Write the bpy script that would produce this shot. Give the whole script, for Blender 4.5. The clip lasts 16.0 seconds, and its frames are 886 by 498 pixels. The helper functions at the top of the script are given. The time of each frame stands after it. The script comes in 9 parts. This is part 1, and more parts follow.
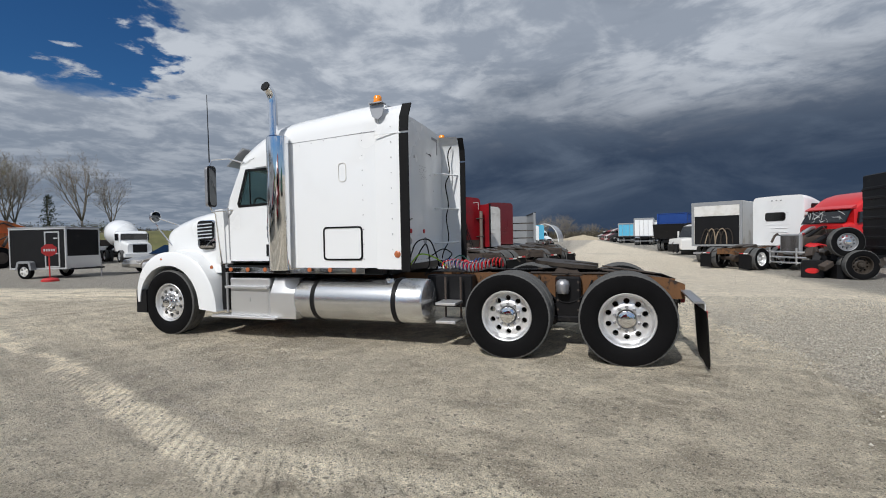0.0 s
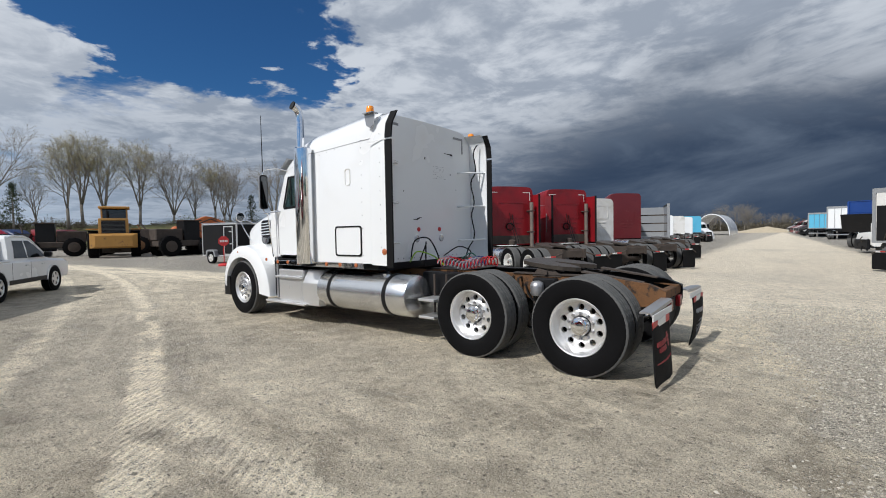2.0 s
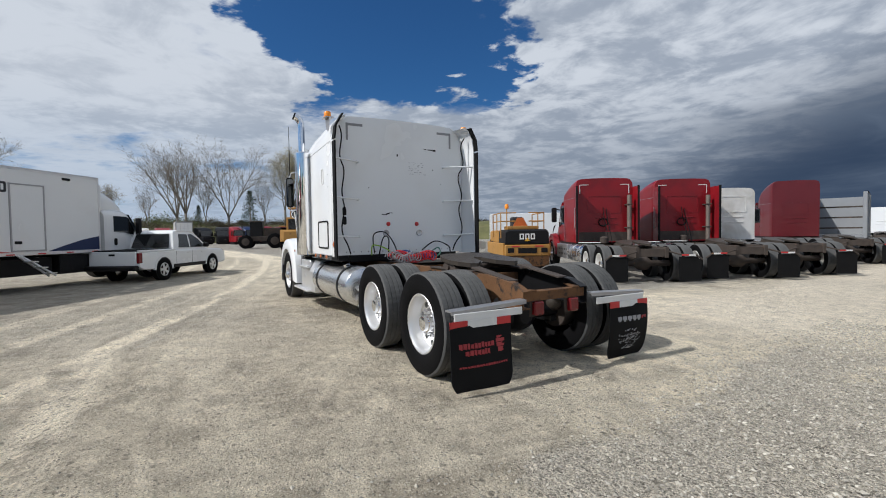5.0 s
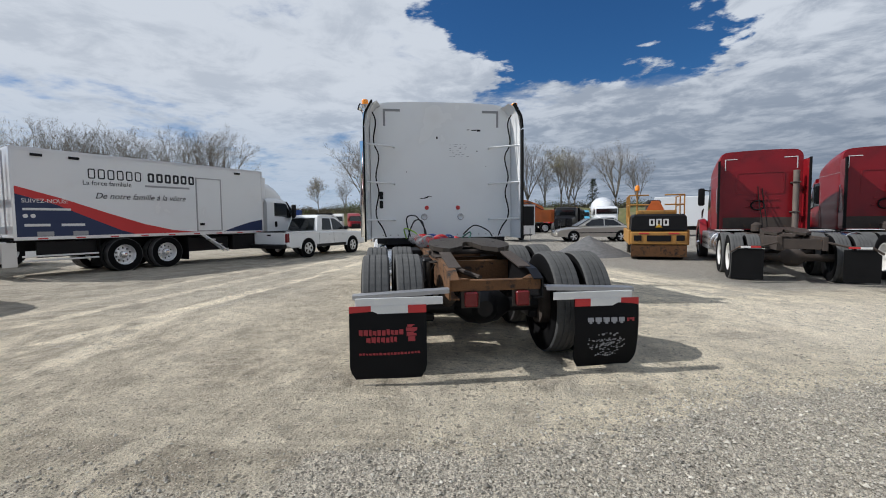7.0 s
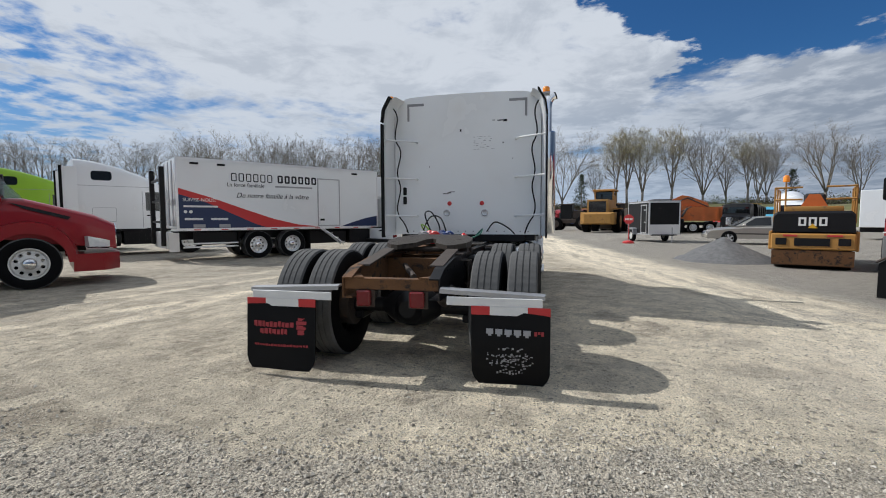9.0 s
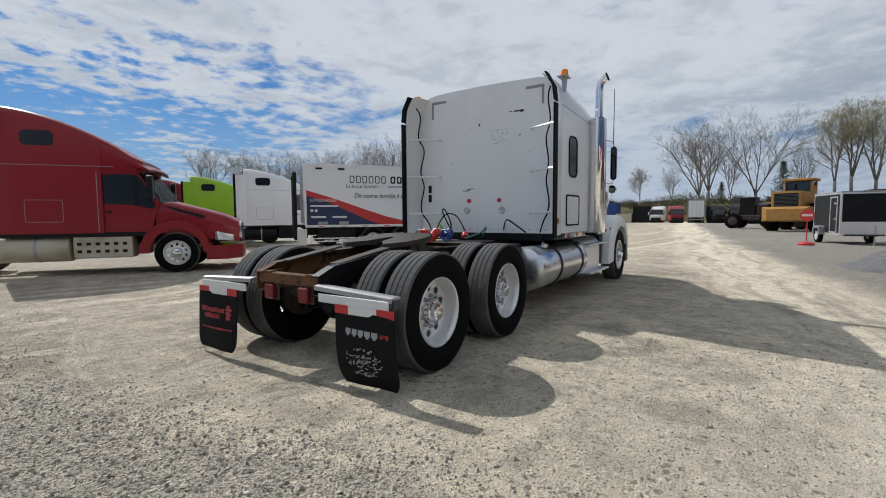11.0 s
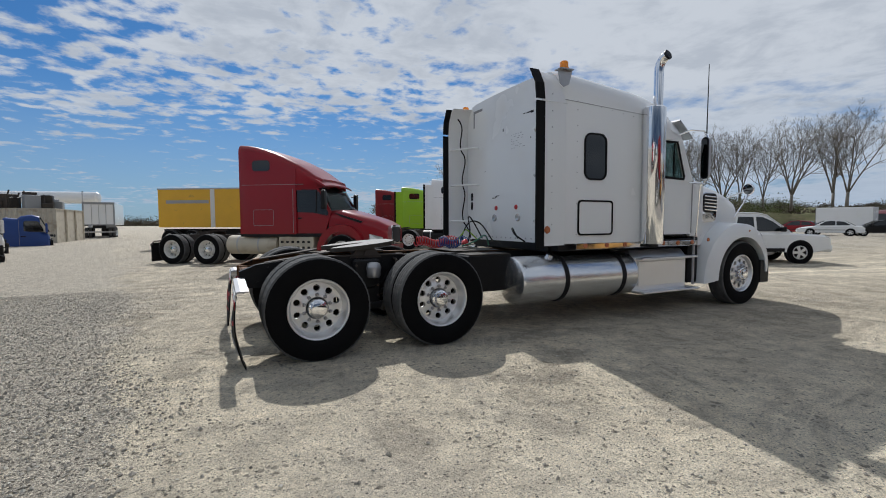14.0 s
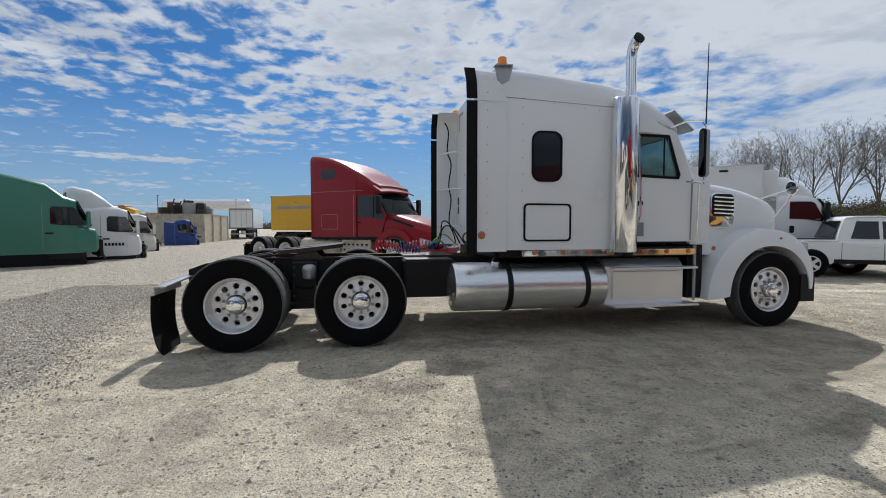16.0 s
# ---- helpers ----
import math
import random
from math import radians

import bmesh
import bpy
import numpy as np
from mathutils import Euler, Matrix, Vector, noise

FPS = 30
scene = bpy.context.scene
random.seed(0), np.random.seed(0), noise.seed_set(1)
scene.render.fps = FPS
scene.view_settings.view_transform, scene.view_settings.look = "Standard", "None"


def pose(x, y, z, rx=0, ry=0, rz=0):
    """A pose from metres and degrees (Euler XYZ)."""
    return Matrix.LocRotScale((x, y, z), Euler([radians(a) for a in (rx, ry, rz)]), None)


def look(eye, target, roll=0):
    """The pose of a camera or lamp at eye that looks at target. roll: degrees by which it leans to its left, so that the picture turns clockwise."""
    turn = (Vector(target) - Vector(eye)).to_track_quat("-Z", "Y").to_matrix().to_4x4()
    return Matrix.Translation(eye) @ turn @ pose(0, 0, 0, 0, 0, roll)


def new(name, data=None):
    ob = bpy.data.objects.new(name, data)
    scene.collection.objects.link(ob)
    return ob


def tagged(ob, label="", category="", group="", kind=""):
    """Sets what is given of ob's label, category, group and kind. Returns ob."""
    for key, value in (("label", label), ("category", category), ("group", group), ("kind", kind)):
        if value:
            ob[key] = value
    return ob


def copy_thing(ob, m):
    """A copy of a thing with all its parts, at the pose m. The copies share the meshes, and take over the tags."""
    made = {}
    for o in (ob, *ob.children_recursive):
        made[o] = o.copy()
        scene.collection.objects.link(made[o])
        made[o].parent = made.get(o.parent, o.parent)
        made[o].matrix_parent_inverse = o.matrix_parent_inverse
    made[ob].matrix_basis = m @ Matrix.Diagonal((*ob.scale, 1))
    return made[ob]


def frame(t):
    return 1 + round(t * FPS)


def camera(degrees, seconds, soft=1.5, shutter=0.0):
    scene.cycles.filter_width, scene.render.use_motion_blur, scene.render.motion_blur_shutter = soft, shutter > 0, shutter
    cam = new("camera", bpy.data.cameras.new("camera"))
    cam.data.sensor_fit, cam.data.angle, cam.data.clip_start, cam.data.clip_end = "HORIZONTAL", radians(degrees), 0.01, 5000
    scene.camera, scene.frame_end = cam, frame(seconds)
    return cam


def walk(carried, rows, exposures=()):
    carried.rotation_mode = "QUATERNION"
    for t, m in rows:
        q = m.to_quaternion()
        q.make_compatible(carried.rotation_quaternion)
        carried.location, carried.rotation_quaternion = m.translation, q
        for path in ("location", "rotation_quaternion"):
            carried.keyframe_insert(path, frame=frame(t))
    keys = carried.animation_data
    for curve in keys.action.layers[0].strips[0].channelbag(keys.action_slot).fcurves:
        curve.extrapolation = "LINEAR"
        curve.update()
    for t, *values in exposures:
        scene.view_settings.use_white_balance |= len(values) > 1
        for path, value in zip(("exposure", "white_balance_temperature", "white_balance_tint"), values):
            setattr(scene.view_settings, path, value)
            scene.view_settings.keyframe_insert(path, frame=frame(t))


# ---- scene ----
cam = camera(88.5, 16.0, soft=1.0)
PATH = [
    (0, (-0.446, 6.654, 1.484), (0.221, 4.769, 1.436), -1.1),
    (0.5, (-0.969, 6.4, 1.5), (-0.171, 4.568, 1.426), -1.1),
    (1, (-1.512, 6.234, 1.493), (-0.523, 4.497, 1.419), -1.0),
    (1.5, (-2.062, 6.029, 1.499), (-0.923, 4.386, 1.43), -0.9),
    (2, (-2.557, 5.765, 1.542), (-1.31, 4.203, 1.47), -1.0),
    (2.5, (-2.992, 5.503, 1.529), (-1.629, 4.041, 1.461), -0.9),
    (3, (-3.385, 5.089, 1.512), (-1.925, 3.725, 1.438), -0.9),
    (3.5, (-3.835, 4.693, 1.485), (-2.311, 3.401, 1.406), -0.9),
    (6, (-5.174, 2.166, 1.405), (-3.287, 1.507, 1.322), -0.6),
    (6.5, (-5.292, 1.616, 1.38), (-3.348, 1.157, 1.277), -0.5),
    (7, (-5.32, 1.002, 1.389), (-3.341, 0.742, 1.263), -0.6),
    (7.5, (-5.339, 0.432, 1.395), (-3.347, 0.315, 1.264), -0.5),
    (8, (-5.191, -0.144, 1.377), (-3.196, -0.1, 1.241), -0.3),
    (8.5, (-5.111, -0.736, 1.381), (-3.132, -0.478, 1.243), -0.3),
    (9, (-4.963, -1.263, 1.351), (-3.016, -0.825, 1.219), -0.2),
    (9.5, (-4.773, -1.814, 1.345), (-2.873, -1.205, 1.211), -0.2),
    (12, (-3.275, -4.337, 1.378), (-1.817, -2.975, 1.24), -0.4),
    (12.5, (-2.888, -4.744, 1.4), (-1.532, -3.28, 1.265), -0.3),
    (13, (-2.436, -5.078, 1.424), (-1.198, -3.513, 1.288), -0.3),
    (13.5, (-2.027, -5.45, 1.413), (-0.952, -3.769, 1.284), -0.2),
    (14, (-1.549, -5.763, 1.386), (-0.671, -3.969, 1.268), -0.2),
    (14.5, (-1.043, -6.039, 1.387), (-0.366, -4.161, 1.277), -0.2),
    (15, (-0.524, -6.295, 1.394), (0.003, -4.368, 1.294), -0.1),
    (15.5, (0.051, -6.384, 1.405), (0.499, -4.437, 1.308), -0.1),
    (16, (0.631, -6.458, 1.388), (1.007, -4.496, 1.289), -0.0),
]
walk(cam, [(t, look(eye, target, roll)) for t, eye, target, roll in PATH], exposures=[(0, -0.61, 6140, 10), (1.0, -0.53, 6140, 10), (2.5, -0.41, 6140, 10), (6.5, -0.37, 6090, 10), (9.5, -0.35, 6140, 10), (12.5, -0.50, 6200, 10), (14.0, -0.50, 6100, 10), (16, -0.43, 6050, 10)])


# ---- sky, sun, exposure ----
SUN_DIR = Vector((0.185, 1.0, 0.955)).normalized()


class Nodes:
    """A small helper to write node trees."""

    def __init__(self, tree):
        self.tree = tree
        tree.nodes.clear()

    def add(self, kind, **inputs):
        node = self.tree.nodes.new(kind)
        for key, value in inputs.items():
            self.put(node, key, value)
        return node

    def put(self, node, key, value):
        socket = node.inputs[int(key[1:])] if key[0] == "i" and key[1:].isdigit() else node.inputs[key.replace("_", " ")]
        if isinstance(value, bpy.types.NodeSocket):
            self.tree.links.new(value, socket)
        else:
            socket.default_value = value

    def math(self, op, a, b=0.0, c=None):
        node = self.add("ShaderNodeMath", i0=a, i1=b)
        node.operation = op
        if c is not None:
            self.put(node, "i2", c)
        return node.outputs[0]

    def vmath(self, op, a, b=(0, 0, 0)):
        node = self.add("ShaderNodeVectorMath", i0=a, i1=b)
        node.operation = op
        return node.outputs["Value"] if op in ("DOT_PRODUCT", "LENGTH", "DISTANCE") else node.outputs[0]

    def mix(self, fac, a, b):
        node = self.add("ShaderNodeMixRGB", i0=fac, i1=a, i2=b)
        return node.outputs[0]

    def ramp(self, fac, *stops):
        node = self.add("ShaderNodeValToRGB", i0=fac)
        els = node.color_ramp.elements
        while len(els) < len(stops):
            els.new(0.5)
        for el, (pos, col) in zip(els, stops):
            el.position = pos
            el.color = (col, col, col, 1) if isinstance(col, (int, float)) else (*col[:3], 1)
        return node.outputs[0]

    def noise(self, vec, scale, detail=4.0, rough=0.55, distort=0.0):
        node = self.add("ShaderNodeTexNoise", Vector=vec, Scale=scale, Detail=detail, Roughness=rough, Distortion=distort)
        return node.outputs[0]

    def smooth(self, value, lo, hi):
        node = self.add("ShaderNodeMapRange", Value=value)
        node.interpolation_type = "SMOOTHSTEP"
        node.inputs["From Min"].default_value, node.inputs["From Max"].default_value = lo, hi
        return node.outputs[0]

    def xyz(self, vec):
        return self.add("ShaderNodeSeparateXYZ", i0=vec).outputs

    def join(self, x, y, z):
        return self.add("ShaderNodeCombineXYZ", i0=x, i1=y, i2=z).outputs[0]


def heading(deg, up=0.0):
    return (math.cos(radians(deg)) * math.cos(radians(up)), math.sin(radians(deg)) * math.cos(radians(up)), math.sin(radians(up)))


def build_sky():
    world = bpy.data.worlds.new("sky")
    scene.world = world
    world.use_nodes = True
    n = Nodes(world.node_tree)
    d = n.add("ShaderNodeTexCoord").outputs["Generated"]
    dx, dy, dz = n.xyz(d)
    sky = n.add("ShaderNodeTexSky")
    sky.sky_type = "NISHITA"
    sky.sun_disc = False
    sky.sun_elevation, sky.sun_rotation = radians(44), radians(10.5)
    sky.air_density, sky.dust_density, sky.ozone_density = 1.0, 0.4, 2.5
    blue = n.mix(1.0, sky.outputs[0], (0.42, 0.86, 1.28, 1))
    blue.node.blend_type = "MULTIPLY"
    blue = n.vmath("SCALE", blue)
    blue.node.inputs["Scale"].default_value = 0.085
    # the cloud deck is a flat sheet overhead: project the direction on it
    up = n.math("ADD", n.math("MAXIMUM", dz, 0.0), 0.10)
    p = n.join(n.math("DIVIDE", dx, up), n.math("DIVIDE", dy, up), 0.0)
    big = n.noise(p, 0.55, 6, 0.55, 0.4)
    mid = n.noise(n.vmath("ADD", p, (7.3, 2.1, 0)), 1.6, 7, 0.6, 0.3)
    fine = n.noise(n.vmath("ADD", p, (1.3, 9.1, 0)), 7.5, 5, 0.55, 0.2)
    # weather: a dark front on one side, a blue break, small rippled clouds on the other side
    flat = n.vmath("NORMALIZE", n.join(dx, dy, 0.0))
    front = n.smooth(n.vmath("DOT_PRODUCT", flat, heading(-105)), 0.35, 0.95)
    ripple = n.smooth(n.vmath("DOT_PRODUCT", flat, heading(108)), 0.30, 0.85)
    sheet = n.math("MULTIPLY", n.smooth(n.vmath("DOT_PRODUCT", flat, heading(40)), 0.35, 0.85), n.smooth(dz, 0.13, 0.27))
    band = n.math("MULTIPLY", n.smooth(n.vmath("DOT_PRODUCT", flat, heading(112)), 0.35, 0.80), n.smooth(dz, 0.27, 0.13))
    gap_dir = n.vmath("DOT_PRODUCT", flat, heading(-24))
    gap_edge = n.math("ADD", gap_dir, n.math("MULTIPLY", n.math("SUBTRACT", mid, 0.5), 0.22))
    gap_edge = n.math("ADD", gap_edge, n.math("MULTIPLY", n.math("SUBTRACT", fine, 0.5), 0.10))
    gap = n.math("MULTIPLY", n.smooth(gap_edge, 0.94, 0.995), n.smooth(n.math("ADD", dz, n.math("MULTIPLY", n.math("SUBTRACT", mid, 0.5), 0.18)), 0.17, 0.31))
    base = n.math("ADD", n.math("MULTIPLY", big, 0.60), n.math("MULTIPLY", mid, 0.50))
    side = n.smooth(n.vmath("DOT_PRODUCT", flat, heading(-80)), 0.15, 0.75)
    cover = n.math("ADD", base, n.math("MULTIPLY", side, 0.30))
    cover = n.math("ADD", cover, n.math("MULTIPLY", sheet, 0.09))
    cover = n.math("ADD", cover, n.math("MULTIPLY", n.math("SUBTRACT", fine, 0.5), n.math("ADD", 0.22, n.math("MULTIPLY", ripple, 0.6))))
    cover = n.math("SUBTRACT", cover, n.math("MULTIPLY", ripple, n.math("SUBTRACT", 0.14, n.math("MULTIPLY", dz, 0.26))))
    cover = n.math("SUBTRACT", cover, n.math("MULTIPLY", band, 0.10))
    cover = n.math("SUBTRACT", cover, n.math("MULTIPLY", gap, 0.5))
    streak = n.noise(n.join(n.math("MULTIPLY", dx, 2.2), n.math("MULTIPLY", dy, 2.2), n.math("MULTIPLY", dz, 34.0)), 1.0, 5, 0.6)
    streak = n.math("MULTIPLY", n.math("MULTIPLY", n.smooth(streak, 0.48, 0.64), band), 0.20)
    cover = n.math("ADD", cover, streak)
    low_bank = n.math("MULTIPLY", n.smooth(n.vmath("DOT_PRODUCT", flat, heading(36)), 0.70, 0.93), n.smooth(dz, 0.27, 0.12))
    cover = n.math("ADD", cover, n.math("MULTIPLY", low_bank, 0.06))
    mask = n.smooth(cover, 0.41, 0.60)
    # shade of the cloud: grey-blue bellies where it is thick, bright lumps between
    lump = n.noise(n.vmath("ADD", p, (4.7, 5.9, 0)), 2.6, 8, 0.62, 0.5)
    thick = n.math("ADD", n.math("MULTIPLY", lump, 0.50), n.math("ADD", n.math("MULTIPLY", big, 0.30), n.math("MULTIPLY", fine, 0.20)))
    thick = n.smooth(n.math("ADD", thick, n.math("MULTIPLY", side, 0.035)), 0.46, 0.60)
    white = n.mix(n.math("MULTIPLY", thick, n.math("SUBTRACT", 0.67, n.math("MAXIMUM", n.math("MAXIMUM", n.math("MULTIPLY", sheet, 0.36), n.math("MULTIPLY", low_bank, 0.5)), n.math("MULTIPLY", ripple, 0.34)))), (1.01, 1.05, 1.10, 1), (0.34, 0.41, 0.52, 1))
    under = n.math("MULTIPLY", n.smooth(dz, 0.32, 0.08), n.smooth(n.vmath("DOT_PRODUCT", flat, heading(-52)), 0.55, 0.95))
    white = n.mix(n.math("MULTIPLY", under, n.math("ADD", 0.35, n.math("MULTIPLY", lump, 0.6))), white, (0.27, 0.33, 0.42, 1))
    # the storm: darker and bluer towards the horizon, with long torn bands
    low = n.smooth(dz, 0.46, 0.02)
    torn = n.noise(n.join(n.math("MULTIPLY", dx, 3.0), n.math("MULTIPLY", dy, 3.0), n.math("MULTIPLY", dz, 9.0)), 1.0, 6, 0.58, 0.6)
    storm = n.math("ADD", n.math("ADD", n.math("SUBTRACT", n.math("MULTIPLY", front, 0.88), 0.82), n.math("MULTIPLY", low, 0.9)), n.math("MULTIPLY", n.math("SUBTRACT", torn, 0.5), n.math("MULTIPLY", side, 0.9)))
    storm = n.math("MULTIPLY", n.smooth(storm, 0.12, 0.72), n.smooth(front, 0.0, 0.25))
    white = n.mix(storm, white, n.mix(n.smooth(n.math("ADD", n.math("MULTIPLY", dz, 1.6), n.math("MULTIPLY", n.math("SUBTRACT", torn, 0.5), 1.5)), 0.0, 0.60), (0.043, 0.074, 0.138, 1), (0.185, 0.235, 0.315, 1)))
    col = n.mix(mask, blue, white)
    # pale band of distance just over the horizon
    haze = n.math("MULTIPLY", n.smooth(dz, 0.30, 0.0), n.math("SUBTRACT", 0.62, n.math("MULTIPLY", side, 0.57)))
    col = n.mix(haze, col, (0.56, 0.71, 0.90, 1))
    back = n.add("ShaderNodeBackground", Color=col, Strength=0.81)
    out = n.add("ShaderNodeOutputWorld", Surface=back.outputs[0])
    return world


build_sky()
sun = new("sun", bpy.data.lights.new("sun", "SUN"))
sun.data.energy, sun.data.angle, sun.data.color = 5.0, radians(0.53), (1.0, 0.95, 0.88)
sun.matrix_world = look(SUN_DIR * 60, (0, 0, 0))


# ---- materials ----
def material(name, color, rough=0.5, metal=0.0, vary=0.12, scale=6.0, bump=0.0, bump_scale=60.0, dirt=None, dirt_amount=0.0, dirt_scale=2.0, coat=0.0, random=0.0, spec=0.5, grain=None):
    """Principled surface with colour variation at two scales, worn patches of a second colour and fine relief."""
    m = bpy.data.materials.new(name)
    m.use_nodes = True
    n = Nodes(m.node_tree)
    pos = n.add("ShaderNodeTexCoord").outputs["Object"]
    c = (*color, 1)
    paint = coat > 0 if grain is None else not grain
    coarse, fine = n.noise(pos, scale * 0.35, 3), n.noise(pos, scale * 5, 5)
    k = n.math("ADD", n.math("MULTIPLY", n.math("SUBTRACT", coarse, 0.5), vary * 2), n.math("MULTIPLY", n.math("SUBTRACT", fine, 0.5), 0.0 if paint else vary))
    if random:
        info = n.add("ShaderNodeObjectInfo").outputs["Random"]
        k = n.math("ADD", k, n.math("MULTIPLY", n.math("SUBTRACT", info, 0.5), random))
    shade = n.vmath("SCALE", c[:3])
    n.put(shade.node, "Scale", n.math("ADD", k, 1.0))
    col = shade
    r = n.math("ADD", rough, n.math("MULTIPLY", n.math("SUBTRACT", fine, 0.5), 0.03 if paint else 0.18))
    if dirt:
        w = n.noise(pos, dirt_scale, 3 if paint else 7, 0.55 if paint else 0.65, 0.3)
        w = n.smooth(w, (0.50 if paint else 0.62) - dirt_amount * 0.4, (0.85 if paint else 0.72) - dirt_amount * 0.25)
        col = n.mix(w, col, (*dirt, 1))
        r = n.math("MAXIMUM", r, n.math("MULTIPLY", w, 0.8))
    b = n.add("ShaderNodeBsdfPrincipled", Base_Color=col, Roughness=r, Metallic=metal)
    b.inputs["Coat Weight"].default_value = coat
    b.inputs["Specular IOR Level"].default_value = spec
    b.inputs["Coat Roughness"].default_value = 0.06
    if bump:
        bm_ = n.add("ShaderNodeBump", Height=n.noise(pos, bump_scale, 6, 0.65), Strength=bump)
        bm_.inputs["Distance"].default_value = 0.01
        n.put(b, "Normal", bm_.outputs[0])
    n.add("ShaderNodeOutputMaterial", Surface=b.outputs[0])
    return m


def glass(name, tint=(0.02, 0.03, 0.03), alpha=0.55):
    """Tinted vehicle glass: part clear, part dark, with a mirror gloss."""
    m = bpy.data.materials.new(name)
    m.use_nodes = True
    n = Nodes(m.node_tree)
    clear = n.add("ShaderNodeBsdfTransparent", Color=(0.75, 0.85, 0.83, 1))
    dark = n.add("ShaderNodeBsdfPrincipled", Base_Color=(*tint, 1), Roughness=0.04)
    dark.inputs["Specular IOR Level"].default_value = 0.8
    mixer = n.add("ShaderNodeMixShader", i0=alpha, i1=clear.outputs[0], i2=dark.outputs[0])
    n.add("ShaderNodeOutputMaterial", Surface=mixer.outputs[0])
    return m


WHITE = material("white_paint", (0.80, 0.81, 0.81), 0.26, vary=0.02, scale=2, coat=0.3, dirt=(0.735, 0.73, 0.715), dirt_amount=0.0, dirt_scale=0.9)
WHITE_OLD = material("aged_white_paint", (0.70, 0.69, 0.66), 0.42, vary=0.05, scale=2, grain=False, dirt=(0.46, 0.43, 0.37), dirt_amount=0.12, dirt_scale=1.3)
BLACK_RUBBER = material("black_rubber", (0.009, 0.009, 0.0095), 0.7, vary=0.3, scale=10, bump=0.1, spec=0.12)
TYRE = material("tyre_rubber", (0.0065, 0.0065, 0.007), 0.7, vary=0.35, scale=9, bump=0.15, bump_scale=45, dirt=(0.022, 0.020, 0.018), dirt_amount=-0.08, dirt_scale=5, spec=0.06)
TREAD = material("worn_tread_rubber", (0.10, 0.10, 0.098), 0.88, vary=0.4, scale=12, bump=0.3, bump_scale=40, dirt=(0.16, 0.15, 0.135), dirt_amount=0.08, dirt_scale=4, spec=0.2)
ALU = material("polished_aluminium", (0.80, 0.80, 0.80), 0.40, 0.85, vary=0.05, scale=5, grain=False)
TANK = material("brushed_aluminium", (0.74, 0.75, 0.76), 0.26, 0.95, vary=0.04, scale=2, grain=False)
MIRROR = material("mirror_glass", (0.10, 0.105, 0.11), 0.03, 1.0, vary=0.01, scale=4, grain=False)
CHROME = material("chrome", (0.82, 0.83, 0.85), 0.06, 1.0, vary=0.02, scale=8, grain=False)
STEEL = material("dull_steel", (0.42, 0.42, 0.43), 0.42, 0.8, vary=0.15, scale=9, dirt=(0.25, 0.20, 0.15), dirt_amount=-0.05)
RUST = material("rusty_frame", (0.135, 0.064, 0.025), 0.88, vary=0.5, scale=9, bump=0.6, bump_scale=50, dirt=(0.022, 0.017, 0.014), dirt_amount=0.26, dirt_scale=8)
DARKRUST = material("dark_rusty_steel", (0.055, 0.042, 0.034), 0.8, vary=0.5, scale=9, bump=0.4, bump_scale=60, dirt=(0.16, 0.085, 0.04), dirt_amount=0.04, dirt_scale=7)
BLACK = material("black_paint", (0.010, 0.010, 0.011), 0.42, vary=0.3, scale=6, dirt=(0.04, 0.036, 0.032), dirt_amount=-0.04, spec=0.2)
GREY_PLASTIC = material("grey_plastic", (0.10, 0.10, 0.10), 0.55, vary=0.2)
GREASE = material("greasy_steel", (0.045, 0.037, 0.030), 0.45, vary=0.4, scale=9, dirt=(0.012, 0.010, 0.009), dirt_amount=0.12, dirt_scale=6, bump=0.3, spec=0.3)
AMBER = material("amber_lens", (0.92, 0.29, 0.02), 0.2, vary=0.08)
AMBER_OLD = material("dull_amber_lens", (0.42, 0.13, 0.05), 0.25, vary=0.15, scale=30)
REDLENS = material("red_lens", (0.15, 0.008, 0.011), 0.25, vary=0.12, scale=30)
REDTAPE = material("red_reflective_tape", (0.50, 0.03, 0.03), 0.45, vary=0.12, scale=20)
WHITETAPE = material("white_reflective_tape", (0.72, 0.72, 0.70), 0.4, vary=0.10, scale=20)
LENS = material("clear_lens", (0.55, 0.55, 0.55), 0.15, 0.4, vary=0.2, scale=30)
GLASS = glass("cab_glass", alpha=0.22)
DARKGLASS = glass("dark_glass", (0.008, 0.009, 0.010), 0.93)
SEAT = material("dark_upholstery", (0.03, 0.03, 0.032), 0.9, vary=0.3)
RED = material("red_paint", (0.25, 0.006, 0.012), 0.3, vary=0.08, scale=2, coat=0.25, spec=0.3)
RED_OLD = material("faded_red_paint", (0.22, 0.008, 0.013), 0.36, vary=0.15, scale=2, coat=0.15, spec=0.3, dirt=(0.11, 0.010, 0.013), dirt_amount=0.08, dirt_scale=0.8)
RED_BRIGHT = material("bright_red_paint", (0.55, 0.012, 0.014), 0.35, vary=0.08, coat=0.25)
MAROON = material("maroon_paint", (0.12, 0.007, 0.011), 0.35, vary=0.15, coat=0.2)
GREEN = material("sea_green_paint", (0.045, 0.20, 0.135), 0.35, vary=0.08, coat=0.3)
LIME = material("lime_green_paint", (0.28, 0.50, 0.015), 0.35, vary=0.08, coat=0.3)
YELLOW = material("yellow_paint", (0.72, 0.40, 0.02), 0.42, vary=0.08, dirt=(0.45, 0.27, 0.05), dirt_amount=-0.03)
CATYELLOW = material("machine_yellow", (0.40, 0.205, 0.045), 0.55, vary=0.16, dirt=(0.16, 0.09, 0.04), dirt_amount=0.06, dirt_scale=3)
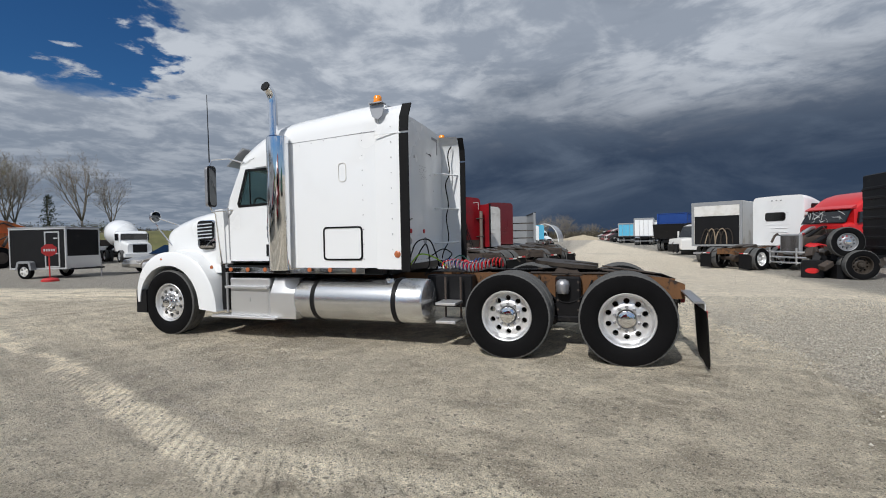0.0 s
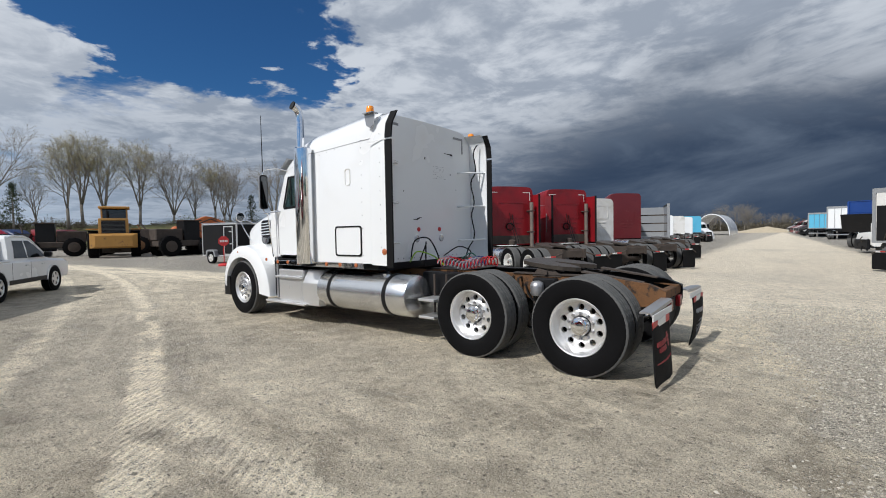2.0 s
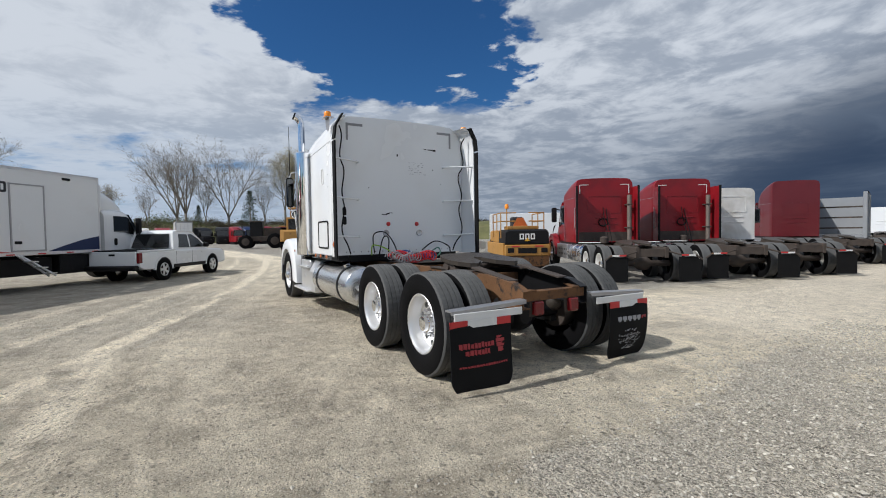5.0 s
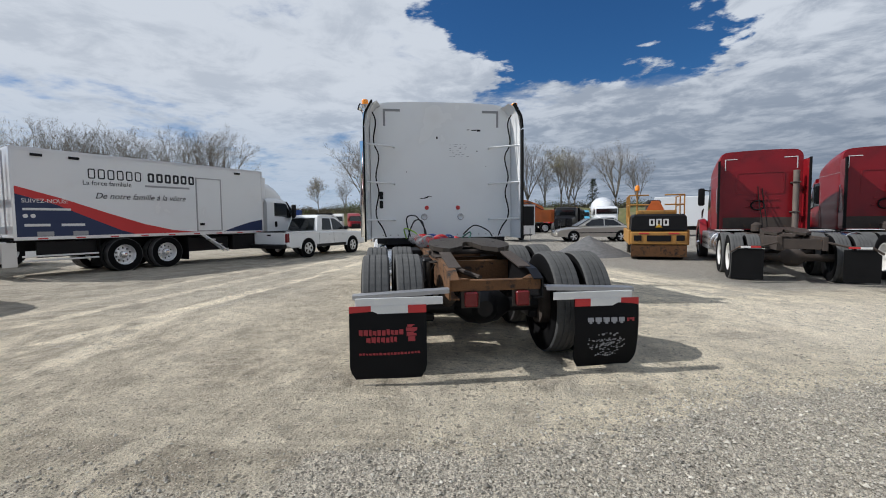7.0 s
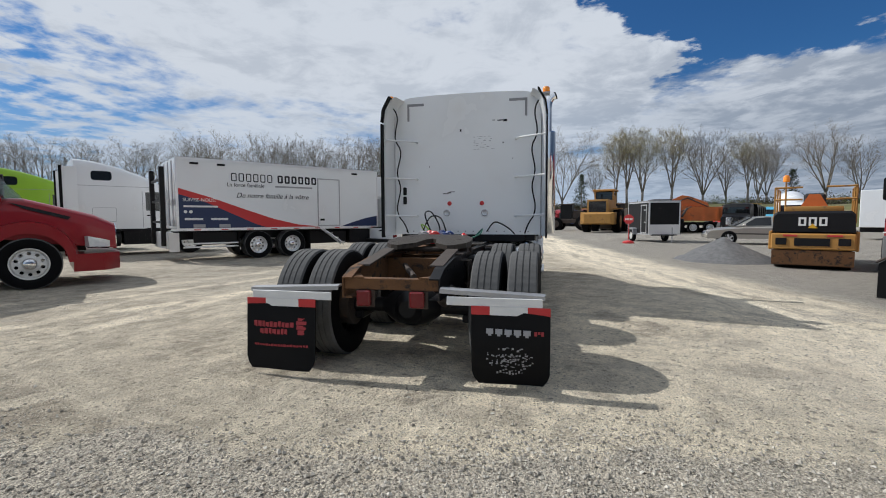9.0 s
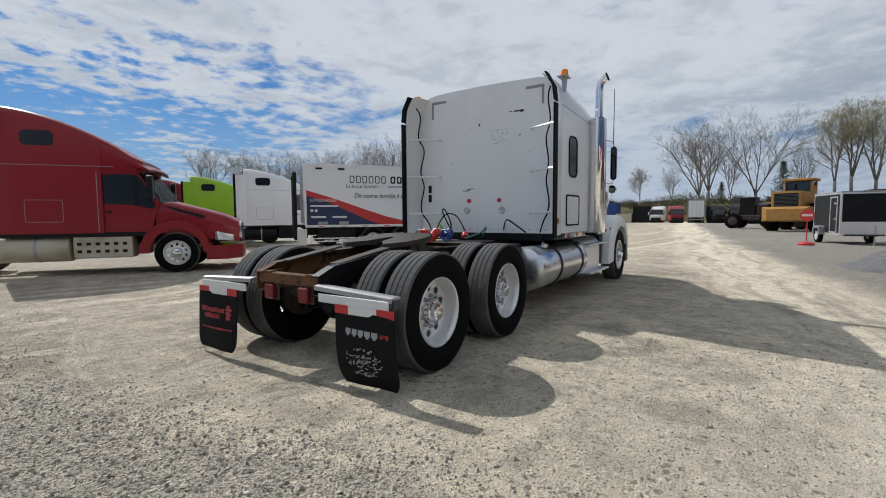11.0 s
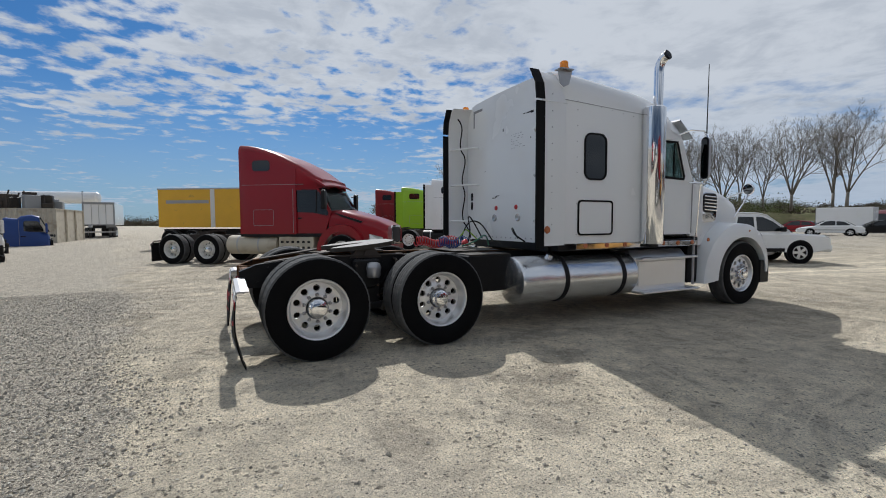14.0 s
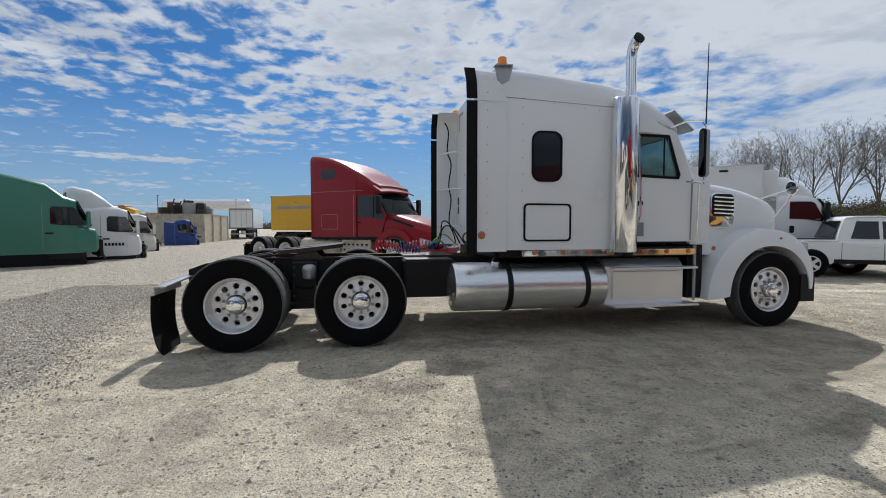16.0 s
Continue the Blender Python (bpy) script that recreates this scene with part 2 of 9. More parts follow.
ORANGE = material("orange_paint", (0.52, 0.13, 0.025), 0.5, vary=0.2, dirt=(0.20, 0.07, 0.03), dirt_amount=0.08)
BLUE = material("blue_paint", (0.012, 0.05, 0.22), 0.4, vary=0.15)
SKYBLUE = material("light_blue_paint", (0.10, 0.42, 0.62), 0.45, vary=0.1)
OLD_PIPE = material("dull_old_pipe", (0.19, 0.155, 0.13), 0.6, 0.3, vary=0.4, scale=7, dirt=(0.09, 0.05, 0.03), dirt_amount=0.1, dirt_scale=5)
NAVY = material("navy_film", (0.012, 0.026, 0.085), 0.4, vary=0.06)
REDFILM = material("red_film", (0.55, 0.03, 0.03), 0.4, vary=0.05)
CREAM = material("cream_paint", (0.52, 0.47, 0.37), 0.6, vary=0.12, grain=False, dirt=(0.33, 0.26, 0.18), dirt_amount=0.1)
SILVER = material("champagne_metallic", (0.55, 0.52, 0.46), 0.3, 0.6, vary=0.06, coat=0.4)
GREYSTEEL = material("grey_trailer_skin", (0.30, 0.31, 0.32), 0.5, 0.3, vary=0.10, grain=False)
INK = material("dark_lettering", (0.018, 0.020, 0.026), 0.6, vary=0.05)
INKRED = material("red_lettering", (0.34, 0.035, 0.04), 0.6, vary=0.2)
INKGREY = material("grey_lettering", (0.33, 0.33, 0.34), 0.6, vary=0.1)
GREYTAPE = material("grey_tape", (0.26, 0.26, 0.27), 0.6, vary=0.15)
WOOD = material("weathered_plank", (0.30, 0.24, 0.17), 0.8, vary=0.3, scale=6, bump=0.3)


def ground_material():
    """Compacted crushed-stone yard: pale dusty wheel tracks, grey loose gravel, single stones."""
    m = bpy.data.materials.new("crushed_stone_yard")
    m.use_nodes = True
    n = Nodes(m.node_tree)
    pos = n.add("ShaderNodeTexCoord").outputs["Object"]
    x, y, z = n.xyz(pos)
    # wheel tracks sweep along the yard: noise stretched along gently bent lines
    bend = n.math("ADD", x, n.math("MULTIPLY", n.noise(pos, 0.06, 2), 8.0))
    lane = n.join(n.math("MULTIPLY", bend, 1.0), n.math("MULTIPLY", y, 0.10), 0.0)
    track = n.noise(lane, 1.0, 5, 0.62, 0.6)
    turn = n.join(n.math("MULTIPLY", n.math("ADD", n.math("MULTIPLY", x, 0.4), y), 0.6), n.math("MULTIPLY", n.math("SUBTRACT", x, n.math("MULTIPLY", y, 0.4)), 0.14), 3.0)
    track2 = n.noise(turn, 1.0, 5, 0.62, 0.6)
    patch = n.noise(pos, 0.9, 6, 0.65, 0.3)
    wide = n.noise(n.vmath("ADD", pos, (3, 8, 1)), 0.16, 3, 0.5)
    rut = n.smooth(n.math("ABSOLUTE", n.math("SUBTRACT", track, 0.53)), 0.055, 0.0)
    rut2 = n.smooth(n.math("ABSOLUTE", n.math("SUBTRACT", track2, 0.55)), 0.045, 0.0)
    ruts = n.math("MAXIMUM", rut, rut2)
    k = n.math("ADD", n.math("MULTIPLY", n.math("MAXIMUM", track, track2), 0.5), n.math("MULTIPLY", patch, 0.40))
    k = n.math("ADD", k, n.math("MULTIPLY", wide, 0.25))
    k = n.math("ADD", k, n.math("MULTIPLY", ruts, 0.025))
    # loose grey stone behind the truck and round the parked rows, packed dust in between
    wob = n.math("MULTIPLY", n.math("SUBTRACT", n.noise(pos, 0.45, 4, 0.6), 0.5), 4.0)
    loose = n.smooth(n.math("ADD", n.math("ADD", x, n.math("MULTIPLY", y, 0.17)), n.math("MULTIPLY", wob, 0.3)), -2.1, -2.9)
    loose3 = n.smooth(n.math("ADD", y, wob), 8.0, 13.0)
    # two wheel tracks swing past the truck on either side, each a bundle of bright and dark ruts
    ahead = n.math("MAXIMUM", n.math("SUBTRACT", x, 1.5), 0.0)
    sway = n.math("MULTIPLY", n.math("SUBTRACT", n.noise(pos, 0.35, 3, 0.5), 0.5), 1.4)
    off_l = n.math("ADD", n.math("SUBTRACT", y, 4.6), n.math("ADD", sway, n.math("MULTIPLY", n.math("POWER", ahead, 1.16), 0.22)))
    off_r = n.math("ADD", n.math("ADD", y, 5.1), n.math("SUBTRACT", sway, n.math("MULTIPLY", n.math("POWER", ahead, 0.75), 0.366)))
    # the lane: packed pale dust with grey stone along both edges
    off_lane = n.math("ADD", n.math("ADD", x, n.math("ADD", 3.05, n.math("MULTIPLY", y, 0.06))), n.math("MULTIPLY", wob, 0.30))
    past = n.smooth(n.math("ADD", y, n.math("MULTIPLY", wob, 0.8)), -1.5, -6.0)
    packed = n.math("MULTIPLY", n.smooth(n.math("ABSOLUTE", off_lane), 4.2, 3.1), past)
    verge = n.math("MULTIPLY", n.smooth(off_lane, -3.2, -4.3), past)
    loose2 = n.math("MULTIPLY", n.smooth(n.math("ADD", off_r, n.math("MULTIPLY", wob, 0.25)), -1.0, -1.9), n.smooth(n.math("ADD", x, n.math("MULTIPLY", wob, 0.4)), 1.6, 3.0))
    loose2 = n.math("MAXIMUM", loose2, verge)
    loose = n.math("MULTIPLY", loose, n.math("SUBTRACT", 0.85, n.math("MULTIPLY", packed, 0.85)))
    loose = n.math("MAXIMUM", n.math("MAXIMUM", loose, loose2), n.math("MULTIPLY", loose3, 0.5))
    dust = n.smooth(n.math("SUBTRACT", k, n.math("MULTIPLY", loose, 0.26)), 0.40, 0.64)
    def rut_bundle(off, seed, width):
        streak = n.noise(n.join(n.math("MULTIPLY", x, 0.14), n.math("MULTIPLY", off, 2.3), seed), 1.0, 6, 0.62, 0.25)
        broken = n.noise(n.vmath("ADD", pos, (seed, seed, 0.0)), 1.3, 6, 0.7, 0.2)
        belt = n.smooth(n.math("ABSOLUTE", off), width, width * 0.35)
        return belt, n.math("ADD", n.math("MULTIPLY", streak, 0.68), n.math("MULTIPLY", broken, 0.32))
    belt_l, line_l = rut_bundle(off_l, 3.0, 2.3)
    belt_r, line_r = rut_bundle(off_r, 11.0, 1.7)
    # single tyre prints with lug marks: (offset line, strength)
    rough_edge = n.math("MULTIPLY", n.math("SUBTRACT", n.noise(pos, 2.6, 6, 0.7), 0.5), 0.34)
    arc = n.math("SUBTRACT", n.math("MULTIPLY", n.math("MULTIPLY", x, x), 0.006), n.math("MULTIPLY", x, 0.39))
    prints, lugs = None, None
    for c0, curved, half, power in ((5.09, 1.0, 0.24, 1.0), (6.55, 1.0, 0.20, 0.7), (4.22, 0.0, 0.26, 0.9), (7.3, 0.8, 0.22, 0.55)):
        line = n.math("ADD", n.math("SUBTRACT", n.math("SUBTRACT", y, c0), n.math("MULTIPLY", arc, curved)), rough_edge)
        mark = n.math("MULTIPLY", n.smooth(n.math("ABSOLUTE", line), half, half * 0.45), power)
        if curved:
            mark = n.math("MULTIPLY", mark, n.smooth(x, -2.2, -0.6))
        else:
            mark = n.math("MULTIPLY", mark, n.math("MULTIPLY", n.smooth(n.math("ADD", x, wob), 2.6, 1.2), n.smooth(n.math("ADD", x, wob), -3.4, -1.6)))
        bar = n.math("MULTIPLY", mark, n.math("SINE", n.math("ADD", n.math("MULTIPLY", x, 52.0), n.math("MULTIPLY", line, 40.0))))
        prints = mark if prints is None else n.math("MAXIMUM", prints, mark)
        lugs = bar if lugs is None else n.math("ADD", lugs, bar)
    prints = n.math("MULTIPLY", prints, n.smooth(n.noise(pos, 1.1, 5, 0.65), 0.36, 0.54))
    rut_pale = n.math("MAXIMUM", n.math("MULTIPLY", belt_l, n.math("MULTIPLY", 0.55, n.smooth(line_l, 0.475, 0.585))), n.math("MULTIPLY", belt_r, n.smooth(line_r, 0.39, 0.54)))
    rut_dark = n.math("MAXIMUM", n.math("MULTIPLY", belt_l, n.smooth(line_l, 0.455, 0.37)), n.math("MULTIPLY", belt_r, n.smooth(line_r, 0.37, 0.30)))
    rut_pale = n.math("MAXIMUM", rut_pale, prints)
    dust = n.math("MAXIMUM", dust, n.math("MULTIPLY", rut_pale, 0.9))
    dust = n.math("MULTIPLY", dust, n.math("SUBTRACT", 1.0, n.math("MULTIPLY", rut_dark, 0.75)))
    grain = n.noise(pos, 38, 7, 0.75)
    clod = n.noise(pos, 11.0, 7, 0.72)
    pebble = n.add("ShaderNodeTexVoronoi", Vector=pos, Scale=46.0)
    pebble2 = n.add("ShaderNodeTexVoronoi", Vector=pos, Scale=115.0)
    tone = n.xyz(pebble.outputs["Color"])[0]
    tone2 = n.xyz(pebble2.outputs["Color"])[1]
    mixed = n.math("ADD", n.math("MULTIPLY", tone, 0.5), n.math("MULTIPLY", tone2, 0.5))
    lump = n.noise(n.vmath("ADD", pos, (5.1, 2.7, 0)), 1.7, 9, 0.72, 0.2)
    gravel = n.mix(n.smooth(n.math("ADD", n.math("MULTIPLY", mixed, 0.6), n.math("MULTIPLY", grain, 0.5)), 0.28, 0.85), (0.37, 0.345, 0.303, 1), (0.60, 0.562, 0.495, 1))
    pale = n.mix(n.smooth(n.math("ADD", n.math("MULTIPLY", lump, 0.8), n.math("MULTIPLY", clod, 0.25)), 0.44, 0.62), (0.315, 0.283, 0.232, 1), (0.53, 0.485, 0.40, 1))
    bright = n.smooth(n.math("MAXIMUM", track, track2), 0.50, 0.68)
    pale = n.mix(n.math("MULTIPLY", bright, 0.60), pale, (0.58, 0.535, 0.445, 1))
    pale = n.mix(n.math("MULTIPLY", ruts, n.math("MULTIPLY", n.smooth(wide, 0.40, 0.62), 0.60)), pale, (0.68, 0.63, 0.53, 1))
    # a churned, freshly dusty stretch beside the truck
    fresh = n.vmath("LENGTH", n.vmath("MULTIPLY", n.vmath("SUBTRACT", pos, (-0.9, -3.2, 0.0)), (1.05, 1.05, 0.0)))
    fresh = n.math("MULTIPLY", n.smooth(n.math("ADD", fresh, wob), 6.0, 2.5), n.smooth(lump, 0.40, 0.56))
    pale = n.mix(n.math("MULTIPLY", fresh, 0.75), pale, (0.72, 0.655, 0.53, 1))
    pale = n.mix(n.math("MULTIPLY", rut_pale, 0.85), pale, (0.80, 0.74, 0.62, 1))
    pale = n.mix(n.math("MULTIPLY", packed, 0.75), pale, (0.66, 0.61, 0.525, 1))
    dust = n.math("MAXIMUM", dust, packed)
    mixk = n.math("ADD", dust, n.math("MULTIPLY", n.math("SUBTRACT", n.math("ADD", n.math("MULTIPLY", lump, 0.7), n.math("MULTIPLY", grain, 0.5)), 0.6), 1.9))
    col = n.mix(n.smooth(mixk, 0.0, 0.75), gravel, pale)
    # single stones: some dark, some pale, thicker where the gravel is loose
    chance = n.math("ADD", n.math("SUBTRACT", n.math("SUBTRACT", 0.78, n.math("MULTIPLY", n.smooth(clod, 0.48, 0.62), 0.22)), n.math("MULTIPLY", n.math("SUBTRACT", 1.0, n.smooth(mixk, 0.0, 0.75)), 0.30)), n.math("MULTIPLY", packed, 0.12))
    body = n.smooth(pebble.outputs["Distance"], 0.42, 0.30)
    stone = n.math("MULTIPLY", n.math("GREATER_THAN", n.xyz(pebble.outputs["Color"])[1], chance), body)
    col = n.mix(stone, col, n.ramp(tone, (0.0, (0.12, 0.11, 0.10)), (0.5, (0.30, 0.28, 0.245)), (1.0, (0.62, 0.59, 0.53))))
    body2 = n.smooth(pebble2.outputs["Distance"], 0.45, 0.30)
    stone2 = n.math("MULTIPLY", n.math("GREATER_THAN", n.xyz(pebble2.outputs["Color"])[2], n.math("SUBTRACT", chance, 0.06)), body2)
    col = n.mix(n.math("MULTIPLY", stone2, 0.8), col, n.ramp(tone2, (0.0, (0.08, 0.072, 0.062)), (0.6, (0.30, 0.275, 0.235)), (1.0, (0.70, 0.67, 0.60))))
    # dark clods and bits trodden into the dust
    crumb = n.add("ShaderNodeTexVoronoi", Vector=n.vmath("ADD", pos, n.vmath("MULTIPLY", n.join(clod, grain, 0.0), (0.09, 0.06, 0.0))), Scale=15.0)
    crumb_on = n.math("GREATER_THAN", n.xyz(crumb.outputs["Color"])[0], n.math("SUBTRACT", 0.93, n.math("MULTIPLY", n.smooth(lump, 0.46, 0.62), 0.35)))
    crumb_on = n.math("MULTIPLY", crumb_on, n.smooth(crumb.outputs["Distance"], 0.40, 0.22))
    col = n.mix(n.math("MULTIPLY", crumb_on, 0.75), col, (0.20, 0.185, 0.158, 1))
    # fine flecks in the colour; dark ones stand for shadow gaps between grains
    grit = n.noise(pos, 130, 3, 0.7)
    speck = n.math("ADD", n.math("MULTIPLY", tone2, 0.35), n.math("ADD", n.math("MULTIPLY", grain, 0.4), n.math("MULTIPLY", grit, 0.7)))
    speck = n.math("ADD", 0.23, n.math("MULTIPLY", speck, 1.13))
    # trampled relief at a hand's width, with its hollows shaded in the colour
    tread = n.noise(n.vmath("ADD", pos, (2.2, 6.4, 0)), 4.2, 9, 0.66, 0.35)
    speck = n.math("MULTIPLY", speck, n.math("ADD", 0.55, n.math("MULTIPLY", tread, 0.94)))
    lit = n.vmath("SCALE", col)
    n.put(lit.node, "Scale", speck)
    col = lit
    col = n.vmath("MULTIPLY", col, (1.10, 1.06, 0.985))
    # mix towards grey on the loose stone and in broad patches
    grey_mix = n.math("MULTIPLY", n.math("MAXIMUM", loose2, n.math("MULTIPLY", n.smooth(wide, 0.54, 0.68), 0.30)), 0.55)
    # darker and greyer well to the left of the right-hand track
    darker_left = n.math("MULTIPLY", n.smooth(n.math("ADD", off_r, wob), 5.0, 7.2), n.smooth(n.math("ADD", x, wob), 0.5, 4.0))
    grey_mix = n.math("MAXIMUM", grey_mix, n.math("MULTIPLY", darker_left, n.math("SUBTRACT", 0.30, n.math("MULTIPLY", prints, 0.28))))
    col = n.mix(grey_mix, col, (0.21, 0.205, 0.195, 1))
    h = n.math("ADD", n.math("MULTIPLY", n.math("ADD", grain, n.math("MULTIPLY", grit, 0.35)), 1.0), n.math("MULTIPLY", n.math("MULTIPLY", n.math("SUBTRACT", 1.0, pebble.outputs["Distance"]), 0.6), n.math("SUBTRACT", 1.0, dust)))
    h = n.math("ADD", h, n.math("ADD", n.math("ADD", n.math("MULTIPLY", clod, 0.7), n.math("MULTIPLY", stone, 0.5)), n.math("MULTIPLY", track, 1.0)))
    h = n.math("ADD", h, n.math("ADD", n.math("MULTIPLY", line_l, n.math("MULTIPLY", belt_l, 2.2)), n.math("MULTIPLY", line_r, n.math("MULTIPLY", belt_r, 2.2))))
    h = n.math("ADD", h, n.math("SUBTRACT", n.math("MULTIPLY", tread, 3.0), n.math("MULTIPLY", crumb_on, 0.35)))
    h = n.math("ADD", h, n.math("MULTIPLY", lugs, 0.28))
    bmp = n.add("ShaderNodeBump", Height=h, Strength=1.0)
    bmp.inputs["Distance"].default_value = 0.032
    b = n.add("ShaderNodeBsdfPrincipled", Base_Color=col, Roughness=0.95, Normal=bmp.outputs[0])
    b.inputs["Specular IOR Level"].default_value = 0.15
    n.add("ShaderNodeOutputMaterial", Surface=b.outputs[0])
    return m


GROUND = ground_material()


def stone_material():
    m = bpy.data.materials.new("gravel_stone")
    m.use_nodes = True
    n = Nodes(m.node_tree)
    r = n.add("ShaderNodeNewGeometry").outputs["Random Per Island"]
    col = n.ramp(r, (0.0, (0.21, 0.193, 0.162)), (0.4, (0.36, 0.332, 0.278)), (0.8, (0.50, 0.462, 0.388)), (1.0, (0.66, 0.62, 0.53)))
    b = n.add("ShaderNodeBsdfPrincipled", Base_Color=col, Roughness=0.9)
    n.add("ShaderNodeOutputMaterial", Surface=b.outputs[0])
    return m


STONE = stone_material()
PILE = material("dark_gravel_heap", (0.13, 0.13, 0.13), 0.95, vary=0.5, scale=25, bump=0.8, bump_scale=60)
SAND = material("sand_heap", (0.45, 0.38, 0.27), 0.95, vary=0.3, scale=4, bump=0.5)
GRASS = material("spring_grass", (0.115, 0.115, 0.042), 0.9, vary=0.6, scale=1.2, dirt=(0.19, 0.155, 0.085), dirt_amount=0.22, dirt_scale=0.5)
BARK = material("bark", (0.235, 0.21, 0.175), 0.9, vary=0.4, scale=8, bump=0.5)
BUDS = material("spring_buds", (0.42, 0.37, 0.15), 0.85, vary=0.4, scale=2)
LEAF = material("dark_evergreen", (0.045, 0.062, 0.030), 0.85, vary=0.4, scale=2)
SCRUB = material("green_scrub", (0.115, 0.145, 0.045), 0.9, vary=0.6, scale=0.3)
BRUSH = material("dry_brush", (0.115, 0.098, 0.066), 0.9, vary=0.6, scale=0.3)


# ---- mesh tools ----
def thing(name, label, category, m=None, group="", kind=""):
    ob = new(name)
    ob.empty_display_size = 0.2
    if m is not None:
        ob.matrix_basis = m
    return tagged(ob, label, category, group, kind)


def part(name, bm, mat, parent=None, label="", smooth=None):
    """Links a bmesh as one mesh object under a thing or under a part. smooth: an angle in degrees."""
    me = bpy.data.meshes.new(name)
    bmesh.ops.recalc_face_normals(bm, faces=bm.faces)
    if smooth is not None:
        lim = radians(smooth)
        for f in bm.faces:
            f.smooth = True
        for e in bm.edges:
            if len(e.link_faces) == 2 and e.calc_face_angle() > lim:
                e.smooth = False
    bm.to_mesh(me)
    bm.free()
    me.materials.append(mat)
    ob = new(name, me)
    if parent is not None:
        ob.parent = parent
    return tagged(ob, label)


def box(bm, x0, x1, y0, y1, z0, z1, bev=0.0, seg=1, m=None):
    vs = [bm.verts.new((x, y, z)) for x in (x0, x1) for y in (y0, y1) for z in (z0, z1)]
    fs = [bm.faces.new([vs[i] for i in q]) for q in ((0, 1, 3, 2), (4, 6, 7, 5), (0, 4, 5, 1), (2, 3, 7, 6), (0, 2, 6, 4), (1, 5, 7, 3))]
    if m is not None:
        bmesh.ops.transform(bm, matrix=m, verts=vs)
    if bev:
        es = list({e for f in fs for e in f.edges})
        bmesh.ops.bevel(bm, geom=es, offset=bev, segments=seg, affect="EDGES", profile=0.7)
    return bm


def B(*args, **kw):
    return box(bmesh.new(), *args, **kw)


def loft(bm, loops, cap=True, closed=False):
    """Skin over loops of equally many points."""
    rings = [[bm.verts.new(p) for p in lp] for lp in loops]
    k = len(rings[0])
    pairs = list(zip(rings, rings[1:])) + ([(rings[-1], rings[0])] if closed else [])
    for a, b in pairs:
        for i in range(k):
            j = (i + 1) % k
            bm.faces.new((a[i], a[j], b[j], b[i]))
    if cap and not closed:
        bm.faces.new(rings[0])
        bm.faces.new(rings[-1][::-1])
    return bm


def lathe(bm, profile, origin, axis, seg=32, cap=True):
    """Turns a profile of (radius, distance along the axis) round the axis."""
    a = Vector(axis).normalized()
    u = a.orthogonal().normalized()
    v = a.cross(u)
    o = Vector(origin)
    loops = [[o + a * h + (u * math.cos(t) + v * math.sin(t)) * r for t in [2 * math.pi * i / seg for i in range(seg)]] for r, h in profile]
    return loft(bm, loops, cap)


def cyl(bm, p0, p1, r, r1=None, seg=16):
    d = Vector(p1) - Vector(p0)
    return lathe(bm, [(r, 0), (r if r1 is None else r1, d.length)], p0, d, seg)


def tube(bm, pts, r, seg=8, closed=False):
    """A bent pipe through points."""
    pts = [Vector(p) for p in pts]
    loops, u = [], None
    for i, p in enumerate(pts):
        a, b = pts[max(i - 1, 0)], pts[min(i + 1, len(pts) - 1)]
        d = (b - a).normalized()
        u = d.orthogonal().normalized() if u is None else (u - d * u.dot(d)).normalized()
        v = d.cross(u)
        rr = r[i] if isinstance(r, (list, tuple)) else r
        loops.append([p + (u * math.cos(t) + v * math.sin(t)) * rr for t in [2 * math.pi * k / seg for k in range(seg)]])
    return loft(bm, loops)


def bezier(p0, p1, p2, p3, k=8):
    p0, p1, p2, p3 = map(Vector, (p0, p1, p2, p3))
    return [(1 - t) ** 3 * p0 + 3 * t * (1 - t) ** 2 * p1 + 3 * t * t * (1 - t) * p2 + t ** 3 * p3 for t in [i / k for i in range(k + 1)]]


def prism(bm, poly, axis, a, b, bev=0.0):
    """Extrudes a polygon. axis 'y': points are (x, z); 'x': (y, z); 'z': (x, y)."""
    def at(p, h):
        return {"y": (p[0], h, p[1]), "x": (h, p[0], p[1]), "z": (p[0], p[1], h)}[axis]
    loops = [[at(p, a) for p in poly], [at(p, b) for p in poly]]
    n0 = len(bm.edges)
    loft(bm, loops)
    if bev:
        bm.edges.ensure_lookup_table()
        bmesh.ops.bevel(bm, geom=bm.edges[n0:], offset=bev, segments=2, affect="EDGES", profile=0.7)
    return bm


def rounded(w, h, r, k=5, cx=0.0, cy=0.0):
    """A rounded rectangle as points."""
    out = []
    for sx, sy, a0 in ((1, 1, 0), (-1, 1, 90), (-1, -1, 180), (1, -1, 270)):
        for i in range(k + 1):
            a = radians(a0 + 90 * i / k)
            out.append((cx + sx * (w / 2 - r) + r * math.cos(a), cy + sy * (h / 2 - r) + r * math.sin(a)))
    return out


def ring_prism(bm, outer, inner, axis, a, b):
    """A frame: the space between two outlines, with depth."""
    def at(p, h):
        return {"y": (p[0], h, p[1]), "x": (h, p[0], p[1]), "z": (p[0], p[1], h)}[axis]
    return loft(bm, [[at(p, a) for p in outer], [at(p, b) for p in outer], [at(p, b) for p in inner], [at(p, a) for p in inner]], closed=True)


def mirror_y(bm, both=False):
    if both:
        geom = bmesh.ops.duplicate(bm, geom=bm.verts[:] + bm.edges[:] + bm.faces[:])["geom"]
        vs = [g for g in geom if isinstance(g, bmesh.types.BMVert)]
    else:
        vs = bm.verts[:]
    for v in vs:
        v.co.y = -v.co.y
    return bm


